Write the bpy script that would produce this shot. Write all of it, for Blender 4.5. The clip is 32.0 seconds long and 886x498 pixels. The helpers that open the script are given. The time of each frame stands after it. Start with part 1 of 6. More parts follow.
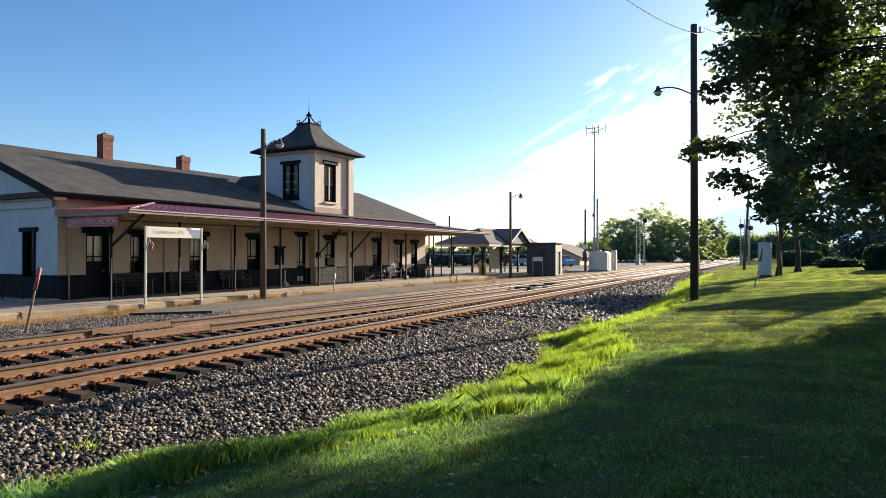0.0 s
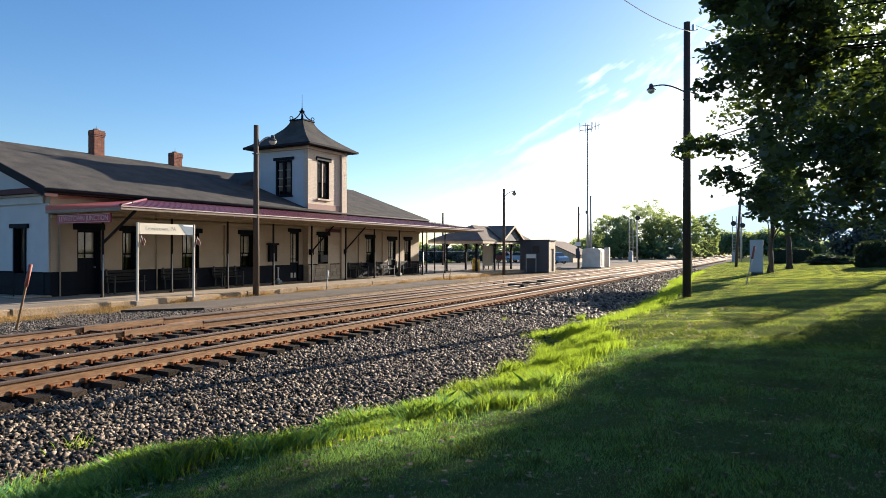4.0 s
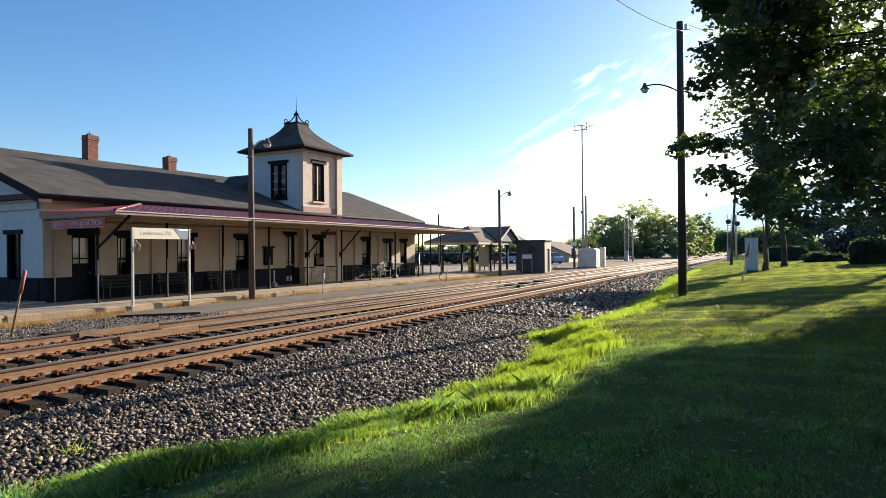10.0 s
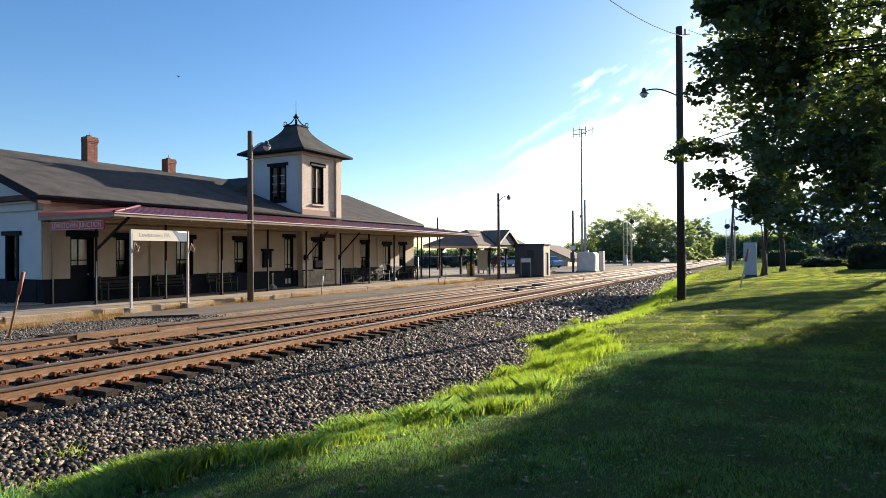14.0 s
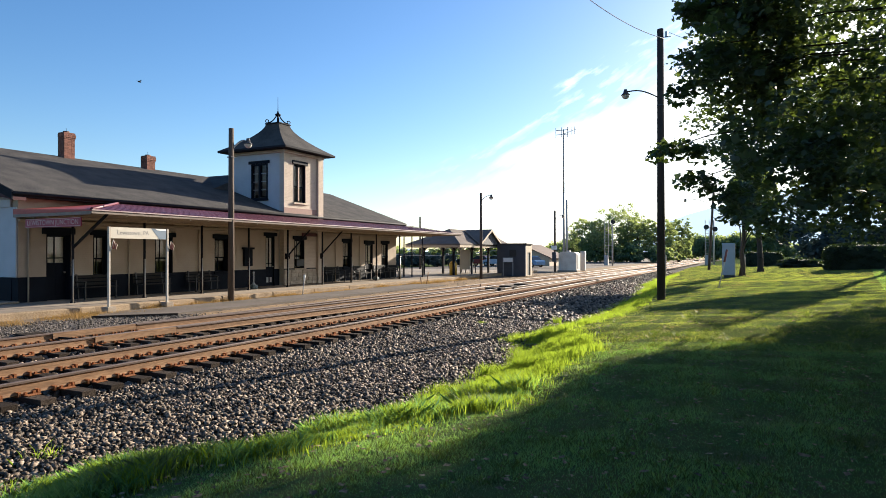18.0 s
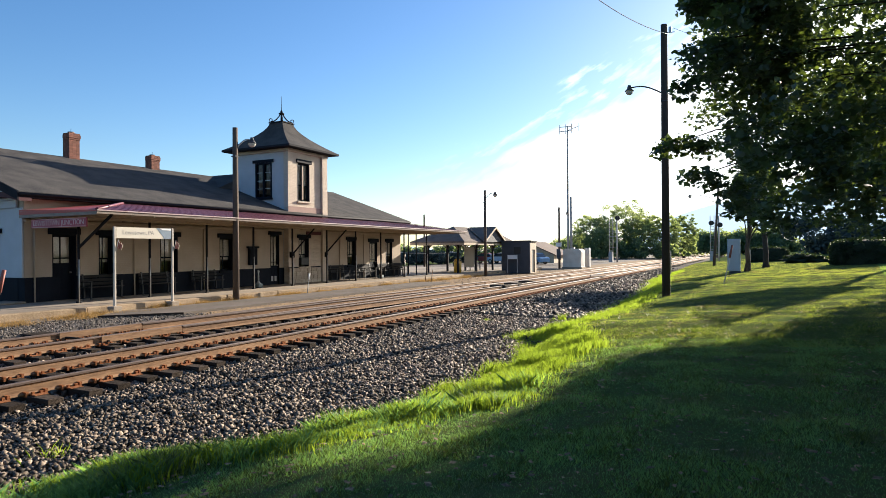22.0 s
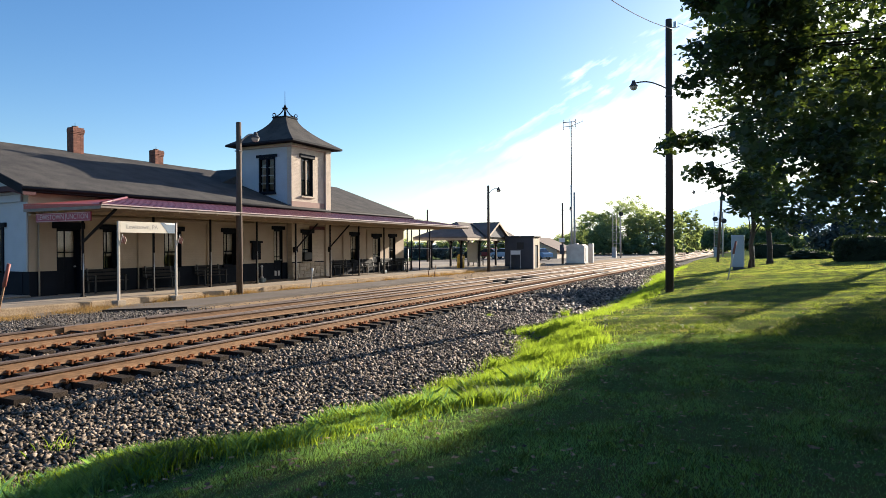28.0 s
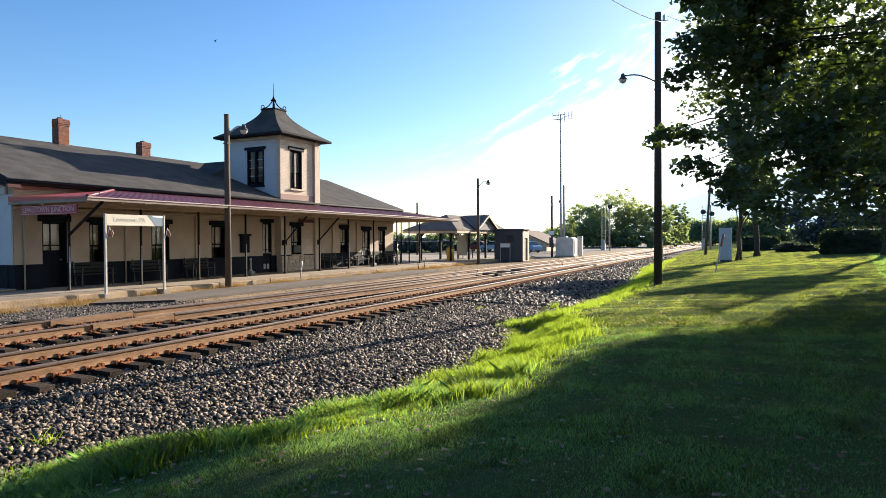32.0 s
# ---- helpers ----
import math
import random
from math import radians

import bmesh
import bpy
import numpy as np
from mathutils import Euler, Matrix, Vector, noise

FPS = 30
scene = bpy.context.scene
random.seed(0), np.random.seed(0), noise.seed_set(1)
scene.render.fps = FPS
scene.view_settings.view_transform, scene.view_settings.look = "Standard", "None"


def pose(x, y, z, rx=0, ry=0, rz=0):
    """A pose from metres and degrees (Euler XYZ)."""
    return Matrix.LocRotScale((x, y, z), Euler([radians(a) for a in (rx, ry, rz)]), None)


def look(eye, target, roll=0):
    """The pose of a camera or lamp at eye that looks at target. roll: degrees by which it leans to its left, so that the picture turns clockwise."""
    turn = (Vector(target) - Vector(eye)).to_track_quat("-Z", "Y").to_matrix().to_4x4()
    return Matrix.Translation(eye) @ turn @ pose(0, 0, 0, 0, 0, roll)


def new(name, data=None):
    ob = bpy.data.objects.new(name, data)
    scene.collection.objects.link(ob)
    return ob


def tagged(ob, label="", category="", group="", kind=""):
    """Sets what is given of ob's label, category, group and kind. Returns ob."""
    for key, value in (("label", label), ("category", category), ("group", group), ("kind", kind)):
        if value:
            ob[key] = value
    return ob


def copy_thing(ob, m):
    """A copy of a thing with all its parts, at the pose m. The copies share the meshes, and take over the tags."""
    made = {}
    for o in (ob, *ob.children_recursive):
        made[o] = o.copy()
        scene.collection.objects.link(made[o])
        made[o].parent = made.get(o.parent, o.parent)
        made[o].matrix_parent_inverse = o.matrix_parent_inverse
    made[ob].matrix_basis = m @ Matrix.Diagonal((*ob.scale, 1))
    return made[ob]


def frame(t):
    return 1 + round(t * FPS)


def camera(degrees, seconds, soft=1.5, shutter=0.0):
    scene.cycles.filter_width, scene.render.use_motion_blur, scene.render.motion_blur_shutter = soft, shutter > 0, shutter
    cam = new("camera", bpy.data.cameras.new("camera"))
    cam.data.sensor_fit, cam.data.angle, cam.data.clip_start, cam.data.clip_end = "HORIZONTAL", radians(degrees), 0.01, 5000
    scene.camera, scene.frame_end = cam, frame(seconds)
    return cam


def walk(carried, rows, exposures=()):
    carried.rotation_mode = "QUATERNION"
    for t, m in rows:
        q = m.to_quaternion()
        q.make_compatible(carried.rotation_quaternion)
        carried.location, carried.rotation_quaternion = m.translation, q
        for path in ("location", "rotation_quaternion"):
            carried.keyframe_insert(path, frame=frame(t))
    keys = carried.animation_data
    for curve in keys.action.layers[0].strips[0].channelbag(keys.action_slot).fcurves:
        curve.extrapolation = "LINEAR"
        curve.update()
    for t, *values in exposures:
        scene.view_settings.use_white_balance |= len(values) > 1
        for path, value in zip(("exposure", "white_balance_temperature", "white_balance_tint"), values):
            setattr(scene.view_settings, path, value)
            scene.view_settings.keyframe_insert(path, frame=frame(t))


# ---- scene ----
cam = camera(70, 32.0, soft=0.7)
EYE = (0.0, 0.0, 1.85)
# seconds, turn to the left of the tracks, tilt up, lean
TURNS = [
    (0, 28.60, 0.30, 0.01), (0.5, 28.44, 0.27, 0.00), (1, 27.83, 0.33, 0.02), (1.5, 27.69, 0.37, -0.01), (2, 27.86, 0.37, 0.03),
    (2.5, 28.02, 0.27, 0.12), (3, 28.01, 0.24, 0.20), (3.5, 28.03, 0.12, 0.15), (5.5, 27.68, 0.00, -0.33), (6, 27.48, 0.09, -0.32),
    (6.5, 27.43, 0.10, -0.32), (7, 27.44, 0.09, -0.39), (7.5, 27.59, 0.01, -0.35), (8, 27.68, -0.04, -0.24), (8.5, 27.58, -0.00, -0.03),
    (9, 27.60, 0.14, -0.21), (9.5, 27.61, 0.16, -0.35), (10, 27.64, 0.15, -0.57), (10.5, 27.67, 0.18, -0.43), (11, 27.55, 0.24, -0.45),
    (11.5, 27.51, 0.33, -0.13), (12, 27.52, 0.33, -0.13), (12.5, 27.46, 0.33, -0.11), (13, 27.53, 0.39, -0.37), (13.5, 27.54, 0.42, -0.36),
    (14, 27.54, 0.45, -0.30), (14.5, 27.37, 0.50, -0.17), (16.5, 27.02, 0.37, -0.26), (17, 26.51, 0.38, -0.18), (17.5, 26.11, 0.37, -0.20),
    (18, 25.95, 0.38, -0.06), (18.5, 25.96, 0.33, -0.02), (19, 25.94, 0.18, -0.02), (19.5, 25.88, 0.12, 0.04), (20, 25.93, 0.13, -0.12),
    (20.5, 25.98, 0.18, -0.36), (21, 25.96, 0.16, -0.28), (21.5, 25.89, 0.20, -0.22), (22, 26.34, 0.17, -0.44), (22.5, 26.39, 0.08, -0.38),
    (23, 26.33, 0.04, -0.22), (23.5, 26.34, 0.01, -0.14), (24, 26.39, -0.01, -0.08), (24.5, 26.43, -0.07, -0.16), (25, 26.41, -0.18, -0.08),
    (25.5, 26.37, -0.30, -0.25), (27.5, 26.54, -0.18, -0.43), (28, 26.63, -0.26, -0.27), (28.5, 26.65, -0.32, -0.16), (29, 26.63, -0.42, -0.20),
    (29.5, 26.64, -0.53, -0.19), (30, 26.36, -0.59, -0.28), (30.5, 26.16, -0.73, -0.26), (31, 26.00, -0.83, -0.35), (31.5, 25.80, -0.91, -0.32),
    (32, 25.70, -0.91, -0.29),
]


def aim(yaw, pitch, roll):
    y, p = radians(yaw), radians(pitch)
    d = Vector((-math.sin(y) * math.cos(p), math.cos(y) * math.cos(p), math.sin(p)))
    return look(EYE, Vector(EYE) + 10 * d, roll)


walk(cam, [(t, aim(y, p, r)) for t, y, p, r in TURNS], [(0, 1.52), (29, 1.52), (32, 1.66)])

# ---- light ----
SUN_AZ, SUN_EL = 14.0, 16.2          # to the right of the tracks' direction (+y), above the ground
world = bpy.data.worlds.new("sky")
scene.world = world
world.use_nodes = True
wn, wl = world.node_tree.nodes, world.node_tree.links
wn.clear()
sky = wn.new("ShaderNodeTexSky")
sky.sky_type, sky.sun_disc = "NISHITA", False
sky.sun_elevation, sky.sun_rotation = radians(SUN_EL), radians(SUN_AZ)
sky.air_density, sky.dust_density, sky.ozone_density = 1.0, 0.45, 3.0
wout, wbg = wn.new("ShaderNodeOutputWorld"), wn.new("ShaderNodeBackground")
wbg.inputs["Strength"].default_value = 0.070
wl.new(wbg.outputs[0], wout.inputs[0])


def wmath(op, a, b=None, c=None, clamp=False):
    """A Math node of the sky, fed by numbers or sockets."""
    n = wn.new("ShaderNodeMath")
    n.operation, n.use_clamp = op, clamp
    for i, v in enumerate((a, b, c)):
        if v is None:
            continue
        if isinstance(v, (int, float)):
            n.inputs[i].default_value = v
        else:
            wl.new(v, n.inputs[i])
    return n.outputs[0]


tint = wn.new("ShaderNodeHueSaturation")
tint.inputs["Saturation"].default_value = 1.2
tint.inputs["Hue"].default_value = 0.506
wl.new(sky.outputs[0], tint.inputs["Color"])
wtc, wsep = wn.new("ShaderNodeTexCoord"), wn.new("ShaderNodeSeparateXYZ")
wl.new(wtc.outputs["Generated"], wsep.inputs[0])
# bearing to the right of the tracks and height over the horizon, in radians
az = wmath("ARCTAN2", wsep.outputs["X"], wsep.outputs["Y"])
el = wmath("ARCSINE", wsep.outputs["Z"])
# streaks that run along the rim of the cloud
along = wmath("ADD", wmath("MULTIPLY", az, 0.883), wmath("MULTIPLY", el, 0.47))
across = wmath("SUBTRACT", wmath("MULTIPLY", el, 0.883), wmath("MULTIPLY", az, 0.47))
wcom = wn.new("ShaderNodeCombineXYZ")
wl.new(wmath("MULTIPLY", along, 1.0), wcom.inputs[0])
wl.new(wmath("MULTIPLY", across, 3.2), wcom.inputs[1])
wn1, wn2 = wn.new("ShaderNodeTexNoise"), wn.new("ShaderNodeTexNoise")
for node, s, d in ((wn1, 6.0, 6), (wn2, 22.0, 6)):
    node.inputs["Scale"].default_value, node.inputs["Detail"].default_value = s, d
    wl.new(wcom.outputs[0], node.inputs["Vector"])
rag = wmath("ADD", wmath("MULTIPLY", wmath("SUBTRACT", wn1.outputs["Fac"], 0.5), 0.16), wmath("MULTIPLY", wmath("SUBTRACT", wn2.outputs["Fac"], 0.5), 0.06))
# the upper rim of the bank of cloud rises towards the sun
rim = wmath("MINIMUM", wmath("MULTIPLY_ADD", az, 0.53, 0.345), 0.62)
below = wmath("SUBTRACT", wmath("ADD", rim, rag), el)
bank = wmath("MULTIPLY", below, 17.0, clamp=True)
west = wmath("MULTIPLY", wmath("MULTIPLY_ADD", az, 3.2, 1.75, clamp=True), wmath("MULTIPLY_ADD", az, -1.6, 3.1, clamp=True))
thick = wmath("MULTIPLY_ADD", wn1.outputs["Fac"], 0.9, 0.25, clamp=True)
cover = wmath("MULTIPLY", wmath("MULTIPLY", bank, west), thick)
# thin wisps that drift off the rim
near = wmath("SUBTRACT", 1.0, wmath("MULTIPLY", wmath("ABSOLUTE", wmath("ADD", below, 0.014)), 42.0), clamp=True)
wisp = wmath("MULTIPLY", wmath("MULTIPLY", near, west), wmath("MULTIPLY", wmath("SUBTRACT", wn2.outputs["Fac"], 0.50), 5.0, clamp=True))
cover = wmath("MAXIMUM", cover, wmath("MULTIPLY", wisp, 0.36))
cmix = wn.new("ShaderNodeMix")
cmix.data_type = "RGBA"
cmix.inputs["B"].default_value = (11.5, 11.8, 12.0, 1)
wl.new(cover, cmix.inputs["Factor"])
wl.new(tint.outputs[0], cmix.inputs["A"])
wl.new(cmix.outputs["Result"], wbg.inputs[0])

lamp = bpy.data.lights.new("sun", "SUN")
lamp.energy, lamp.angle, lamp.color = 5.0, radians(0.55), (1.0, 0.885, 0.73)
sun = new("sun", lamp)
a, e = radians(SUN_AZ), radians(SUN_EL)
SUN_DIR = Vector((math.sin(a) * math.cos(e), math.cos(a) * math.cos(e), math.sin(e)))
sun.matrix_world = look(SUN_DIR * 60, (0, 0, 0))


# ---- materials ----
def mat(name, c1, c2=None, scale=4.0, rough=0.8, bump=0.0, metal=0.0, fine=40.0, mix=0.5, spec=0.5, stretch=(1, 1, 1), rnd=0.0, island=0.0):
    """A surface of two colours mixed by noise at two scales, with a fine relief."""
    m = bpy.data.materials.new(name)
    m.use_nodes = True
    n, l = m.node_tree.nodes, m.node_tree.links
    bs = n["Principled BSDF"]
    bs.inputs["Roughness"].default_value = rough
    bs.inputs["Metallic"].default_value = metal
    bs.inputs["Specular IOR Level"].default_value = spec
    c2 = c2 or tuple(x * 0.75 for x in c1)
    tc, mp = n.new("ShaderNodeTexCoord"), n.new("ShaderNodeMapping")
    mp.inputs["Scale"].default_value = stretch
    l.new(tc.outputs["Object"], mp.inputs[0])
    big, small = n.new("ShaderNodeTexNoise"), n.new("ShaderNodeTexNoise")
    big.inputs["Scale"].default_value, big.inputs["Detail"].default_value = scale, 5
    small.inputs["Scale"].default_value, small.inputs["Detail"].default_value = fine, 3
    l.new(mp.outputs[0], big.inputs["Vector"])
    l.new(mp.outputs[0], small.inputs["Vector"])
    add = n.new("ShaderNodeMath")
    add.operation = "MULTIPLY_ADD"
    add.inputs[1].default_value = 0.5
    l.new(small.outputs["Fac"], add.inputs[0])
    half = n.new("ShaderNodeMath")
    half.operation = "MULTIPLY"
    half.inputs[1].default_value = 0.5
    l.new(big.outputs["Fac"], half.inputs[0])
    l.new(half.outputs[0], add.inputs[2])
    ramp = n.new("ShaderNodeValToRGB")
    ramp.color_ramp.elements[0].position, ramp.color_ramp.elements[1].position = mix - 0.16, mix + 0.16
    ramp.color_ramp.elements[0].color, ramp.color_ramp.elements[1].color = (*c2, 1), (*c1, 1)
    l.new(add.outputs[0], ramp.inputs[0])
    col = ramp.outputs[0]
    if rnd or island:
        hsv = n.new("ShaderNodeHueSaturation")
        src = n.new("ShaderNodeObjectInfo").outputs["Random"] if rnd else n.new("ShaderNodeNewGeometry").outputs["Random Per Island"]
        mr = n.new("ShaderNodeMapRange")
        k = rnd or island
        mr.inputs["To Min"].default_value, mr.inputs["To Max"].default_value = 1 - k, 1 + k
        l.new(src, mr.inputs["Value"])
        l.new(mr.outputs[0], hsv.inputs["Value"])
        l.new(col, hsv.inputs["Color"])
        col = hsv.outputs[0]
    l.new(col, bs.inputs["Base Color"])
    if bump:
        bp = n.new("ShaderNodeBump")
        bp.inputs["Strength"].default_value, bp.inputs["Distance"].default_value = min(1.0, bump), 0.02
        l.new(add.outputs[0], bp.inputs["Height"])
        l.new(bp.outputs[0], bs.inputs["Normal"])
    return m


def leafy(name, c1, c2, through_c, k=0.35, spread=0.35, patch=None, gloss=0.2):
    """Leaves and blades: a diffuse and gloss face, and light that shines through."""
    m = bpy.data.materials.new(name)
    m.use_nodes = True
    n, l = m.node_tree.nodes, m.node_tree.links
    bs = n["Principled BSDF"]
    bs.inputs["Roughness"].default_value = 0.6
    bs.inputs["Specular IOR Level"].default_value = gloss
    geo = n.new("ShaderNodeNewGeometry")
    ramp = n.new("ShaderNodeValToRGB")
    ramp.color_ramp.elements[0].color, ramp.color_ramp.elements[1].color = (*c2, 1), (*c1, 1)
    l.new(geo.outputs["Random Per Island"], ramp.inputs[0])
    col, thr = ramp.outputs[0], None
    if patch:
        # dry or bare patches at the size of a step
        tc, pn, pr = n.new("ShaderNodeTexCoord"), n.new("ShaderNodeTexNoise"), n.new("ShaderNodeMapRange")
        pn.inputs["Scale"].default_value, pn.inputs["Detail"].default_value = 0.9, 6
        pr.inputs["From Min"].default_value, pr.inputs["From Max"].default_value = 0.53, 0.72
        l.new(tc.outputs["Object"], pn.inputs["Vector"])
        l.new(pn.outputs["Fac"], pr.inputs["Value"])
        mxs = []
        for src, dry in ((col, patch), (None, tuple(1.6 * q for q in patch))):
            mc = n.new("ShaderNodeMix")
            mc.data_type = "RGBA"
            mc.inputs["A"].default_value, mc.inputs["B"].default_value = (*through_c, 1), (*dry, 1)
            if src:
                l.new(src, mc.inputs["A"])
            l.new(pr.outputs[0], mc.inputs["Factor"])
            mxs.append(mc.outputs["Result"])
        col, thr = mxs
    l.new(col, bs.inputs["Base Color"])
    tr = n.new("ShaderNodeBsdfTranslucent")
    hsv = n.new("ShaderNodeHueSaturation")
    hsv.inputs["Color"].default_value = (*through_c, 1)
    if thr:
        l.new(thr, hsv.inputs["Color"])
    mr = n.new("ShaderNodeMapRange")
    mr.inputs["To Min"].default_value, mr.inputs["To Max"].default_value = 1 - spread, 1 + spread
    l.new(geo.outputs["Random Per Island"], mr.inputs["Value"])
    l.new(mr.outputs[0], hsv.inputs["Value"])
    l.new(hsv.outputs[0], tr.inputs["Color"])
    mx = n.new("ShaderNodeMixShader")
    mx.inputs[0].default_value = k
    l.new(bs.outputs[0], mx.inputs[1])
    l.new(tr.outputs[0], mx.inputs[2])
    l.new(mx.outputs[0], n["Material Output"].inputs[0])
    return m


def brickwork(m, depth):
    """Fine courses of painted brick as relief under the paint."""
    n, l = m.node_tree.nodes, m.node_tree.links
    bs = n["Principled BSDF"]
    tc, sp, cb, br, ad, bp = (n.new("ShaderNode" + k) for k in ("TexCoord", "SeparateXYZ", "CombineXYZ", "TexBrick", "Math", "Bump"))
    l.new(tc.outputs["Object"], sp.inputs[0])
    l.new(sp.outputs["X"], ad.inputs[0])
    l.new(sp.outputs["Y"], ad.inputs[1])
    l.new(ad.outputs[0], cb.inputs[0])
    l.new(sp.outputs["Z"], cb.inputs[1])
    l.new(cb.outputs[0], br.inputs["Vector"])
    for key, v in (("Scale", 1.0), ("Mortar Size", 0.009), ("Mortar Smooth", 0.6), ("Brick Width", 0.22), ("Row Height", 0.075)):
        br.inputs[key].default_value = v
    br.inputs["Color1"].default_value, br.inputs["Color2"].default_value, br.inputs["Mortar"].default_value = (1, 1, 1, 1), (0.55, 0.55, 0.55, 1), (0, 0, 0, 1)
    bp.inputs["Strength"].default_value, bp.inputs["Distance"].default_value = depth, 0.012
    l.new(br.outputs["Color"], bp.inputs["Height"])
    if bs.inputs["Normal"].is_linked:
        l.new(bs.inputs["Normal"].links[0].from_socket, bp.inputs["Normal"])
    l.new(bp.outputs[0], bs.inputs["Normal"])


def glass_mat(name, tint=(0.02, 0.025, 0.03), rough=0.05, clear=0.0):
    """Dark or clear window glass: tint, see-through share, and gloss that grows at a slant."""
    m = bpy.data.materials.new(name)
    m.use_nodes = True
    n, l = m.node_tree.nodes, m.node_tree.links
    bs = n["Principled BSDF"]
    bs.inputs["Base Color"].default_value = (*tint, 1)
    bs.inputs["Roughness"].default_value = rough
    bs.inputs["Specular IOR Level"].default_value = 0.8
    if clear:
        tr, gl, fr, mx = n.new("ShaderNodeBsdfTransparent"), n.new("ShaderNodeBsdfGlossy"), n.new("ShaderNodeLayerWeight"), n.new("ShaderNodeMixShader")
        cu, ad = n.new("ShaderNodeMath"), n.new("ShaderNodeMath")
        tr.inputs["Color"].default_value = (clear, clear, clear, 1)
        gl.inputs["Roughness"].default_value = rough
        l.new(fr.outputs["Facing"], cu.inputs[0])
        cu.operation = "POWER"
        cu.inputs[1].default_value = 4.0
        l.new(cu.outputs[0], ad.inputs[0])
        ad.operation, ad.inputs[1].default_value, ad.inputs[2].default_value = "MULTIPLY_ADD", 0.2, 0.02
        l.new(ad.outputs[0], mx.inputs[0])
        l.new(tr.outputs[0], mx.inputs[1])
        l.new(gl.outputs[0], mx.inputs[2])
        l.new(mx.outputs[0], n["Material Output"].inputs[0])
    return m


BEIGE = mat("beige_paint", (0.45, 0.365, 0.285), (0.37, 0.30, 0.232), 1.5, 0.85, 0.25, fine=60, spec=0.3)
WHITE_WALL = mat("white_painted_brick", (0.50, 0.505, 0.53), (0.41, 0.415, 0.435), 1.5, 0.8, 0.2, fine=50, spec=0.3)
STUCCO = mat("pale_stucco", (0.60, 0.50, 0.405), (0.48, 0.395, 0.32), 2.0, 0.9, 0.9, fine=45, spec=0.2)
for wall_paint, relief in ((BEIGE, 0.3), (WHITE_WALL, 0.3), (STUCCO, 0.9)):
    brickwork(wall_paint, relief)
NAVY = mat("dark_blue_paint", (0.009, 0.013, 0.021), (0.005, 0.007, 0.012), 2.0, 0.7, 0.15, fine=60, spec=0.1)
TRIM = mat("dark_trim_paint", (0.024, 0.024, 0.030), (0.013, 0.014, 0.018), 3.0, 0.8, 0.1, spec=0.1)
MAROON = mat("faded_maroon_trim", (0.105, 0.052, 0.055), (0.070, 0.036, 0.040), 3.0, 0.8, 0.15, spec=0.15)
SHINGLE = mat("grey_shingle", (0.100, 0.092, 0.084), (0.040, 0.039, 0.041), 1.3, 0.95, 1.0, fine=22, spec=0.06)
# Shade and sky sheen of the main slope are put into this purplish red.
RED_METAL = mat("shaded_red_metal", (0.155, 0.030, 0.042), (0.085, 0.020, 0.036), 1.2, 0.48, 0.1, fine=15, spec=0.4)
# Same metal in a brighter red, so that the hip looks lit.
RED_METAL_LIT = mat("lit_red_metal", (0.40, 0.055, 0.045), (0.29, 0.040, 0.038), 1.2, 0.5, 0.1, fine=15)
CREAM = mat("cream_trim", (0.50, 0.40, 0.29), (0.36, 0.28, 0.20), 3.0, 0.75, 0.25, spec=0.3)
BRICK = mat("red_brick", (0.24, 0.095, 0.062), (0.14, 0.055, 0.040), 6.0, 0.9, 0.4, rnd=0.25)
MORTAR = mat("mortar", (0.17, 0.105, 0.080), None, 8, 0.95, 0.3)
CONCRETE = mat("platform_concrete", (0.36, 0.30, 0.235), (0.22, 0.18, 0.14), 0.8, 0.9, 0.7, fine=20, spec=0.15)
KERB = mat("worn_kerb_concrete", (0.42, 0.32, 0.215), (0.20, 0.145, 0.095), 1.6, 0.95, 1.0, fine=24, spec=0.1, rnd=0.12)
ASPHALT = mat("old_asphalt", (0.19, 0.160, 0.135), (0.105, 0.09, 0.078), 0.7, 0.95, 0.7, fine=50, spec=0.1)
RAIL_TOP = mat("worn_rail_steel", (0.17, 0.125, 0.108), (0.085, 0.060, 0.052), 3.0, 0.62, 0.05, metal=0.25, spec=0.3, stretch=(4, 0.2, 4))
RUST = mat("rusty_steel", (0.345, 0.212, 0.124), (0.155, 0.090, 0.055), 2.2, 0.85, 0.25, fine=14, spec=0.15, stretch=(3, 0.35, 3))
TIE = mat("creosoted_timber", (0.070, 0.053, 0.042), (0.018, 0.014, 0.012), 5.0, 0.95, 0.9, fine=40, stretch=(0.3, 3, 3), rnd=0.35, spec=0.1)
# The near-black tone and wide spread imitate shade among the stones.
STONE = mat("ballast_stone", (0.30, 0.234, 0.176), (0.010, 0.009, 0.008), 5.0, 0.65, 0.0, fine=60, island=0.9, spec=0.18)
PALE_STONE = mat("pale_gravel", (0.20, 0.175, 0.15), (0.08, 0.07, 0.06), 5.0, 0.9, 0.0, fine=60, island=0.7, spec=0.15)
# Almost black, so that the gaps between stones look shaded.
GRAVEL = mat("ballast_bed_shade", (0.035, 0.030, 0.026), (0.008, 0.007, 0.006), 9.0, 1.0, 1.0, fine=26, spec=0.05)
GRASS_SOIL = mat("lawn_ground", (0.066, 0.118, 0.042), (0.095, 0.092, 0.044), 0.5, 1.0, 0.8, fine=18, spec=0.0)
TRACK_BED = mat("rust_dusted_ballast", (0.20, 0.150, 0.108), (0.06, 0.046, 0.036), 6.0, 1.0, 1.0, fine=30, spec=0.05)
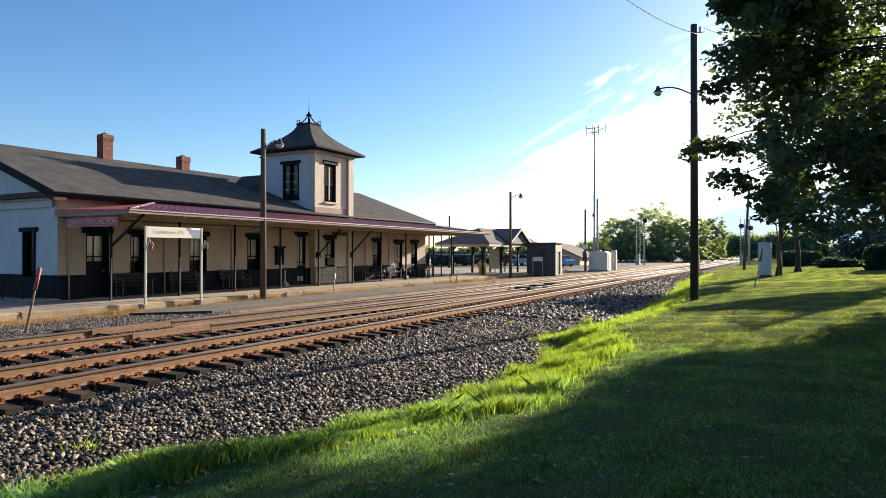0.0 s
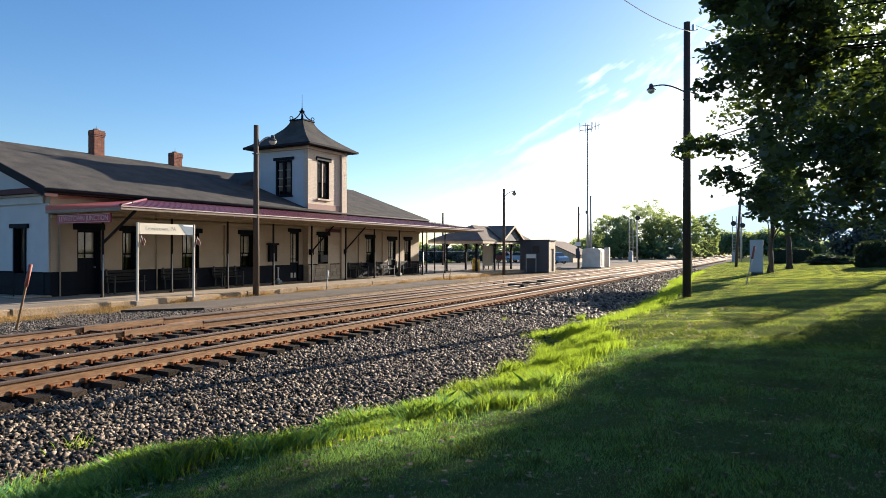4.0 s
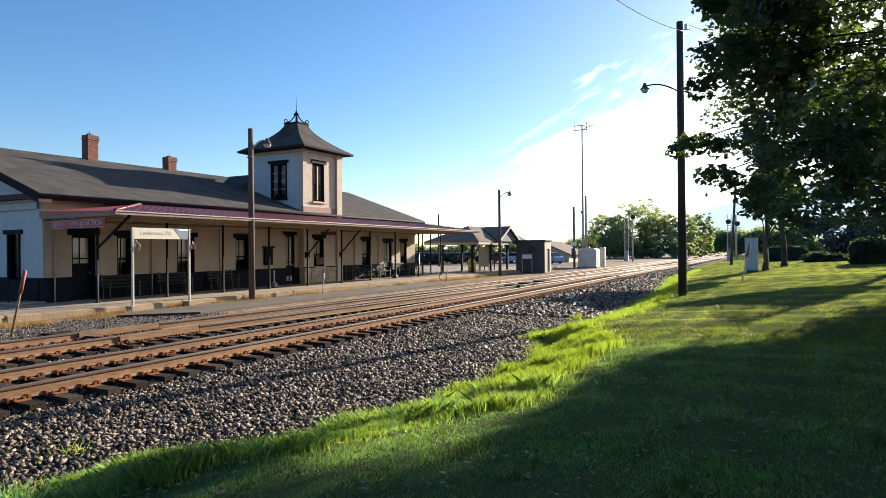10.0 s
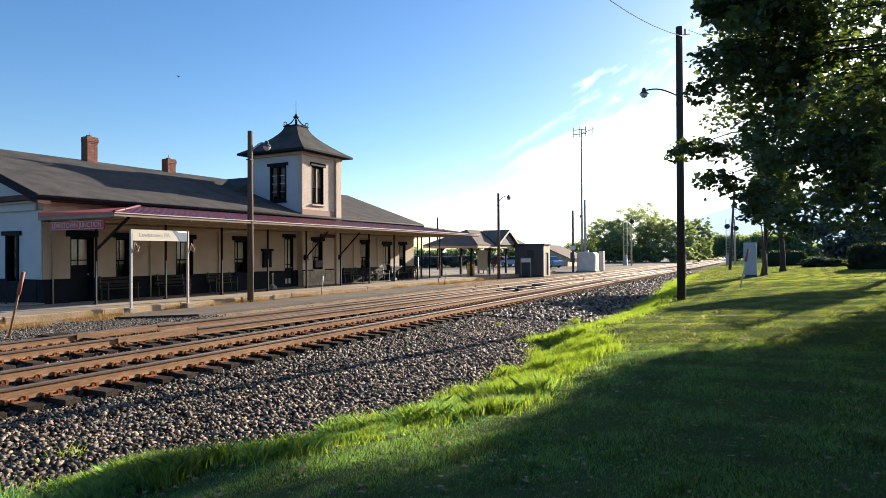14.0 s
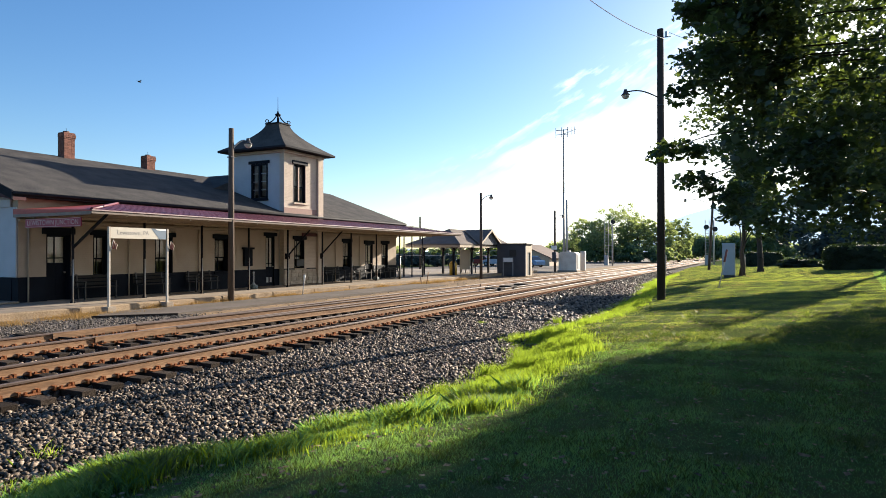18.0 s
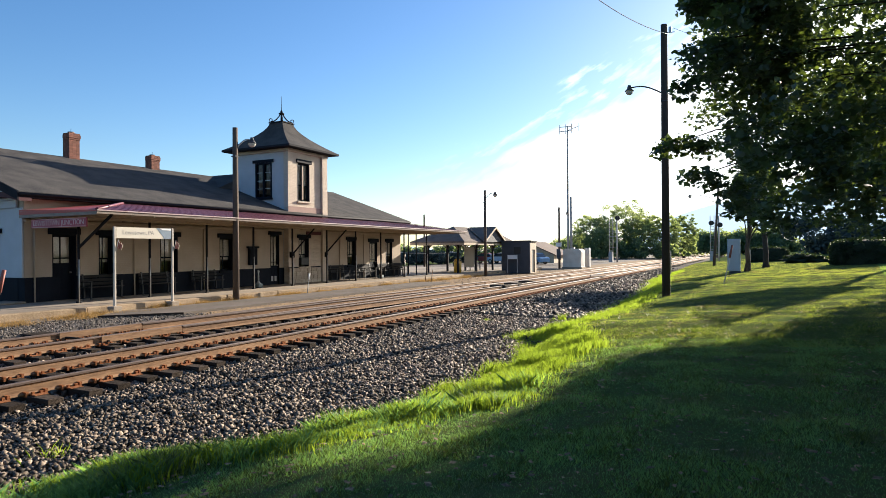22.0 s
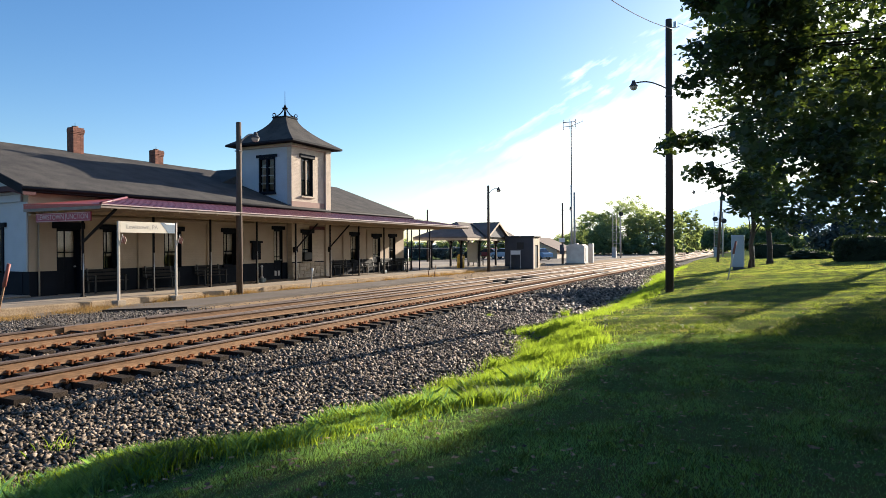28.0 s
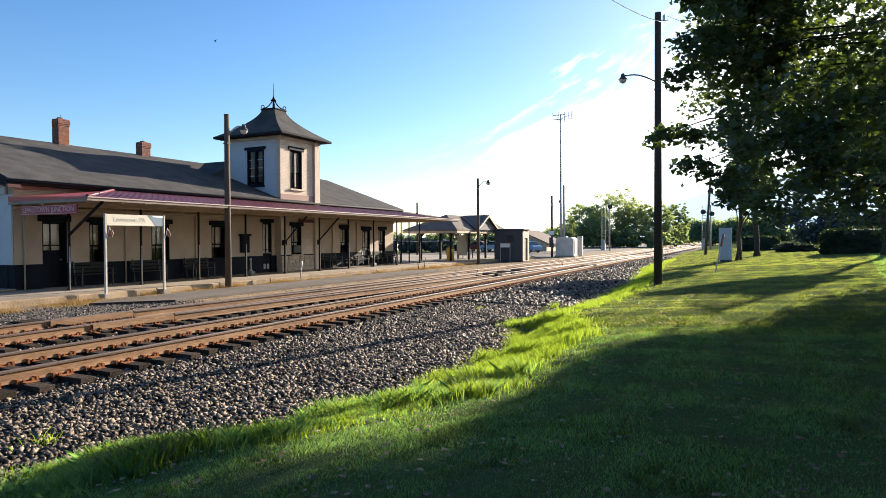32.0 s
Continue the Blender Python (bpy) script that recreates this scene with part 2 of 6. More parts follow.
TRACK_STONE = mat("rust_dusted_stone", (0.34, 0.27, 0.21), (0.07, 0.055, 0.045), 5.0, 0.8, 0.0, fine=60, island=0.6, spec=0.1)
DIRT = mat("dry_dirt", (0.36, 0.25, 0.145), (0.16, 0.115, 0.078), 1.2, 1.0, 0.6, fine=16, spec=0.05)
WOOD_POLE = mat("weathered_pole", (0.125, 0.085, 0.060), (0.065, 0.045, 0.033), 4.0, 0.9, 0.6, fine=30, stretch=(3, 3, 0.3))
DARK_POLE = mat("dark_creosote_pole", (0.055, 0.038, 0.028), (0.03, 0.022, 0.017), 4.0, 0.9, 0.6, fine=30, stretch=(3, 3, 0.3))
GALV = mat("galvanised_steel", (0.50, 0.49, 0.47), (0.40, 0.39, 0.38), 5.0, 0.45, 0.05, metal=0.7)
GREY_PAINT = mat("grey_paint", (0.42, 0.41, 0.40), None, 3.0, 0.6)
DARK_GREY = mat("dark_grey_siding", (0.078, 0.080, 0.092), (0.054, 0.055, 0.066), 2.0, 0.8, 0.3)
SIGN_CREAM = mat("cream_sign", (0.56, 0.51, 0.42), (0.50, 0.455, 0.375), 2.0, 0.5)
SIGN_RED = mat("crimson_sign", (0.32, 0.020, 0.055), (0.26, 0.016, 0.045), 2.0, 0.5)
INK = mat("grey_lettering", (0.31, 0.29, 0.27), None, 2.0, 0.6)
PINK_INK = mat("pale_lettering", (0.62, 0.42, 0.42), None, 2.0, 0.6)
SIGN_BLUE = mat("blue_grey_sign", (0.12, 0.18, 0.25), None, 2.0, 0.5)
WHITE = mat("white_paint", (0.78, 0.77, 0.75), (0.70, 0.69, 0.67), 3.0, 0.6)
BLACK = mat("black_paint", (0.012, 0.012, 0.013), (0.02, 0.02, 0.02), 3.0, 0.5)
GLASS = glass_mat("window_glass", rough=0.03, clear=0.95)
DARK_GLASS = glass_mat("dark_glass")
BLIND = mat("pale_blind", (0.74, 0.68, 0.57), None, 2.0, 0.9)
RED_PAINT = mat("faded_red_paint", (0.34, 0.11, 0.085), (0.22, 0.07, 0.055), 5.0, 0.7)
BARK = mat("bark", (0.060, 0.046, 0.034), (0.028, 0.022, 0.017), 6.0, 0.95, 1.0, fine=25, stretch=(2, 2, 0.5))
LEAF = leafy("maple_leaves", (0.044, 0.084, 0.074), (0.022, 0.046, 0.043), (0.32, 0.44, 0.06), 0.20, gloss=0.6)
# Blue shade and haze of distant foliage are put into this leaf colour.
LEAF_DIM = leafy("blue_shade_leaves", (0.070, 0.100, 0.105), (0.044, 0.068, 0.074), (0.06, 0.10, 0.08), 0.08, gloss=0.05)
# Darker than other leaves: the hedge's shaded front is put into the colour.
LEAF_HEDGE = leafy("hedge_leaves", (0.016, 0.034, 0.020), (0.007, 0.016, 0.011), (0.10, 0.16, 0.02), 0.12)
# Paler and bluer than the near leaves: haze put into the colour.
LEAF_FAR = leafy("haze_pale_far_leaves", (0.115, 0.180, 0.140), (0.080, 0.130, 0.108), (0.48, 0.57, 0.17), 0.44, gloss=0.02)
# Blue of the shaded near lawn is mixed into this green.
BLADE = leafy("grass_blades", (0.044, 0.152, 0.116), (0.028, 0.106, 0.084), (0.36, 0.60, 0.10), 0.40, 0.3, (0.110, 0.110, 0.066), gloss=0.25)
# Yellower copy of the lawn blades, with sunlight put into the tone.
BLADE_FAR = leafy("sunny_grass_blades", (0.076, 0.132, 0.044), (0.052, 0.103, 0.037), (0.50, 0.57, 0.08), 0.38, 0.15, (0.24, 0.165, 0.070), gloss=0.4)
BLADE_WEED = leafy("coarse_weed_leaves", (0.020, 0.060, 0.042), (0.007, 0.024, 0.018), (0.26, 0.36, 0.04), 0.25, 0.3)
BLADE_TALL = leafy("tall_grass_blades", (0.13, 0.19, 0.025), (0.075, 0.125, 0.018), (0.46, 0.62, 0.05), 0.44, 0.3)
STRAW = leafy("dry_straw", (0.42, 0.26, 0.10), (0.26, 0.17, 0.07), (0.40, 0.25, 0.08), 0.35)
RUST_RED = mat("orange_rust", (0.34, 0.135, 0.055), (0.14, 0.055, 0.028), 9.0, 0.9, 0.5, fine=60, spec=0.1)
SHELTER_SHINGLE = mat("brown_grey_shingle", (0.20, 0.165, 0.142), (0.12, 0.10, 0.088), 1.3, 0.9, 0.8, fine=22, spec=0.1)
FASCIA = mat("greyed_fascia", (0.30, 0.245, 0.21), (0.20, 0.165, 0.14), 4.0, 0.85, 0.4, spec=0.2)
ROUGH_STONE = mat("rough_pale_stone", (0.50, 0.41, 0.32), (0.32, 0.26, 0.20), 4.0, 0.95, 0.9, fine=18, spec=0.1, rnd=0.07)
# White cabinet paint with its bluish shade put into the colour.
CABINET_GREY = mat("shade_grey_cabinet_paint", (0.46, 0.48, 0.52), (0.40, 0.42, 0.46), 2.0, 0.6)
POST_PAINT = mat("greyed_white_paint", (0.52, 0.47, 0.41), (0.40, 0.36, 0.31), 4.0, 0.7)
MAST = mat("dull_mast_steel", (0.40, 0.38, 0.36), (0.30, 0.28, 0.26), 4.0, 0.6)
# Haze over the far hill is painted in: bluish colour plus a faint glow.
HILL = mat("hazy_glowing_hill", (0.10, 0.16, 0.20), (0.085, 0.14, 0.18), 0.02, 1.0, 0.0, fine=0.2)
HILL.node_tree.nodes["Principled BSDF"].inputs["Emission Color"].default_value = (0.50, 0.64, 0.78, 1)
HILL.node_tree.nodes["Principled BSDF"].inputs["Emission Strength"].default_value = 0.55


# ---- mesh helpers ----
def box(bm, x0, x1, y0, y1, z0, z1, bev=0.0):
    v = [bm.verts.new((x, y, z)) for z in (z0, z1) for y in (y0, y1) for x in (x0, x1)]
    fs = [bm.faces.new([v[i] for i in q]) for q in ((0, 2, 3, 1), (4, 5, 7, 6), (0, 1, 5, 4), (2, 6, 7, 3), (0, 4, 6, 2), (1, 3, 7, 5))]
    if bev:
        es = list({ed for f in fs for ed in f.edges})
        bmesh.ops.bevel(bm, geom=es, offset=bev, segments=1, affect="EDGES")
    return bm


def tube(bm, p0, p1, r0, r1=None, n=10, cap=True):
    r1 = r0 if r1 is None else r1
    p0, p1 = Vector(p0), Vector(p1)
    d = (p1 - p0).normalized()
    s = d.cross(Vector((0, 0, 1)) if abs(d.z) < 0.95 else Vector((1, 0, 0))).normalized()
    u = s.cross(d)
    ring = [[bm.verts.new(p + (s * math.cos(6.2832 * i / n) + u * math.sin(6.2832 * i / n)) * r) for i in range(n)] for p, r in ((p0, r0), (p1, r1))]
    for i in range(n):
        bm.faces.new((ring[0][i], ring[0][(i + 1) % n], ring[1][(i + 1) % n], ring[1][i])).smooth = True
    if cap:
        bm.faces.new(ring[0][::-1])
        bm.faces.new(ring[1])
    return bm


def pipe(bm, pts, r, n=8):
    """A bent tube through the given points, as one skin."""
    pts = [Vector(p) for p in pts]
    rings = []
    for i, p in enumerate(pts):
        d = (pts[min(i + 1, len(pts) - 1)] - pts[max(i - 1, 0)]).normalized()
        s = d.cross(Vector((0, 0, 1)) if abs(d.z) < 0.95 else Vector((1, 0, 0))).normalized()
        u = s.cross(d)
        rings.append([bm.verts.new(p + (s * math.cos(6.2832 * k / n) + u * math.sin(6.2832 * k / n)) * r) for k in range(n)])
    for a, b in zip(rings, rings[1:]):
        for k in range(n):
            bm.faces.new((a[k], a[(k + 1) % n], b[(k + 1) % n], b[k])).smooth = True
    bm.faces.new(rings[0][::-1])
    bm.faces.new(rings[-1])
    return bm


def poly(bm, pts, thick):
    """A flat polygon with thickness, given as a vector."""
    a = [bm.verts.new(p) for p in pts]
    b = [bm.verts.new(Vector(p) + Vector(thick)) for p in pts]
    bm.faces.new(a[::-1])
    bm.faces.new(b)
    k = len(pts)
    for i in range(k):
        bm.faces.new((a[i], a[(i + 1) % k], b[(i + 1) % k], b[i]))
    return bm


def bmn():
    return bmesh.new()


def base_of(ob):
    p = Vector(ob.location)
    while ob.parent:
        ob = ob.parent
        p += Vector(ob.location)
    return p


def part(name, bm, material, parent, label="", kind=""):
    """Links a bmesh, given in world metres, as one mesh under a thing or a part."""
    me = bpy.data.meshes.new(name)
    bmesh.ops.recalc_face_normals(bm, faces=bm.faces)
    if parent:
        bmesh.ops.translate(bm, verts=bm.verts, vec=-base_of(parent))
    bm.to_mesh(me)
    bm.free()
    for m in (material if isinstance(material, (list, tuple)) else [material]):
        me.materials.append(m)
    ob = new(name, me)
    ob.parent = parent
    if label or kind:
        tagged(ob, label=label, kind=kind)
    return ob


def thing(name, loc, label, category, group="", kind=""):
    ob = new(name)
    ob.location = loc
    ob.empty_display_size = 0.2
    return tagged(ob, label, category, group, kind)


def single(name, bm, material, loc, label, category, group="", kind=""):
    """A thing that is one mesh, with its origin at its base."""
    bmesh.ops.translate(bm, verts=bm.verts, vec=-Vector(loc))
    ob = part(name, bm, material, None)
    ob.location = loc
    return tagged(ob, label, category, group, kind)


def raw_mesh(name, verts, faces, material, mat_index=None, smooth=False):
    """A mesh from arrays: verts (n, 3), faces (m, 3) or (m, 4)."""
    me = bpy.data.meshes.new(name)
    k = faces.shape[1]
    me.vertices.add(len(verts))
    me.vertices.foreach_set("co", np.ascontiguousarray(verts, np.float32).ravel())
    me.loops.add(faces.size)
    me.loops.foreach_set("vertex_index", np.ascontiguousarray(faces, np.int32).ravel())
    me.polygons.add(len(faces))
    me.polygons.foreach_set("loop_start", np.arange(0, faces.size, k, dtype=np.int32))
    if mat_index is not None:
        me.polygons.foreach_set("material_index", np.ascontiguousarray(mat_index, np.int32))
    if smooth:
        me.polygons.foreach_set("use_smooth", np.ones(len(faces), bool))
    me.update(calc_edges=True)
    for m in (material if isinstance(material, (list, tuple)) else [material]):
        me.materials.append(m)
    return new(name, me)


def text_bm(s, size, m):
    """Letters as a mesh, laid out by the matrix m."""
    cu = bpy.data.curves.new("letters", "FONT")
    cu.body, cu.size, cu.extrude, cu.align_x, cu.align_y = s, size, 0.0015, "CENTER", "CENTER"
    ob = new("letters", cu)
    me = bpy.data.meshes.new_from_object(ob)
    bm = bmn()
    bm.from_mesh(me)
    bpy.data.objects.remove(ob)
    bpy.data.curves.remove(cu)
    bpy.data.meshes.remove(me)
    bmesh.ops.transform(bm, matrix=m, verts=bm.verts)
    return bm


# ---- the ground ----
EDGE_Y = [-60, 0, 3.0, 3.8, 4.4, 4.7, 5.3, 5.6, 6.5, 6.8, 7.6, 8.3, 9.2, 10.2, 10.9, 12.2, 13.3, 14.2, 15.0, 16.5, 17.3, 19.8, 22.6, 29.7, 34.8, 46, 90, 400, 3000]
EDGE_X = [-6.2, -6.1, -5.95, -5.75, -5.6, -5.3, -5.25, -4.9, -4.55, -4.3, -4.15, -4.05, -4.22, -4.25, -4.0, -4.15, -4.3, -4.8, -5.35, -5.2, -5.05, -4.75, -4.8, -5.1, -5.4, -6.6, -8.0, -8.3, -8.3]


def edge_x(y):
    """Where the ballast ends and the lawn begins."""
    y = np.asarray(y, float)
    return np.interp(y, EDGE_Y, EDGE_X) + 0.10 * np.sin(y * 2.7) + 0.06 * np.sin(y * 7.3 + 1)


def ground_z(x, y):
    x, y = np.asarray(x, float), np.asarray(y, float)
    e = edge_x(y)
    bed = np.interp(x, [-19.2, -18.6, -15.9, -15.4, -8.6, -7.9], [0.0, -0.09, -0.10, -0.30, -0.33, -0.37])
    s = np.clip((x + 7.9) / np.maximum(e + 7.9, 0.3), 0, 1)
    shoulder = -0.37 - 0.03 * s
    r = np.clip(x - e, 0, None)
    lawn = -0.40 + 0.56 * (1 - np.exp(-r / 1.3)) + 0.05 * np.clip(r - 3, 0, 14) + 0.02 * np.sin(x * 0.9 + 0.3 * y) * np.clip(r, 0, 1)
    z = np.where(x < -7.9, bed, np.where(x < e, shoulder, lawn))
    return z


def build_ground():
    xs = np.unique(np.concatenate([[-2500, -900, -300, -120, -60, -40, -30, -24], np.arange(-20, 9, 0.25), np.arange(9, 40, 1.5), [45, 60, 100, 200, 500, 1200, 2500]]))
    ys = np.unique(np.concatenate([[-2500, -600, -150, -60, -30, -15, -8], np.arange(-4, 30, 0.25), np.arange(30, 70, 1.0), np.arange(70, 150, 4), [180, 250, 350, 600, 1200, 2600]]))
    gx, gy = np.meshgrid(xs, ys)
    gz = ground_z(gx, gy)
    v = np.stack([gx, gy, gz], -1).reshape(-1, 3)
    nx, ny = len(xs), len(ys)
    i = (np.arange(ny - 1)[:, None] * nx + np.arange(nx - 1)[None]).ravel()
    f = np.stack([i, i + 1, i + nx + 1, i + nx], 1)
    cx, cy = v[f, 0].mean(1), v[f, 1].mean(1)
    e = edge_x(cy)
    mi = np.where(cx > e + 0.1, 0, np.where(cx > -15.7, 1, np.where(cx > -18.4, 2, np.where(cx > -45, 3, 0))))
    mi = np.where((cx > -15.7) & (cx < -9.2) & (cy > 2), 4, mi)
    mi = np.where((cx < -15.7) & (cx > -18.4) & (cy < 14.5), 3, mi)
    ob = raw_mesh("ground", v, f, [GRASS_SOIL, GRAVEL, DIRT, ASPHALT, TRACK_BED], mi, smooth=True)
    return tagged(ob, "lawn, gravel track bed dark with painted shade, and dusty yard", "ground", kind="structure")


build_ground()

# platform slab with a rough kerb
bm = bmn()
box(bm, -46, -19.16, 4.0, 60.0, -0.2, 0.155)
platform = part("platform", bm, CONCRETE, None)
tagged(platform, "low worn concrete station platform", "platform", kind="structure")
for i in range(19):
    y = 4.0 + i * 2.95
    r = random.Random(i)
    bm = box(bmn(), -19.155, -18.86 + r.uniform(-0.02, 0.02), y + 0.004, y + 2.946, -0.2, 0.157 + r.uniform(-0.006, 0.005), 0.03)
    part("kerb_stone", bm, KERB, platform)

# ---- railway ----
RAIL_X = (-9.55, -11.05, -13.20, -14.70)
Y0, Y1 = -14.0, 420.0


def rail_bm(x, y0, y1, slope=0.0):
    """A flat-bottomed rail with its head at z = 0, from (x, y0) to y1, drifting sideways by the slope."""
    prof = [(-0.076, -0.190), (0.076, -0.190), (0.076, -0.177), (0.016, -0.158), (0.011, -0.050), (0.034, -0.038), (0.036, -0.010), (0.027, 0.0), (-0.027, 0.0), (-0.036, -0.010), (-0.034, -0.038), (-0.011, -0.050), (-0.016, -0.158), (-0.076, -0.177)]
    bm = bmn()
    ys = [y0, *(y for y in (-2, 4, 10, 20, 40, 80, 160) if y0 < y < y1), y1]
    rings = [[bm.verts.new((x + slope * (y - y0) + px, y, pz)) for px, pz in prof] for y in ys]
    k = len(prof)
    for a, b in zip(rings, rings[1:]):
        for i in range(k):
            f = bm.faces.new((a[i], a[(i + 1) % k], b[(i + 1) % k], b[i]))
            f.material_index = 1 if i in (5, 6, 7, 8) else 0
    bm.faces.new(rings[0])
    bm.faces.new(rings[-1][::-1])
    return bm


TRACKS = []
for n, (xa, xb) in enumerate(((RAIL_X[0], RAIL_X[1]), (RAIL_X[2], RAIL_X[3]))):
    tr = thing("railway_track", ((xa + xb) / 2, 0, -0.2), "standard-gauge track with rusty rails on dark timber ties", "railway track", "tracks past the station")
    TRACKS.append(tr)
    for x in (xa, xb):
        part("rail", rail_bm(x, Y0, Y1), [RUST, RAIL_TOP], tr, "rust-brown steel rail with a shiny worn head")

# a crossover from the far track to the near one: diverging rails, frogs, guard rails and switch gear
turnout = thing("railway_crossover", (-12.1, 40, -0.2), "rusty crossover rails that lead from one track to the other", "railway crossover")
LEAD, SLIDE = 11.5, 0.058
for x in (RAIL_X[3], RAIL_X[2]):
    bm = rail_bm(x + 0.075, LEAD, LEAD + 3.5 / SLIDE, SLIDE)
    bmesh.ops.translate(bm, verts=bm.verts, vec=(0, 0, -0.004))
    part("diverging_rail", bm, [RUST, RAIL_TOP], turnout)
    part("switch_point", poly(bmn(), [(x + 0.045, LEAD - 2.2, -0.012), (x + 0.060, LEAD - 2.2, -0.012), (x + 0.100, LEAD - 0.02, -0.012), (x + 0.045, LEAD - 0.02, -0.012)], (0, 0, -0.14)), RUST, turnout)
    for k in range(4):
        part("slide_plate", box(bmn(), x - 0.16, x + 0.30, LEAD - 2.1 + 0.55 * k, LEAD - 1.9 + 0.55 * k, -0.190, -0.178, 0.004), TIE, turnout)
for x, d in ((RAIL_X[2], 1.5), (RAIL_X[1], 2.15)):
    y = LEAD + d / SLIDE
    part("frog", poly(bmn(), [(x - 0.05, y - 1.7, -0.185), (x + 0.05, y - 1.7, -0.185), (x + 0.19, y + 2.2, -0.185), (x - 0.09, y + 2.2, -0.185)], (0, 0, 0.180)), RAIL_TOP, turnout, "dark cast frog where two rails cross")
    for side in (-1.33, 1.33):
        part("guard_rail", box(bmn(), x + side - 0.03, x + side + 0.03, y - 2.4, y + 2.4, -0.19, -0.008, 0.01), RUST, turnout)
for y in (31.5, 33.6, 36.0):
    part("switch_machine", box(bmn(), -12.7, -11.8, y - 0.35, y + 0.35, -0.2, 0.03, 0.04), TIE, turnout)
    part("switch_rod", tube(bmn(), (-14.6, y, -0.12), (-11.2, y, -0.12), 0.03, 0.03, 6), RUST, turnout)
part("throw_rod", tube(bmn(), (-15.6, LEAD - 2.05, -0.13), (-13.1, LEAD - 2.05, -0.13), 0.028, 0.028, 6), TIE, turnout)
part("throw_box", box(bmn(), -16.0, -15.5, LEAD - 2.35, LEAD - 1.75, -0.28, -0.08, 0.03), TIE, turnout)

# ---- station building ----
WX, BX = -22.60, -22.25              # front wall, tower front
YA, YB = 13.13, 38.85
station = thing("station_building", (WX, YA, 0.16), "cream railway station with dark blue base and grey shingle roof", "station")


def wall_along_y(bm, x0, x1, y0, y1, z0, z1, holes):
    """A wall in the plane of y and z, with openings (ya, yb, za, zb) right through."""
    cuts = sorted({y0, y1, *(min(max(h[i], y0), y1) for h in holes for i in (0, 1))})
    for a, b in zip(cuts, cuts[1:]):
        mid = (a + b) / 2
        hs = sorted((h[2], h[3]) for h in holes if h[0] < mid < h[1])
        z = z0
        for za, zb in hs:
            if za > z:
                box(bm, x0, x1, a, b, z, min(za, z1))
            z = max(z, zb)
        if z < z1:
            box(bm, x0, x1, a, b, z, z1)
    return bm


PZ = 0.16
# openings: ya, yb, za, zb, kind
FRONT = [
    (14.10, 15.00, PZ, 2.55, "door"), (15.89, 16.55, 1.0, 2.55, "window"), (18.68, 19.58, 1.0, 2.55, "window"),
    (21.99, 22.92, 1.0, 2.55, "window"), (25.45, 26.12, PZ, 2.75, "door"), (32.35, 33.15, 1.0, 2.55, "window"),
    (34.85, 35.75, PZ, 2.45, "door"), (36.90, 37.70, 1.0, 2.50, "window"),
]
def grid_wall(x0, x1, y0, y1, z0, z1, holes):
    """A wall as one joined sheet with real thickness and openings right through."""
    ys = sorted({y0, y1, *(min(max(h[i], y0), y1) for h in holes for i in (0, 1))})
    zs = sorted({z0, z1, *(min(max(h[i], z0), z1) for h in holes for i in (2, 3))})
    bm = bmn()
    vs = {}

    def vert(x, y, z):
        key = (x, y, z)
        if key not in vs:
            vs[key] = bm.verts.new(key)
        return vs[key]

    solid = {}
    for i in range(len(ys) - 1):
        for j in range(len(zs) - 1):
            my, mz = (ys[i] + ys[i + 1]) / 2, (zs[j] + zs[j + 1]) / 2
            solid[i, j] = not any(h[0] < my < h[1] and h[2] < mz < h[3] for h in holes)
    for (i, j), full in solid.items():
        if not full:
            continue
        ya, yb, za, zb = ys[i], ys[i + 1], zs[j], zs[j + 1]
        for x in (x0, x1):
            bm.faces.new([vert(x, ya, za), vert(x, yb, za), vert(x, yb, zb), vert(x, ya, zb)])
        for di, dj, p, q in ((-1, 0, (ya, za), (ya, zb)), (1, 0, (yb, za), (yb, zb)), (0, -1, (ya, za), (yb, za)), (0, 1, (ya, zb), (yb, zb))):
            if not solid.get((i + di, j + dj), False):
                bm.faces.new([vert(x0, *p), vert(x0, *q), vert(x1, *q), vert(x1, *p)])
    return bm


part("wall", grid_wall(WX - 0.35, WX, YA, YB, 1.03, 3.95, FRONT), BEIGE, station, "cream-painted front wall")
part("wainscot", grid_wall(WX - 0.35, WX + 0.015, YA, YB, PZ, 1.03, FRONT), NAVY, station, "dark blue painted wall base")
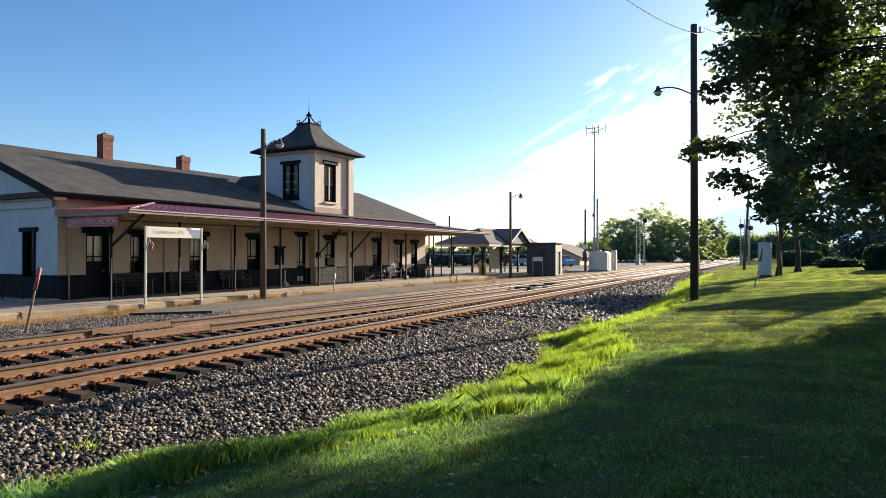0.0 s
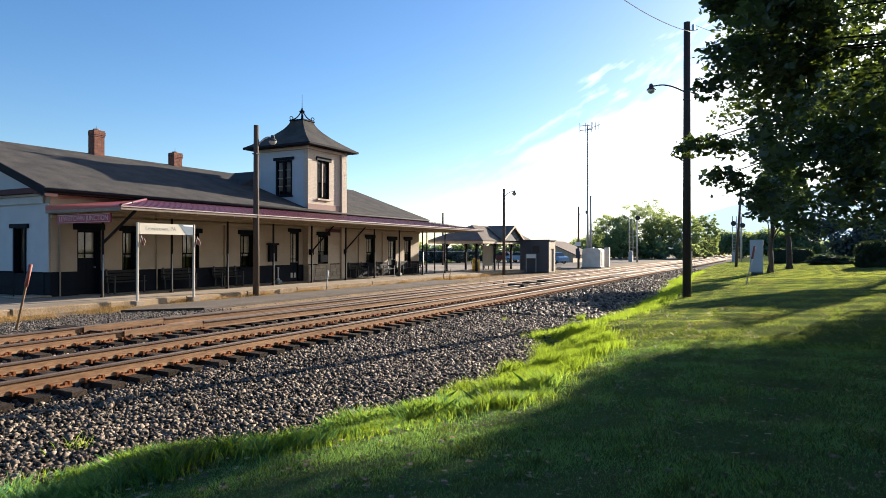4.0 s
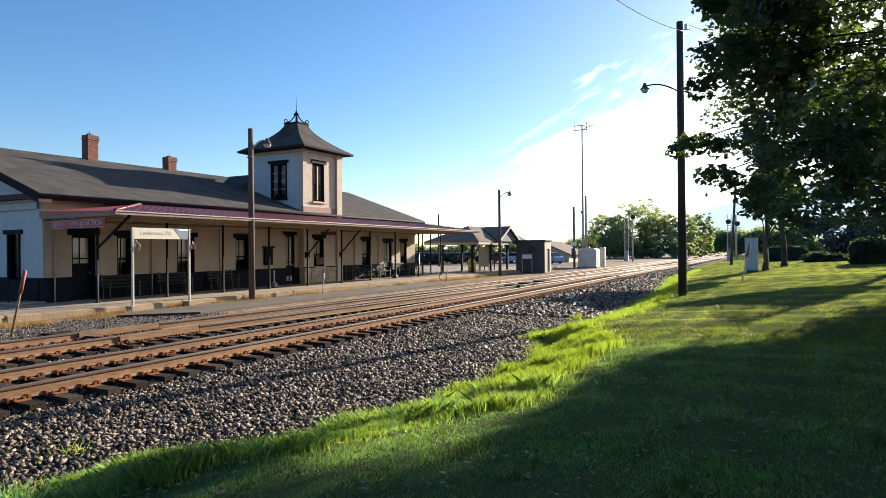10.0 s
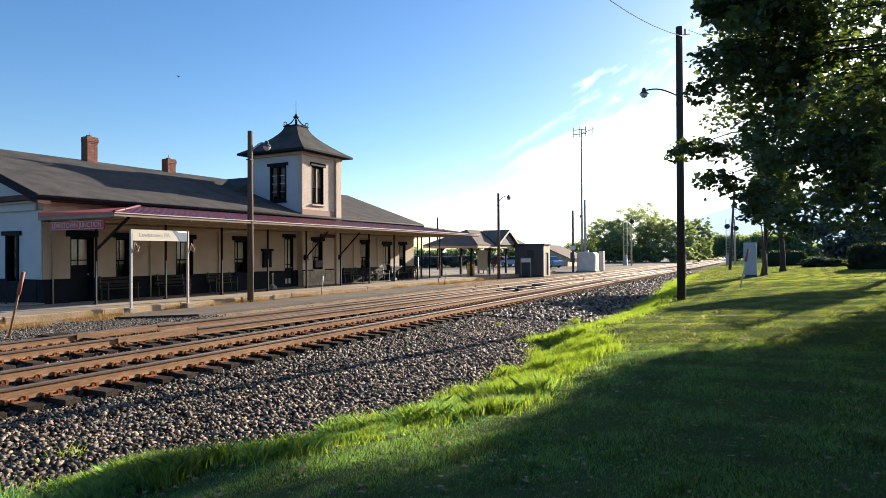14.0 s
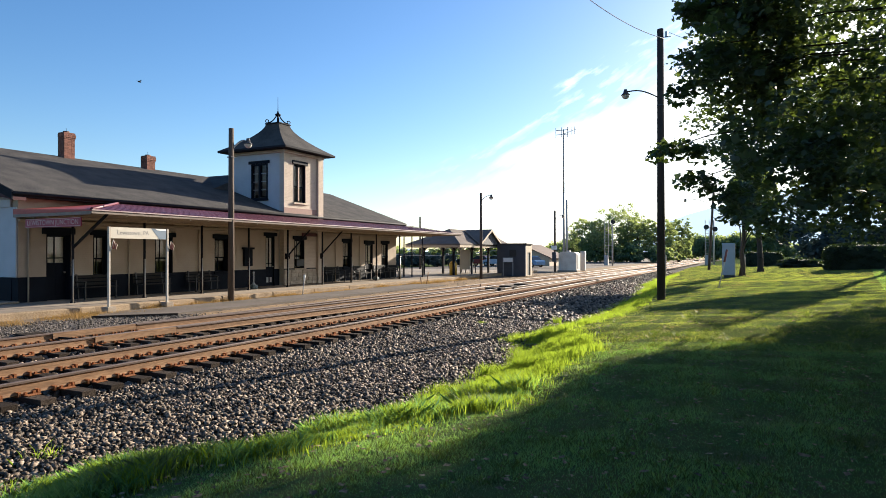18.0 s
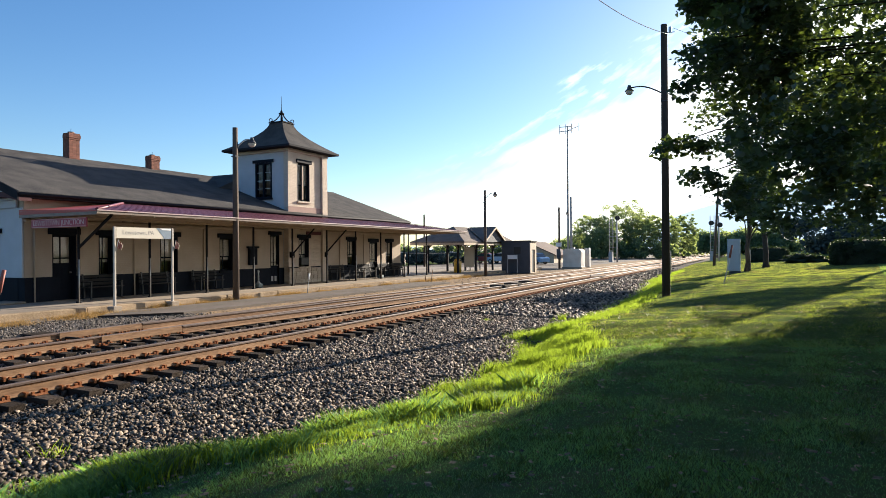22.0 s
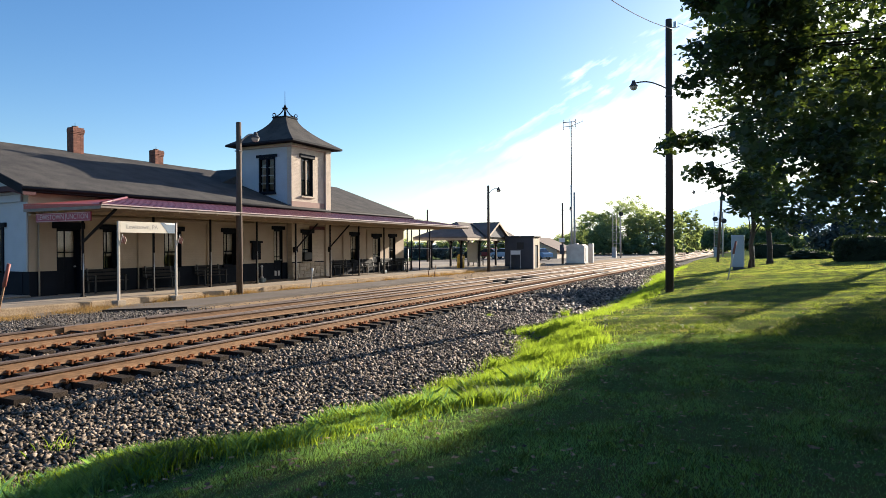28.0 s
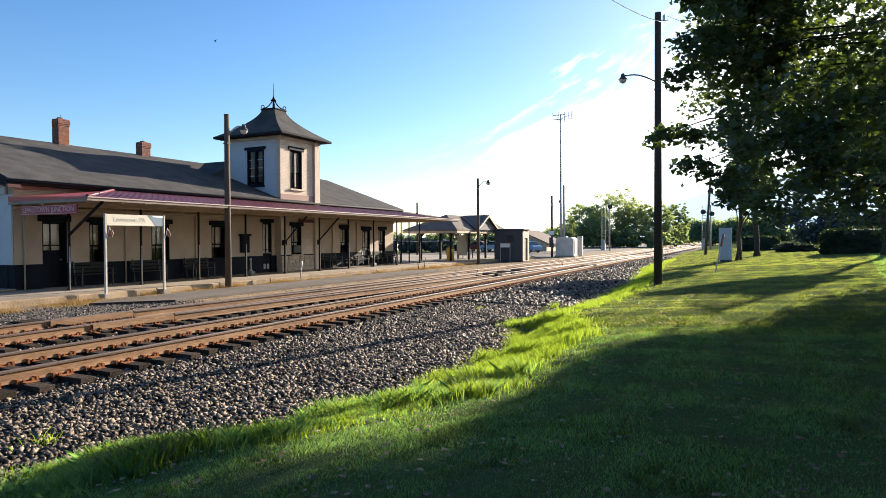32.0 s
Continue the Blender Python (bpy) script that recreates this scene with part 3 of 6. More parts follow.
# end walls
for y, out in ((YA, -1), (YB, 1)):
    bm = bmn()
    ya, yb = (y, y + 0.35) if out < 0 else (y - 0.35, y)
    holes = [(-24.85, -24.05, 0.95, 2.6), (-28.4, -27.6, 0.95, 2.6)] if out < 0 else []
    cuts = sorted({WX - 0.36, -34.9, *(v for h in holes for v in h[:2])})
    for a, b in zip(cuts, cuts[1:]):
        hs = [h for h in holes if h[0] < (a + b) / 2 < h[1]]
        if hs:
            box(bm, a, b, ya, yb, 2.6, 3.7)
        else:
            box(bm, a, b, ya, yb, 1.03, 3.7)
    poly(bm, [(WX - 0.36, ya, 3.7), (-34.9, ya, 3.7), (-28.75, ya, 6.15)], (0, yb - ya, 0))
    part("end_wall", bm, WHITE_WALL, station, "white-painted gable end wall")
    bm = bmn()
    for a, b in zip(cuts, cuts[1:]):
        top = 0.95 if any(h[0] < (a + b) / 2 < h[1] for h in holes) else 1.03
        box(bm, a, b, ya - 0.015, yb + 0.0, PZ, top)
    part("end_wainscot", bm, NAVY, station)
    if holes:
        for h in holes:
            bm = bmn()
            box(bm, h[0], h[0] + 0.09, ya - 0.05, ya + 0.2, h[2], h[3])
            box(bm, h[1] - 0.09, h[1], ya - 0.05, ya + 0.2, h[2], h[3])
            box(bm, h[0] - 0.18, h[1] + 0.18, ya - 0.09, ya - 0.01, h[3], h[3] + 0.16, 0.01)
            w = part("window", bm, NAVY, station)
            bm = box(bmn(), h[0] + 0.09, h[1] - 0.09, ya + 0.1, ya + 0.13, h[2], h[3])
            part("pane", bm, GLASS, w)
        bm = bmn()
        box(bm, WX - 0.3, -34.9, ya - 0.10, ya - 0.002, 3.45, 3.72, 0.02)
        box(bm, WX - 0.3, -34.9, ya - 0.18, ya - 0.002, 3.72, 3.80, 0.01)
        part("frieze", bm, WHITE_WALL, station)
        bm = bmn()
        box(bm, WX - 0.5, WX - 0.02, ya - 0.06, ya - 0.002, 1.03, 3.45, 0.01)
        part("corner_pilaster", bm, WHITE_WALL, station)
bm = box(bmn(), -34.9, -34.55, YA + 0.36, YB - 0.36, PZ, 3.9)
part("back_wall", bm, BEIGE, station)
bm = box(bmn(), -34.5, WX - 0.36, YA + 0.36, YB - 0.36, 0.165, 0.18)
part("inner_floor", bm, CONCRETE, station)

# main roof: gables at both ends
EX, EZ, RX, RZ = -22.12, 3.97, -28.75, 6.36
GA, GB = 12.69, 39.4


def roof_slab(bm, pts, th=0.10):
    return poly(bm, pts, (0, 0, -th))


bm = roof_slab(bmn(), [(EX, GA, EZ), (EX, GB, EZ), (RX, GB, RZ), (RX, GA, RZ)])
part("front_roof_slope", bm, SHINGLE, station, "weathered grey asphalt-shingle roof slope")
bm = roof_slab(bmn(), [(2 * RX - EX, GA, EZ), (2 * RX - EX, GB, EZ), (RX - 0.01, GB, RZ), (RX - 0.01, GA, RZ)])
part("back_roof_slope", bm, SHINGLE, station)
for y in (GA - 0.05, GB + 0.0):
    for s in (0, 1):
        x = EX if s == 0 else 2 * RX - EX
        bm = poly(bmn(), [(x, y, EZ - 0.02), (x, y, EZ - 0.30), (RX, y, RZ - 0.30), (RX, y, RZ - 0.02)], (0, 0.05, 0))
        part("bargeboard", bm, TRIM, station, "dark painted bargeboard")
bm = pipe(bmn(), [(EX + 0.035, GA, EZ - 0.085), (EX + 0.035, GB, EZ - 0.085)], 0.055, 10)
part("gutter", bm, mat("dark_gutter_paint", (0.035, 0.034, 0.038), (0.02, 0.02, 0.024), 3.0, 0.8, 0.05, spec=0.1), station, "dark painted half-round gutter")
part("eave_board", box(bmn(), EX - 0.04, EX - 0.025, GA, GB, EZ - 0.20, EZ - 0.09), TRIM, station)
bm = box(bmn(), WX, EX - 0.041, GA, GB, EZ - 0.20, EZ - 0.17)
part("soffit", bm, TRIM, station)
bm = poly(bmn(), [(WX - 0.36, GA, 3.80), (EX, GA, EZ - 0.32), (EX, GA, EZ - 0.20), (WX - 0.4, GA, 3.98), (-34.9, GA, 3.98), (-34.9, GA, 3.80)], (0, 0.42, 0))
part("eave_return", bm, MAROON, station)
# cross roof behind the tower
bm = poly(bmn(), [(-25.86, 24.2, 4.95), (-25.86, 27.7, 6.42), (-25.86, 31.2, 4.95)], (-3.6, 0, 0))
part("cross_roof", bm, SHINGLE, station)

# chimneys
def chimney(y, zt):
    ch = part("chimney", box(bmn(), RX - 0.24, RX + 0.24, y - 0.24, y + 0.24, 5.9, zt - 0.03), MORTAR, station, "red brick chimney with a corbelled top")
    z = 6.0
    while z < zt - 0.02:
        out = 0.255 if z < zt - 0.36 else (0.272 if z < zt - 0.28 else (0.290 if z < zt - 0.10 else 0.27))
        for q in range(3):
            bm = bmn()
            w = 2 * out / 3
            box(bm, RX + out - 0.1, RX + out, y - out + q * w + 0.003, y - out + (q + 1) * w - 0.003, z, z + 0.071)
            part("brick", bm, BRICK, ch)
            bm = bmn()
            box(bm, RX - out + 0.1 + q * (2 * out - 0.2) / 3 + 0.005, RX - out + 0.1 + (q + 1) * (2 * out - 0.2) / 3 - 0.003, y - out, y - out + 0.1, z, z + 0.071)
            part("brick", bm, BRICK, ch)
        z += 0.078
    part("flue", tube(bmn(), (RX, y, zt - 0.5), (RX, y, zt + 0.06), 0.14, 0.14, 10), MORTAR, ch)
    part("rod", tube(bmn(), (RX, y, zt), (RX, y, zt + 0.22), 0.012, 0.008, 5), TRIM, ch)


chimney(18.85, 7.50)
chimney(23.3, 7.02)

# ---- tower ----
TX0, TX1, TY0, TY1, TZ = -25.85, BX, 26.46, 29.70, 7.45
tower = part("tower", box(bmn(), TX0 + 0.3, TX1 - 0.35, TY0 + 0.3, TY1 - 0.3, 3.4, 3.6), STUCCO, station, "square pale stucco tower")
TWIN = (27.25, 28.25, 4.62, 6.70)
bm = grid_wall(TX1 - 0.3, TX1, TY0, TY1, PZ, TZ, [TWIN, (27.30, 28.15, 1.05, 2.60)])
part("tower_front", bm, STUCCO, tower)
bm = bmn()
SWIN = (-24.50, -23.35, 4.78, 6.70)
for a, b in ((TX0, SWIN[0]), (SWIN[1], TX1 - 0.3)):
    box(bm, a, b, TY0, TY0 + 0.3, 1.0 if b > -23 else 3.0, TZ)
box(bm, SWIN[0], SWIN[1], TY0, TY0 + 0.3, 3.0, SWIN[2])
box(bm, SWIN[0], SWIN[1], TY0, TY0 + 0.3, SWIN[3], TZ)
part("tower_side", bm, WHITE_WALL, tower, "white-painted tower side wall")
bm = box(bmn(), TX0, TX0 + 0.3, TY0 + 0.3, TY1, 3.0, TZ)
box(bm, TX0 + 0.3, TX1 - 0.3, TY1 - 0.3, TY1, 1.0, TZ)
part("tower_back", bm, STUCCO, tower)
bm = box(bmn(), TX0 + 0.3, TX1 - 0.3, TY0 + 0.3, TY1 - 0.3, 7.2, 7.3)
part("tower_ceiling", bm, CREAM, tower)
# pilaster, base band, stone base of the bay
part("pilaster", box(bmn(), BX, BX + 0.14, 29.24, 29.72, 3.62, TZ, 0.01), STUCCO, tower)
part("pilaster", box(bmn(), BX, BX + 0.14, 29.24, 29.72, PZ, 3.3, 0.01), STUCCO, tower)
part("tower_band", box(bmn(), BX + 0.002, BX + 0.03, TY0 - 0.03, 29.24, 3.60, 4.30), mat("pink_band", (0.33, 0.215, 0.18), (0.27, 0.175, 0.15), 3, 0.9, 0.3), tower, "pinkish-brown flashing band")
part("tower_band", box(bmn(), TX0, BX + 0.002, TY0 - 0.03, TY0 - 0.003, 3.62, 4.12), mat("brown_band", (0.30, 0.24, 0.23), (0.25, 0.2, 0.2), 3, 0.9, 0.3), tower)
part("flashing", box(bmn(), BX + 0.03, BX + 0.10, TY0 - 0.08, TY1 + 0.05, 3.58, 3.66), CREAM, tower)


def bell_roof():
    """A square roof with a concave sweep and wide eaves."""
    cx, cy = (TX0 + TX1) / 2, (TY0 + TY1) / 2
    bm = bmn()
    hx, hy, tx = (TX1 - TX0) / 2 + 0.55, (TY1 - TY0) / 2 + 0.55, 0.46
    rings = []
    for i in range(11):
        t = i / 10
        s = (1 - t) ** 1.55
        z = 7.50 + 1.62 * t
        rings.append([bm.verts.new((cx + sx * (tx + (hx - tx) * s), cy + sy * (tx + (hy - tx) * s), z)) for sx, sy in ((1, -1), (1, 1), (-1, 1), (-1, -1))])
    for a, b in zip(rings, rings[1:]):
        for i in range(4):
            bm.faces.new((a[i], a[(i + 1) % 4], b[(i + 1) % 4], b[i]))
    bm.faces.new(rings[-1])
    bm.faces.new(rings[0][::-1])
    roof = part("tower_roof", bm, SHINGLE, tower, "concave dark grey shingle tower roof")
    part("tower_eave", box(bmn(), cx - hx - 0.03, cx + hx + 0.03, cy - hy - 0.03, cy + hy + 0.03, 7.38, 7.505, 0.02), TRIM, tower)
    part("tower_cornice", box(bmn(), TX0 - 0.12, TX1 + 0.12, TY0 - 0.12, TY1 + 0.12, 7.22, 7.38, 0.02), STUCCO, tower)
    part("top_cap", box(bmn(), cx - 0.51, cx + 0.51, cy - 0.51, cy + 0.51, 9.10, 9.17, 0.01), TRIM, tower)
    # cresting: four scrolls and a spike
    for dx, dy in ((1, 1), (1, -1), (-1, 1), (-1, -1)):
        bm = bmn()
        pts = []
        for i in range(9):
            t = i / 8
            r = 0.46 * (1 - t) + 0.05
            pts.append(Vector((cx + dx * r * 0.8, cy + dy * r * 0.8, 9.22 + 0.46 * t ** 2.2)))
        pipe(bm, pts, 0.035, 6)
        c = Vector((cx + dx * 0.42, cy + dy * 0.42, 9.29))
        curl = [c + Vector((dx * math.cos(q) * 0.8, dy * math.cos(q) * 0.8, math.sin(q) * 1.2)) * 0.075 for q in np.linspace(-1.6, 3.6, 9)]
        pipe(bm, curl, 0.025, 5)
        tube(bm, (cx + dx * 0.36, cy + dy * 0.36, 9.15), (cx + dx * 0.36, cy + dy * 0.36, 9.36), 0.02, 0.02, 5)
        part("scroll", bm, TRIM, tower, "wrought iron scroll")
    bm = tube(bmn(), (cx, cy, 9.15), (cx, cy, 9.72), 0.07, 0.05)
    tube(bm, (cx, cy, 9.66), (cx, cy, 9.72), 0.16, 0.16)
    tube(bm, (cx, cy, 9.72), (cx, cy, 9.92), 0.10, 0.02)
    tube(bm, (cx, cy, 9.9), (cx, cy, 10.68), 0.018, 0.008, 6)
    part("finial", bm, TRIM, tower, "dark iron finial spike")


bell_roof()


def sash(parent, x, ya, yb, za, zb, shade_to=0.0, deep=0.25, sill=None):
    """A window set deep in the front wall plane x: dark lining, lintel, sill, two sashes and their panes."""
    f = 0.055
    bm = bmn()
    box(bm, x - deep - 0.06, x + 0.012, ya, ya + 0.03, za, zb)
    box(bm, x - deep - 0.06, x + 0.012, yb - 0.03, yb, za, zb)
    box(bm, x - deep - 0.06, x + 0.012, ya + 0.03, yb - 0.03, zb - 0.03, zb)
    w = part("window", bm, NAVY, parent, "dark-framed window set deep in the wall")
    part("lintel", box(bmn(), x - 0.02, x + 0.08, ya - 0.14, yb + 0.14, zb, zb + 0.20, 0.012), NAVY, w)
    part("sill", box(bmn(), x - deep, x + 0.10, ya - 0.08, yb + 0.08, za - 0.10, za, 0.012), sill or NAVY, w)
    ym, zm = (ya + yb) / 2, za + 0.42 * (zb - za)
    for a, b, back in ((za, zm + 0.025, 0.035), (zm - 0.025, zb - 0.03, 0.0)):
        xa, xb = x - deep - back - 0.03, x - deep - back
        bm = bmn()
        box(bm, xa, xb, ya + 0.03, ya + 0.03 + f, a, b)
        box(bm, xa, xb, yb - 0.03 - f, yb - 0.03, a, b)
        box(bm, xa, xb, ya + 0.03 + f, yb - 0.03 - f, a, a + f)
        box(bm, xa, xb, ya + 0.03 + f, yb - 0.03 - f, b - f, b)
        box(bm, xa, xb, ym - 0.015, ym + 0.015, a + f, b - f)
        part("sash_frame", bm, NAVY, w)
        for c, d in ((ya + 0.03 + f, ym - 0.015), (ym + 0.015, yb - 0.03 - f)):
            part("pane", box(bmn(), xa + 0.010, xa + 0.016, c, d, a + f, b - f), GLASS, w)
    if shade_to:
        part("blind", box(bmn(), x - deep - 0.085, x - deep - 0.078, ya + 0.035, yb - 0.035, shade_to, zb - 0.035), BLIND, w, "drawn pale roller blind")
    return w


def door(parent, x, ya, yb, za, zb, glass_from=1.51, deep=0.25, pale_panels=False):
    """A door set deep in the front wall plane x: dark lining, lintel, panelled leaf with a glazed top."""
    bm = bmn()
    box(bm, x - deep - 0.06, x + 0.012, ya, ya + 0.03, za, zb)
    box(bm, x - deep - 0.06, x + 0.012, yb - 0.03, yb, za, zb)
    box(bm, x - deep - 0.06, x + 0.012, ya + 0.03, yb - 0.03, zb - 0.03, zb)
    d = part("door", bm, NAVY, parent, "dark blue panelled door with a glazed top")
    part("lintel", box(bmn(), x - 0.02, x + 0.08, ya - 0.16, yb + 0.14, zb, zb + 0.24, 0.012), NAVY, d)
    xa, xb, f = x - deep - 0.045, x - deep, 0.06
    a, b, top, ym = ya + 0.03, yb - 0.03, zb - 0.03, (ya + yb) / 2
    bm = bmn()
    box(bm, xa, xb, a, b, za, glass_from)
    box(bm, xa, xb, a, a + f, glass_from, top)
    box(bm, xa, xb, b - f, b, glass_from, top)
    box(bm, xa, xb, a + f, b - f, top - f, top)
    box(bm, xa + 0.01, xb, ym - 0.015, ym + 0.015, glass_from, top - f)
    zr = glass_from + 0.18
    box(bm, xa + 0.01, xb - 0.002, a + f, ym - 0.015, zr - 0.02, zr + 0.02)
    box(bm, xa + 0.01, xb - 0.002, ym + 0.015, b - f, zr - 0.02, zr + 0.02)
    part("leaf", bm, NAVY, d)
    for c, e in ((a + 0.10, ym - 0.05), (ym + 0.05, b - 0.10)):
        part("panel", box(bmn(), xb + 0.001, xb + 0.015, c, e, za + 0.18, glass_from - 0.55, 0.005), GREY_PAINT if pale_panels else NAVY, d)
        part("panel", box(bmn(), xb + 0.001, xb + 0.015, c, e, glass_from - 0.45, glass_from - 0.10, 0.005), NAVY, d)
    for c, e in ((a + f, ym - 0.015), (ym + 0.015, b - f)):
        for p, q in ((glass_from, zr - 0.02), (zr + 0.02, top - f)):
            part("pane", box(bmn(), xa + 0.020, xa + 0.026, c, e, p, q), GLASS, d)
    part("blind", box(bmn(), xa - 0.02, xa - 0.013, a, b, glass_from, top), BLIND, d, "drawn pale roller blind")
    part("door_handle", tube(bmn(), (xb, b - 0.06, za + 1.0), (xb + 0.07, b - 0.06, za + 1.0), 0.03, 0.03, 8), GALV, d)


for ya, yb, za, zb, what in FRONT:
    if what == "window":
        sash(station, WX, ya, yb, za, zb, 1.52, 0.25 if ya < 24 else 0.10)
    else:
        door(station, WX, ya, yb, za, zb, 1.51 if ya < 24 else 1.15, 0.25 if ya < 24 else 0.08, 25 < ya < 26)
sash(tower, BX, 27.30, 28.15, 1.05, 2.60, 1.55, 0.16, ROUGH_STONE)
# tower windows: tall paired casements
w = sash(tower, BX, *TWIN, deep=0.12, sill=STUCCO)
part("centre_post", box(bmn(), BX - 0.118, BX - 0.06, 27.70, 27.80, 4.72, 6.6, 0.01), CREAM, w, "pale centre post")
bm = bmn()
a, b, za, zb = SWIN
y = TY0
for c, d in ((a, a + 0.08), (b - 0.08, b), ((a + b) / 2 - 0.05, (a + b) / 2 + 0.05)):
    box(bm, c, d, y - 0.03, y + 0.16, za, zb)
for c, d in ((za, za + 0.08), (zb - 0.08, zb)):
    box(bm, a + 0.08, (a + b) / 2 - 0.05, y - 0.03, y + 0.16, c, d)
    box(bm, (a + b) / 2 + 0.05, b - 0.08, y - 0.03, y + 0.16, c, d)
w = part("window", bm, NAVY, tower, "tall paired dark-framed window")
part("lintel", box(bmn(), a - 0.16, b + 0.16, y - 0.08, y - 0.031, zb, zb + 0.16, 0.01), NAVY, w)
part("sill", box(bmn(), a - 0.08, b + 0.08, y - 0.10, y - 0.031, za - 0.09, za, 0.01), NAVY, w)
for c, d in ((a + 0.08, (a + b) / 2 - 0.05), ((a + b) / 2 + 0.05, b - 0.08)):
    for i in range(4):
        h = (zb - za - 0.16) / 4
        part("pane", box(bmn(), c, d, y + 0.08, y + 0.09, za + 0.08 + i * h + 0.012, za + 0.08 + (i + 1) * h - 0.012), GLASS, w)
        if i:
            part("sash_bar", box(bmn(), c, d, y + 0.06, y + 0.11, za + 0.08 + i * h - 0.012, za + 0.08 + i * h + 0.012), WHITE, w)

# ---- platform canopy ----
CX, CA, CB = -18.50, 12.95, 41.1    # front edge, near end, far end
CZ0, CZ1 = 3.23, 3.86
CWX = WX + 0.02
H = CWX - CX
bm2 = roof_slab(bmn(), [(CX, CA, CZ0), (CX, CB, CZ0), (CWX, CB - 3.0, CZ1), (CWX, CA - H, CZ1)], 0.05)
part("canopy_roof", bm2, RED_METAL, station, "red standing-seam metal canopy roof, shaded tone painted on")
bm2 = roof_slab(bmn(), [(CX, CA, CZ0 + 0.001), (CWX, CA - H, CZ1 + 0.001), (CWX, CA, CZ0 + 0.13)], 0.05)
part("canopy_hip", bm2, RED_METAL_LIT, station, "red metal hip of the canopy, lit tone painted on")
bm2 = poly(bmn(), [(CX, CA + 0.002, CZ0 - 0.045), (CWX, CA + 0.002, CZ0 - 0.045), (CWX, CA + 0.002, CZ0 + 0.078)], (0, 0.04, 0))
part("hip_end", bm2, RED_METAL_LIT, station)
for i in range(int((CB - CA) / 0.45)):
    y = CA + 0.3 + i * 0.45
    # each seam runs from the eave to the wall or to the hip
    t = min(1.0, (y - CA) / (-H)) if y < CA - H else 1.0
    xe = CX + (CWX - CX) * t
    ze = CZ0 + (CZ1 - CZ0) * t
    if t < 0.08:
        continue
    bm = poly(bmn(), [(CX, y - 0.012, CZ0), (CX, y + 0.012, CZ0), (xe, y + 0.012, ze), (xe, y - 0.012, ze)], (0, 0, 0.010))
    part("seam", bm, RED_METAL, station)
bm = pipe(bmn(), [(CX, CA, CZ0 + 0.02), (CWX, CA - H, CZ1 + 0.02)], 0.05, 6)
part("hip_cap", bm, RED_METAL, station)
# fascia boards and gutter
part("fascia", box(bmn(), CX - 0.06, CX, CA, CB, CZ0 - 0.12, CZ0 - 0.045), FASCIA, station, "greyed cream fascia board with flaking paint")
part("fascia", box(bmn(), CWX, CX - 0.06, CA, CA + 0.06, CZ0 - 0.15, CZ0 - 0.05), FASCIA, station)
part("fascia", box(bmn(), CWX - 2.0, CX - 0.06, CB - 0.06, CB, CZ0 - 0.15, CZ0 - 0.05), FASCIA, station)
part("drip_edge", box(bmn(), CX - 0.01, CX + 0.03, CA, CB, CZ0 - 0.03, CZ0 + 0.005), mat("bare_metal_edge", (0.46, 0.39, 0.36), (0.30, 0.15, 0.14), 3, 0.45), station, "worn pale metal eave edge")
# timber ceiling boards, beam and rafters
part("canopy_ceiling", poly(bmn(), [(CX - 0.06, CA + 0.06, CZ0 - 0.09), (CX - 0.06, CB - 0.06, CZ0 - 0.09), (CWX, CB - 0.06, CZ0 - 0.075), (CWX, CA + 0.06, CZ0 - 0.075)], (0, 0, 0.02)), CREAM, station)
PX = -20.90
part("canopy_beam", box(bmn(), PX - 0.06, PX + 0.06, CA + 0.1, CB - 0.1, CZ0 - 0.20, CZ0 - 0.05), CREAM, station)
for i in range(31):
    y = CA + 0.4 + i * 0.88
    if y < CB - 0.2:
        part("rafter", poly(bmn(), [(CX - 0.07, y, CZ0 - 0.17), (CX - 0.07, y + 0.06, CZ0 - 0.17), (CWX, y + 0.06, CZ0 - 0.16), (CWX, y, CZ0 - 0.16)], (0, 0, 0.08)), CREAM, station)
POSTS = [13.95, 16.80, 19.62, 22.40, 25.15, 28.0, 30.75, 33.5, 36.4, 39.6]
for y in POSTS:
    bm = tube(bmn(), (PX, y, PZ), (PX, y, CZ0 - 0.2), 0.045, 0.045, 8)
    tube(bm, (PX, y, PZ), (PX, y, PZ + 0.05), 0.09, 0.09, 8)
    p = part("canopy_post", bm, TRIM, station, "slim dark iron canopy post")
    part("conduit", tube(bmn(), (PX + 0.07, y - 0.03, PZ), (PX + 0.07, y - 0.03, 1.65), 0.022, 0.022, 6), GALV, p)
    if y in POSTS[:1]:
        part("brace", tube(bmn(), (PX, y, 2.05), (CX - 0.25, y - 0.3, CZ0 - 0.12), 0.05, 0.05, 6), TRIM, p)
for x in (-21.9, -22.55):
    bm = tube(bmn(), (x, 39.9, PZ), (x, 39.9, CZ0), 0.045, 0.045, 8)
    part("canopy_post", bm, TRIM, station)
for y in (26.62, 29.48):
    bm = tube(bmn(), (BX + 0.16, y, 1.75), (-20.6, y - 0.0, CZ0 - 0.1), 0.04, 0.04, 6)
    box(bm, BX + (0.0 if y < 29 else 0.14), BX + 0.22, y - 0.08, y + 0.08, 1.55, 1.85, 0.01)
    part("brace", bm, TRIM, station)

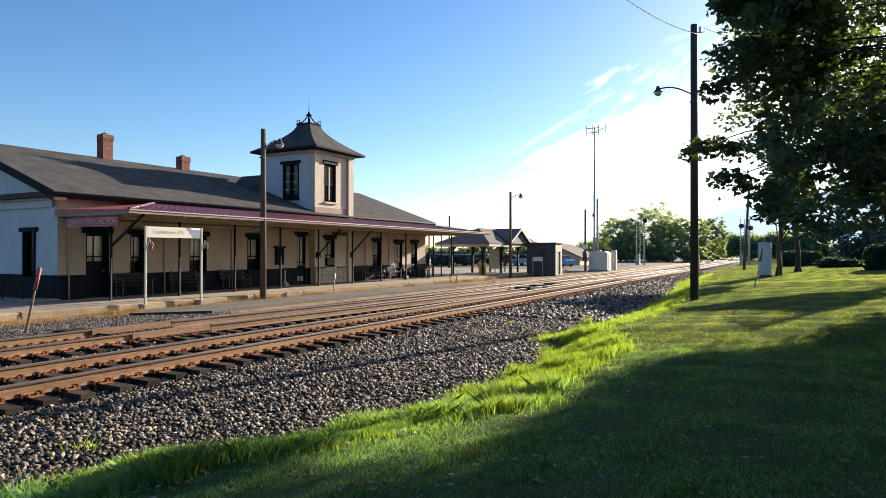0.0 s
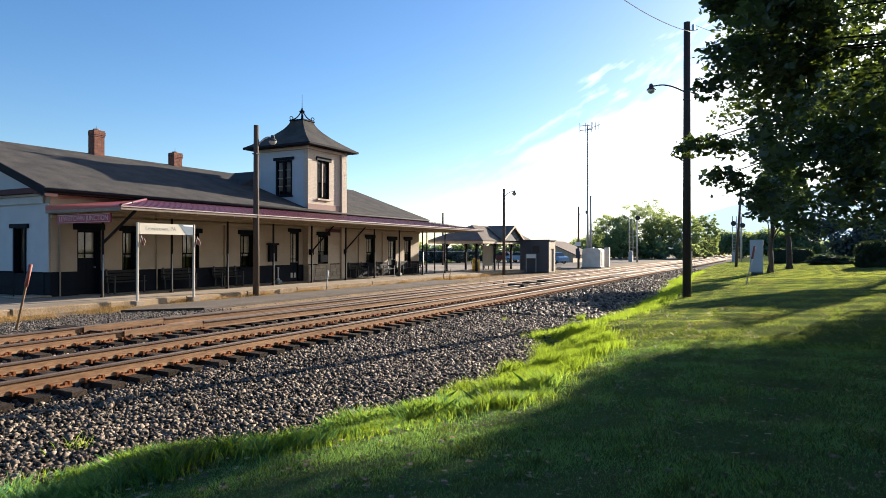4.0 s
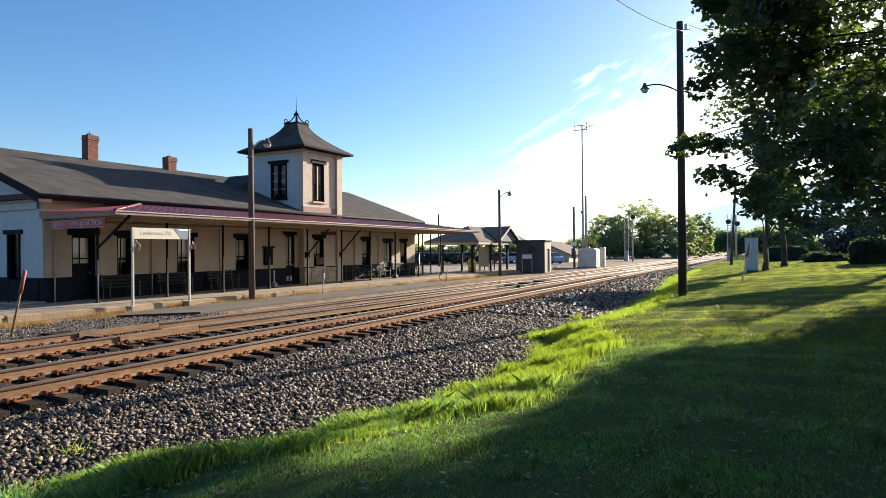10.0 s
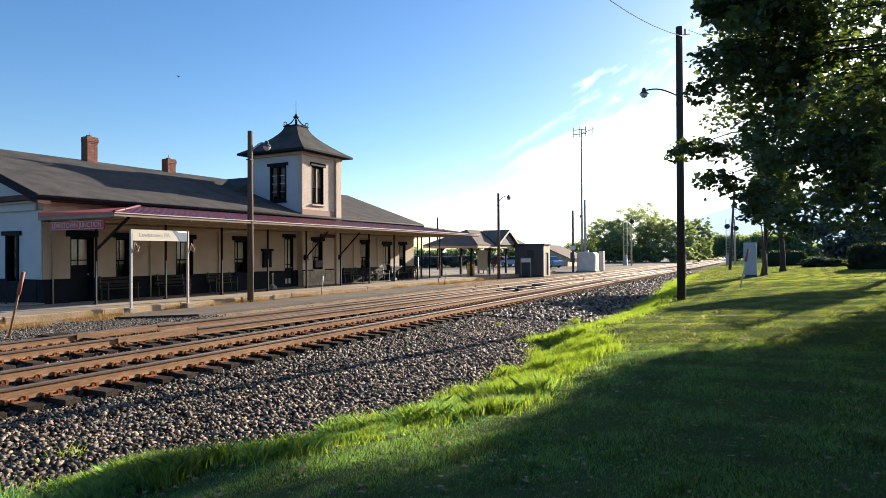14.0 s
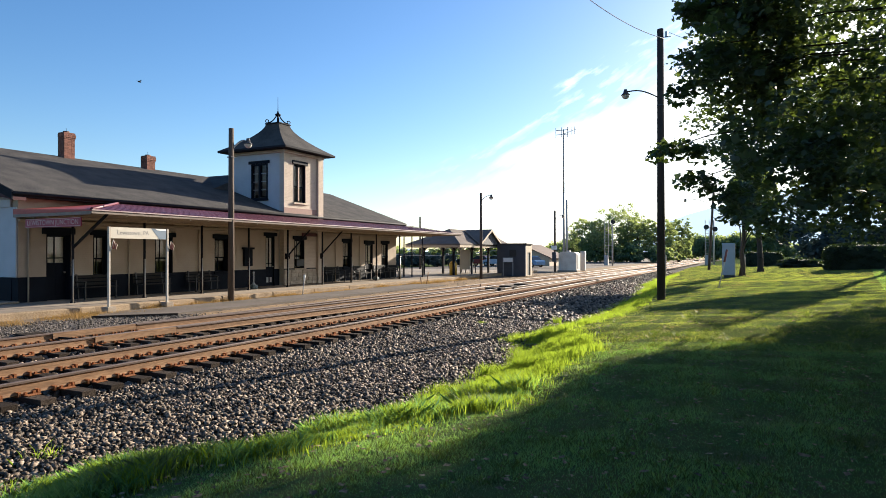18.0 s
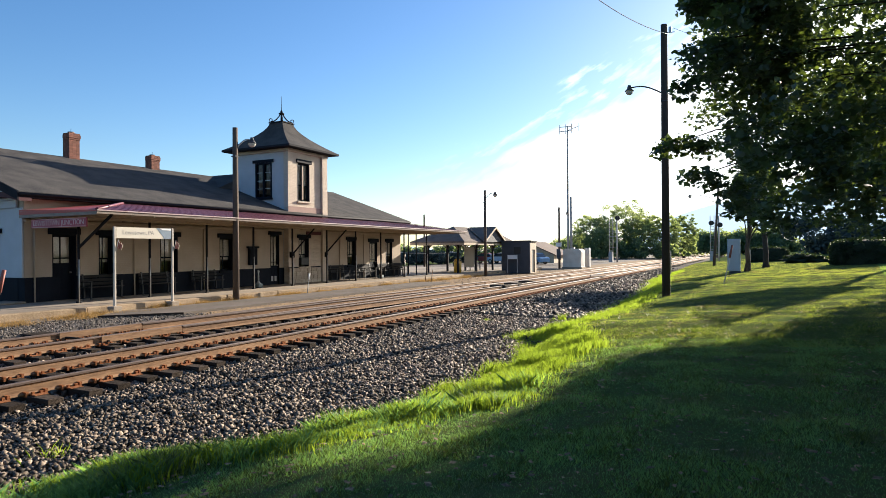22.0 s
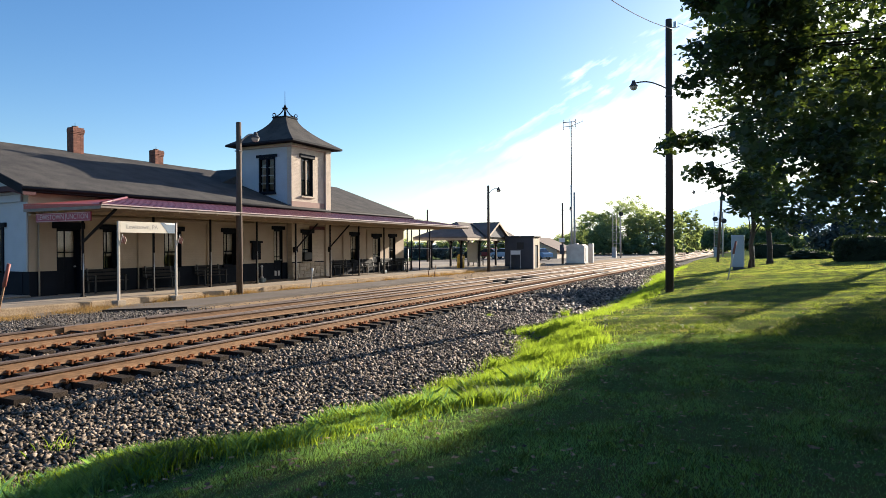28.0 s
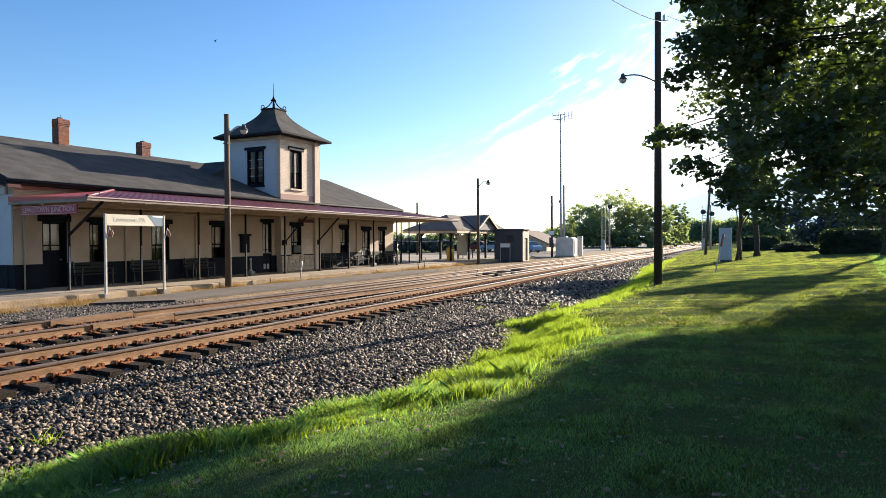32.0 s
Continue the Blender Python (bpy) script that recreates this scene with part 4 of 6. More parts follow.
# ---- poles and platform furniture ----
def lamp_head(parent, p, mat_arm=GALV):
    """A hooded street lamp head at p, hanging from its arm."""
    x, y, z = p
    bm = tube(bmn(), (x, y, z + 0.10), (x, y, z + 0.24), 0.10, 0.06, 10)
    tube(bm, (x, y, z), (x, y, z + 0.10), 0.19, 0.10, 12)
    h = part("lamp_head", bm, DARK_GREY, parent, "hooded grey street lamp head")
    bm = bmn()
    for i in range(4):
        a0, a1 = i / 4 * 1.4, (i + 1) / 4 * 1.4
        tube(bm, (x, y, z - 0.16 * math.sin(a0)), (x, y, z - 0.16 * math.sin(a1)), 0.16 * math.cos(a0), 0.16 * math.cos(a1), 10, False)
    part("lens", bm, glass_mat("lamp_lens", (0.55, 0.52, 0.48), 0.2), h)
    return h


def street_lamp(x, y, z0, z1, r0, r1, arm_z, arm_dir, arm_len, material, label, lean=0.0):
    t = thing("street_lamp", (x, y, z0), label, "lamp post", "lamps beside the tracks")
    bm = bmn()
    tube(bm, (x, y, z0 - 0.2), (x + lean, y, z1), r0, r1, 14)
    part("pole", bm, material, t)
    d = Vector(arm_dir).normalized()
    pts = []
    for i in range(10):
        s = i / 9
        pts.append(Vector((x, y, arm_z - 0.35)) + d * (arm_len * s) + Vector((0, 0, 0.45 * math.sin(min(1, s * 1.15) * 1.75))))
    part("arm", pipe(bmn(), pts, 0.028, 8), material if material is DARK_POLE else GALV, t)
    lamp_head(t, (pts[-1].x, pts[-1].y, pts[-1].z - 0.14))
    part("bracket", box(bmn(), x - r1 - 0.012, x + r1 + 0.012, y - r1 - 0.012, y + r1 + 0.012, arm_z - 0.64, arm_z - 0.60), DARK_GREY, t)
    return t


POST = street_lamp(-3.21, 26.4, 0.05, 10.76, 0.16, 0.125, 8.34, (-1, 0.05, 0), 1.37, DARK_POLE, "tall dark creosoted timber lamp post on the lawn")
bm = box(bmn(), -3.02, -2.91, 26.24, 26.35, 10.38, 10.60, 0.01)
tube(bm, (-3.23, 26.4, 10.43), (-2.80, 26.3, 10.38), 0.017, 0.017, 6)
part("insulator", bm, GALV, POST)
street_lamp(-18.60, 18.95, -0.05, 6.83, 0.13, 0.10, 6.3, (0.55, 0.85, 0), 0.66, WOOD_POLE, "weathered timber lamp post at the platform edge")
street_lamp(-18.4, 44.4, -0.05, 6.42, 0.12, 0.09, 6.12, (0.8, 0.6, 0), 0.8, WOOD_POLE, "dark timber lamp post further along the platform")
yard_lamp = street_lamp(-18.4, 64.5, -0.05, 6.3, 0.12, 0.10, 5.7, (0.8, 0.6, 0), 0.9, WOOD_POLE, "distant timber lamp post by the equipment hut")
street_lamp(-3.8, 68.7, 0.2, 8.6, 0.14, 0.10, 7.2, (-1, 0, 0), 2.2, WOOD_POLE, "timber lamp post at the edge of the lawn", lean=0.5)

part("sign_plate", box(bmn(), -18.72, -18.12, 64.30, 64.33, 2.20, 2.62, 0.006), WHITE, yard_lamp, "small white plate on the pole")
part("control_box", box(bmn(), -18.60, -18.20, 64.14, 64.38, 0.95, 1.95, 0.02), DARK_GREY, yard_lamp, "dark grey control box on the pole")

# overhead wire to the tall post
def wire(name, p, q, sag, r, label):
    p, q = Vector(p), Vector(q)
    pts = [p.lerp(q, i / 24) - Vector((0, 0, sag * 4 * (i / 24) * (1 - i / 24))) for i in range(25)]
    return single(name, pipe(bmn(), pts, r, 5), BLACK if r < 0.012 else GALV, p, label, "cable")


# station name sign
def name_sign():
    x = -18.60
    t = thing("station_sign", (x, 14.7, -0.05), "cream and grey station name board on two white posts", "sign")
    for y in (13.62, 15.88):
        bm = box(bmn(), x - 0.04, x + 0.04, y - 0.032, y + 0.032, -0.05, 2.72, 0.008)
        p = part("post", bm, POST_PAINT, t)
        part("footing", box(bmn(), x - 0.16, x + 0.16, y - 0.16, y + 0.16, -0.1, 0.14, 0.02), CONCRETE, p)
        # a small drooping flag: red and white folds on a short stick
        fl = part("flag", tube(bmn(), (x + 0.045, y + 0.03, 1.93), (x + 0.10, y + 0.08, 2.30), 0.007, 0.007, 5), WHITE, p, "small drooping red and white flag")
        for i in range(6):
            s = i / 6
            top = Vector((x + 0.10, y + 0.08, 2.28)).lerp(Vector((x + 0.11, y + 0.24, 2.14)), s)
            bot = Vector((x + 0.06, y + 0.05, 2.02)).lerp(Vector((x + 0.075, y + 0.20, 1.98)), s)
            out = Vector((0.012 * (-1) ** i, 0.032, -0.025))
            part("stripe", poly(bmn(), [top, top + out, bot + out, bot], (0.004, 0, 0)), RED_PAINT if i % 2 == 0 else SIGN_CREAM, fl)
    part("board", box(bmn(), x - 0.025, x + 0.025, 13.67, 15.83, 2.34, 2.71, 0.006), SIGN_CREAM, t)
    pts = [(x + 0.027, 15.2, 2.71), (x + 0.027, 15.81, 2.71), (x + 0.027, 15.81, 2.345), (x + 0.027, 15.52, 2.345), (x + 0.027, 15.42, 2.48)]
    part("corner_panel", poly(bmn(), pts, (0.004, 0, 0)), SIGN_BLUE, t)
    part("corner_band", poly(bmn(), [(x + 0.033, 15.35, 2.705), (x + 0.033, 15.81, 2.705), (x + 0.033, 15.81, 2.64), (x + 0.033, 15.45, 2.65)], (0.003, 0, 0)), WHITE, t)
    m = Matrix.Translation((x + 0.0272, 14.50, 2.535)) @ Matrix(((0, 0, 1, 0), (1, 0, 0, 0), (0, 1, 0, 0), (0, 0, 0, 1)))
    part("lettering", text_bm("Lewistown, PA", 0.20, m), INK, t)


name_sign()


def junction_sign():
    y = 13.10
    t = thing("hanging_sign", (-20.6, y, 2.7), "crimson hanging sign with pale lettering under the canopy", "sign")
    part("board", box(bmn(), -22.1, -19.2, y - 0.025, y + 0.025, 2.72, 3.02, 0.006), SIGN_RED, t)
    bm = bmn()
    for x0, x1, z0, z1 in ((-22.08, -19.22, 2.735, 2.75), (-22.08, -19.22, 2.99, 3.005)):
        box(bm, x0, x1, y - 0.03, y - 0.026, z0, z1)
    part("border", bm, PINK_INK, t)
    m = Matrix.Translation((-20.65, y - 0.03, 2.87)) @ Matrix(((1, 0, 0, 0), (0, 0, -1, 0), (0, 1, 0, 0), (0, 0, 0, 1)))
    part("lettering", text_bm("LEWISTOWN JUNCTION", 0.24, m), PINK_INK, t)
    for x in (-21.7, -19.6):
        part("hanger", tube(bmn(), (x, y, 3.02), (x, y, 3.14), 0.012, 0.012, 6), GALV, t)


junction_sign()

# ---- far side of the yard ----
def hut():
    """Small flat-roofed equipment hut."""
    t = thing("trackside_hut", (-18, 50.8, -0.05), "small dark grey flat-roofed trackside hut, one wall paler as if sunlit", "hut")
    x0, x1, y0, y1 = -19.25, -16.75, 50.0, 51.7
    part("wall", box(bmn(), x0, x1, y0, y0 + 0.15, -0.05, 2.56), DARK_GREY, t)
    # Cream on this wall alone paints the sunlight on it.
    bm = wall_along_y(bmn(), x1 - 0.15, x1, y0 + 0.15, y1, -0.05, 2.56, [(50.5, 51.3, 0.0, 1.9)])
    part("wall", bm, CREAM, t)
    part("wall", box(bmn(), x0, x0 + 0.15, y0 + 0.15, y1, -0.05, 2.56), DARK_GREY, t)
    part("wall", box(bmn(), x0 + 0.15, x1 - 0.15, y1 - 0.15, y1, -0.05, 2.56), DARK_GREY, t)
    part("roof", box(bmn(), x0 - 0.1, x1 + 0.12, y0 - 0.1, y1 + 0.1, 2.565, 2.67, 0.02), DARK_GREY, t)
    part("door", box(bmn(), x1 - 0.12, x1 - 0.06, 50.5, 51.3, 0.0, 1.9), BLACK, t)
    part("vent", box(bmn(), -18.15, -17.55, y0 - 0.03, y0 - 0.003, 1.58, 2.14, 0.01), BLACK, t)


hut()


def cabinet():
    t = thing("equipment_house", (-17.2, 65.8, -0.1), "pale galvanised signal equipment house", "equipment cabinet")
    x0, x1, y0, y1 = -18.15, -16.25, 65.0, 66.6
    bm = bmn()
    prof = [(x0, 0.05), (x1, 0.05), (x1, 1.78), (x1 - 0.25, 1.95), (x0 + 0.25, 1.97), (x0, 1.82)]
    poly(bm, [(x, y0, z) for x, z in prof], (0, y1 - y0, 0))
    part("body", bm, mat("pale_metal", (0.70, 0.64, 0.55), (0.46, 0.37, 0.28), 1.6, 0.6, 0.1, mix=0.42), t)
    part("roof_vent", box(bmn(), -17.4, -17.1, 65.5, 65.9, 1.95, 2.1, 0.02), GALV, t)
    part("door", box(bmn(), x1 + 0.002, x1 + 0.03, 65.3, 66.3, 0.2, 1.65, 0.01), GREY_PAINT, t)
    part("plinth", box(bmn(), x0 - 0.1, x1 + 0.1, y0 - 0.1, y1 + 0.1, -0.1, 0.05), CONCRETE, t)
    single("relay_case", box(bmn(), -16.62, -16.1, 68.0, 68.6, -0.05, 2.05, 0.03), GREY_PAINT, (-16.4, 68.3, -0.05), "pale grey relay case beside the equipment house", "equipment cabinet")


cabinet()


def antenna():
    x, y = -21.1, 78.0
    t = thing("radio_mast", (x, y, -0.05), "tall slim galvanised radio mast with yagi aerials", "mast")
    part("mast", tube(bmn(), (x, y, -0.05), (x, y, 9.4), 0.15, 0.13, 8), MAST, t)
    part("mast_upper", tube(bmn(), (x, y, 9.4), (x, y, 17.4), 0.11, 0.08, 8), MAST, t)
    part("stub_mast", tube(bmn(), (x + 0.38, y, -0.05), (x + 0.38, y, 8.5), 0.16, 0.14, 8), MAST, t)
    for z, dx in ((17.3, -1), (16.75, -1)):
        bm = tube(bmn(), (x - 1.0, y, z), (x + 0.6, y, z), 0.05, 0.05, 5)
        for i in range(3):
            q = x - 1.0 + 0.75 * i
            tube(bm, (q, y, z - 0.35), (q, y, z + 0.35), 0.035, 0.035, 4)
        part("aerial", bm, MAST, t)
    for z in (17.6,):
        bm = tube(bmn(), (x, y, z - 0.8), (x + 1.4, y + 0.6, z - 0.2), 0.035, 0.035, 4)
        for i in range(3):
            q = x + 0.5 + 0.4 * i
            tube(bm, (q, y + 0.3, z - 0.9), (q, y + 0.3, z + 0.1), 0.03, 0.03, 4)
        part("aerial", bm, MAST, t)


antenna()


def signal(x, y, h, heads):
    """A railway colour-light signal: mast, ladder frame and black heads (dx, z)."""
    t = thing("railway_signal", (x, y, -0.05), "tall pale railway signal mast with ladder and black heads", "railway signal", "signals along the line")
    part("mast", tube(bmn(), (x, y, -0.05), (x, y, h), 0.13, 0.11, 8), POST_PAINT, t)
    lad = part("ladder", tube(bmn(), (x - 1.15, y, 1.0), (x - 1.15, y, h + 0.1), 0.06, 0.06, 6), POST_PAINT, t, "pale metal ladder frame")
    part("stile", tube(bmn(), (x - 0.62, y, 1.0), (x - 0.62, y, h + 0.1), 0.05, 0.05, 6), POST_PAINT, lad)
    for i in range(int((h - 1.2) / 0.42)):
        z = 1.3 + 0.42 * i
        part("rung", tube(bmn(), (x - 1.15, y, z), (x - (0.62 if i % 2 else 0.0), y, z), 0.035, 0.035, 5), POST_PAINT, lad)
    part("case", box(bmn(), x - 1.2, x - 0.62, y - 0.4, y + 0.3, -0.05, 1.55, 0.02), GREY_PAINT, t)
    for dx, z in heads:
        bm = tube(bmn(), (x + dx, y - 0.25, z), (x + dx, y - 0.16, z), 0.36, 0.36, 18)
        hd = part("signal_head", bm, BLACK, t)
        part("bracket", tube(bmn(), (x, y, z), (x + dx, y - 0.16, z), 0.04, 0.04, 6), POST_PAINT, hd)
        for dz in (0.2, -0.14):
            part("hood", tube(bmn(), (x + dx, y - 0.6, z + dz), (x + dx, y - 0.25, z + dz), 0.12, 0.13, 10), BLACK, hd)


signal(-18.77, 97.0, 6.6, ((0.12, 6.55),))
signal(-4.84, 100.0, 6.6, ((-1.0, 5.6), (0.18, 5.3)))


# ---- trees ----
def leaf_cloud(name, centres, radii, per, size, material, parent, seed=0, flat=0.6, five=False):
    """Many small leaves round the given clump centres, as one mesh."""
    r = np.random.default_rng(seed)
    c = np.repeat(np.asarray(centres, float), per, 0)
    rad = np.repeat(np.asarray(radii, float), per)
    n = len(c)
    d = r.normal(size=(n, 3))
    d /= np.linalg.norm(d, axis=1)[:, None]
    p = c + d * (rad * r.random(n) ** 0.45)[:, None] * (1, 1, flat)
    u = r.normal(size=(n, 3)) * (1, 1, 0.5)
    u /= np.linalg.norm(u, axis=1)[:, None]
    w = r.normal(size=(n, 3))
    v = np.cross(u, w)
    v /= np.linalg.norm(v, axis=1)[:, None]
    s = (size * (0.6 + 0.8 * r.random(n)))[:, None]
    if five:
        # lobed leaves that lie in layers, their tips drooping
        k = 8
        nn = r.normal(size=(n, 3)) * 0.62 + (0, 0, 1)
        nn /= np.linalg.norm(nn, axis=1)[:, None]
        u = np.cross(nn, r.normal(size=(n, 3)))
        u /= np.linalg.norm(u, axis=1)[:, None]
        v = np.cross(nn, u)
        half = ((-0.34, 0.34, 0.10), (0.04, 0.54, 0.14), (0.17, 0.25, 0.02))
        rim = [(-0.36, 0.0, 0.0), *half, (0.62, 0.0, 0.12), *((a, -b, c) for a, b, c in half[::-1])]
        pts = [p + (u * a + v * b - nn * c) * s for a, b, c in rim]
    else:
        k = 4
        pts = [p - u * s * 0.5, p + v * s * 0.38, p + u * s * 0.5, p - v * s * 0.38]
    verts = np.stack(pts, 1).reshape(-1, 3)
    faces = np.arange(n * k).reshape(n, k)
    ob = raw_mesh(name, verts - np.array(base_of(parent)), faces, material)
    ob.parent = parent
    return ob


def limb(bm, p, q, r0, r1, bend=0.1, k=5, rs=random):
    p, q = Vector(p), Vector(q)
    pts = [p.lerp(q, i / k) for i in range(k + 1)]
    ln = (q - p).length
    for i in range(1, k):
        pts[i] += Vector((rs.uniform(-1, 1), rs.uniform(-1, 1), rs.uniform(-0.3, 1))) * bend * ln
    for i in range(k):
        tube(bm, pts[i], pts[i + 1], r0 + (r1 - r0) * i / k, r0 + (r1 - r0) * (i + 1) / k, 8, False)
    return pts


def limb_bm(p, q, r0, r1):
    """One bare twig, slightly arched."""
    p, q = Vector(p), Vector(q)
    mid = p.lerp(q, 0.5) + Vector((0, 0, 0.06))
    bm = tube(bmn(), p, mid, r0, (r0 + r1) / 2, 6, False)
    tube(bm, mid, q, (r0 + r1) / 2, r1, 6, False)
    bmesh.ops.remove_doubles(bm, verts=bm.verts, dist=0.004)
    return bm


def tree(x, y, z, centre, radii, clumps, per, leaf, trunk_r, label, material=LEAF, seed=1, zmin=2.0, clump_r=0.9, five=False, trunk_top=None, hollow=0.55, keep=None, boxy=2.0):
    rs = random.Random(seed)
    t = thing("tree", (x, y, z), label, "tree")
    cs, rr = [], []
    c, rad = Vector(centre), Vector(radii)
    while len(cs) < clumps:
        d = Vector((rs.gauss(0, 1), rs.gauss(0, 1), rs.gauss(0, 1))).normalized()
        k = hollow + (1 - hollow) * rs.random() ** 0.5
        lump = 1 + 0.42 * noise.noise(d * 2.3 + Vector((seed, 0, 0)))
        d = d / (abs(d.x) ** boxy + abs(d.y) ** boxy + abs(d.z) ** boxy) ** (1 / boxy)
        q = c + Vector((d.x * rad.x, d.y * rad.y, d.z * rad.z)) * k * lump
        if q.z < zmin or (keep and not keep(q)):
            continue
        cs.append(q)
        rr.append(clump_r * rs.uniform(0.6, 1.25))
    bm = bmn()
    top = Vector((c.x * 0.25 + x * 0.75, c.y * 0.25 + y * 0.75, trunk_top or c.z))
    spine = limb(bm, (x, y, z - 0.2), top, trunk_r, trunk_r * 0.45, 0.02, 6, rs)
    for f in range(5):
        a = 6.28 * f / 5
        tube(bm, (x + math.cos(a) * trunk_r * 1.5, y + math.sin(a) * trunk_r * 1.5, z - 0.15), (x + math.cos(a) * trunk_r * 0.4, y + math.sin(a) * trunk_r * 0.4, z + 0.6), trunk_r * 0.3, trunk_r * 0.4, 6, False)
    part("trunk", bm, BARK, t)
    for i in range(0, len(cs), max(1, len(cs) // 26)):
        q = cs[i]
        b = spine[rs.randint(2, len(spine) - 1)]
        bm = bmn()
        mid = b.lerp(q, 0.55) + Vector((0, 0, 0.3))
        limb(bm, b, mid, trunk_r * 0.28, trunk_r * 0.14, 0.05, 3, rs)
        limb(bm, mid, q, trunk_r * 0.14, trunk_r * 0.03, 0.06, 3, rs)
        part("limb", bm, BARK, t)
    ob = leaf_cloud("crown", cs, rr, per, leaf, material, t, seed, five=five)
    tagged(ob, kind="stuff")
    return t


def shade(q, y):
    """Where the shadow of q meets the lawn, told as a place in the upright plane at y: (x, height)."""
    d = (q.z - 0.2) / SUN_DIR.z
    back = y - (q.y - SUN_DIR.y * d)
    return q.x - SUN_DIR.x * d + 0.2217 * back, 0.2 + 0.3932 * back


def fleck(q):
    """Whether q would shade the flecks of sun on the near lawn."""
    d = q.z / SUN_DIR.z
    x, y = q.x - SUN_DIR.x * d, q.y - SUN_DIR.y * d
    if 10.0 < y < 21.5 and -5.0 < x < np.interp(y, [10.0, 13.0, 16.9, 19.0, 21.5], [-1.8, 0.5, 1.6, 1.2, -0.6]):
        return True
    if 16.5 < y < 22.5 and 0.4 + 0.12 * (y - 16.5) < x < 2.6 + 0.15 * (y - 17.6):
        return True
    # the sunlit verge along the ballast, and the streak beside it
    if 3.7 < y < 10.0 and -6.5 < x < np.interp(y, [3.7, 4.1, 4.5, 4.7, 5.4, 6.1, 7.4, 10.0], [-4.0, -3.4, -2.85, -2.6, -2.35, -2.3, -2.2, -1.7]):
        return True
    return abs(x + 2.6) < 0.6 and 3.0 < y < 5.4 or (x + 0.2) ** 2 + (y - 9.3) ** 2 < 0.3


def left_rim(q):
    """The maple's crown has an uneven rim towards the tracks, with boughs that reach further."""
    # No leaves where their shadow would fall on the sunlit lawn.
    if fleck(q):
        return False
    reach = np.interp(q.z, [1.7, 2.3, 2.7, 2.85, 3.1, 3.33, 3.5, 3.7, 3.95, 4.35, 4.7, 5.4, 5.85, 6.35, 9.0], [0.45, 0.1, -0.05, -0.25, -0.3, -0.2, -0.3, -0.35, -0.5, -0.55, -1.02, -0.95, -0.78, -0.88, -0.3])
    if q.z > 2.9 and noise.noise(q * 0.62) < -0.17 + 0.24 * np.interp(q.x, [0.8, 3.0], [0, 1]) * np.interp(q.z, [3.6, 5.2], [0, 1]):
        return False
    # the rim stands back over the verge, which the sun reaches under the boughs
    x, z = shade(q, 14.0)
    if 0.5 < z < 4.1 and x < np.interp(z, [1.3, 2.9, 4.0, 4.4], [-2.3, -1.1, -0.2, 0.2]) + 0.4:
        return False
    return q.x > reach * q.y / 12.0 and q.z > 1.85 + 0.42 * max(0.0, q.y - 16.0)


maple = tree(6.0, 13.0, 0.35, (5.6, 14.0, 5.7), (7.4, 6.4, 4.5), 1080, 72, 0.086, 0.36, "large dark green maple overhanging the lawn", seed=3, zmin=1.85, clump_r=0.5, five=True, keep=left_rim, hollow=0.2, boxy=3.5)
rs = random.Random(8)
inner = []
while len(inner) < 150:
    q = Vector((rs.uniform(0.6, 12.0), rs.uniform(8.6, 19.6), rs.uniform(2.7, 9.4)))
    if left_rim(q - Vector((0.9, 0, 0))) and rs.random() < np.interp(q.z, [3.4, 5.0], [1.0, 0.06]):
        inner.append(q)
tagged(leaf_cloud("inner_foliage", inner, [0.75] * len(inner), 110, 0.10, LEAF, maple, 78, five=True), kind="stuff")
# boughs of the near rim hang out towards the tracks
boughs = [(-0.99, 9.4, 3.33), (-1.15, 9.5, 3.28), (-0.83, 9.5, 3.30), (-0.63, 9.6, 3.25), (-0.63, 9.5, 2.84), (-0.43, 9.6, 2.74), (-0.75, 9.5, 2.86), (-0.79, 9.3, 4.14), (-0.91, 9.4, 4.04), (-0.79, 9.4, 4.58), (-0.28, 9.6, 2.56), (-0.20, 9.5, 2.36)]
tagged(leaf_cloud("bough", boughs, [0.25] * len(boughs), 75, 0.085, LEAF, maple, 77, five=True), kind="stuff")
for q in boughs[::3]:
    part("twig", limb_bm((q[0] + 1.0, q[1] + 0.3, q[2] + 0.22), q, 0.014, 0.005), BARK, maple)
near_rim = []
while len(near_rim) < 120:
    q = Vector((rs.uniform(-1.1, 1.9), rs.uniform(8.0, 11.0), rs.uniform(2.15, 7.2)))
    at = Vector((q.x, q.y, 1.85 + (q.z - 1.85) * 12.0 / q.y))
    if left_rim(at) and not left_rim(at - Vector((1.15, 0, 0))) and noise.noise(q * 0.9) > -0.12:
        near_rim.append(q)
tagged(leaf_cloud("near_foliage", near_rim, [rs.uniform(0.22, 0.46) for _ in near_rim], 80, 0.085, LEAF, maple, 79, five=True), kind="stuff")
rim_fill = []
while len(rim_fill) < 46:
    q = Vector((rs.uniform(-0.75, 0.5), rs.uniform(8.8, 10.4), rs.uniform(4.0, 5.6)))
    if abs(noise.noise(q * 1.3)) < 0.3:
        rim_fill.append(q)
tagged(leaf_cloud("near_foliage", rim_fill, [rs.uniform(0.2, 0.38) for _ in rim_fill], 75, 0.085, LEAF, maple, 80, five=True), kind="stuff")
for q in rim_fill[::5]:
    part("twig", limb_bm((q.x + 1.3, q.y + 0.5, q.z + 0.2), q, 0.016, 0.005), BARK, maple)
# Three trees out of view, added to cut the skylight on the near lawn.
tree(10.5, 3.0, 0.5, (10, 2.5, 8.0), (7.5, 7.0, 6.5), 340, 110, 0.48, 0.36, "unseen large maple added beside the lawn", seed=13, zmin=2.6, clump_r=1.3)
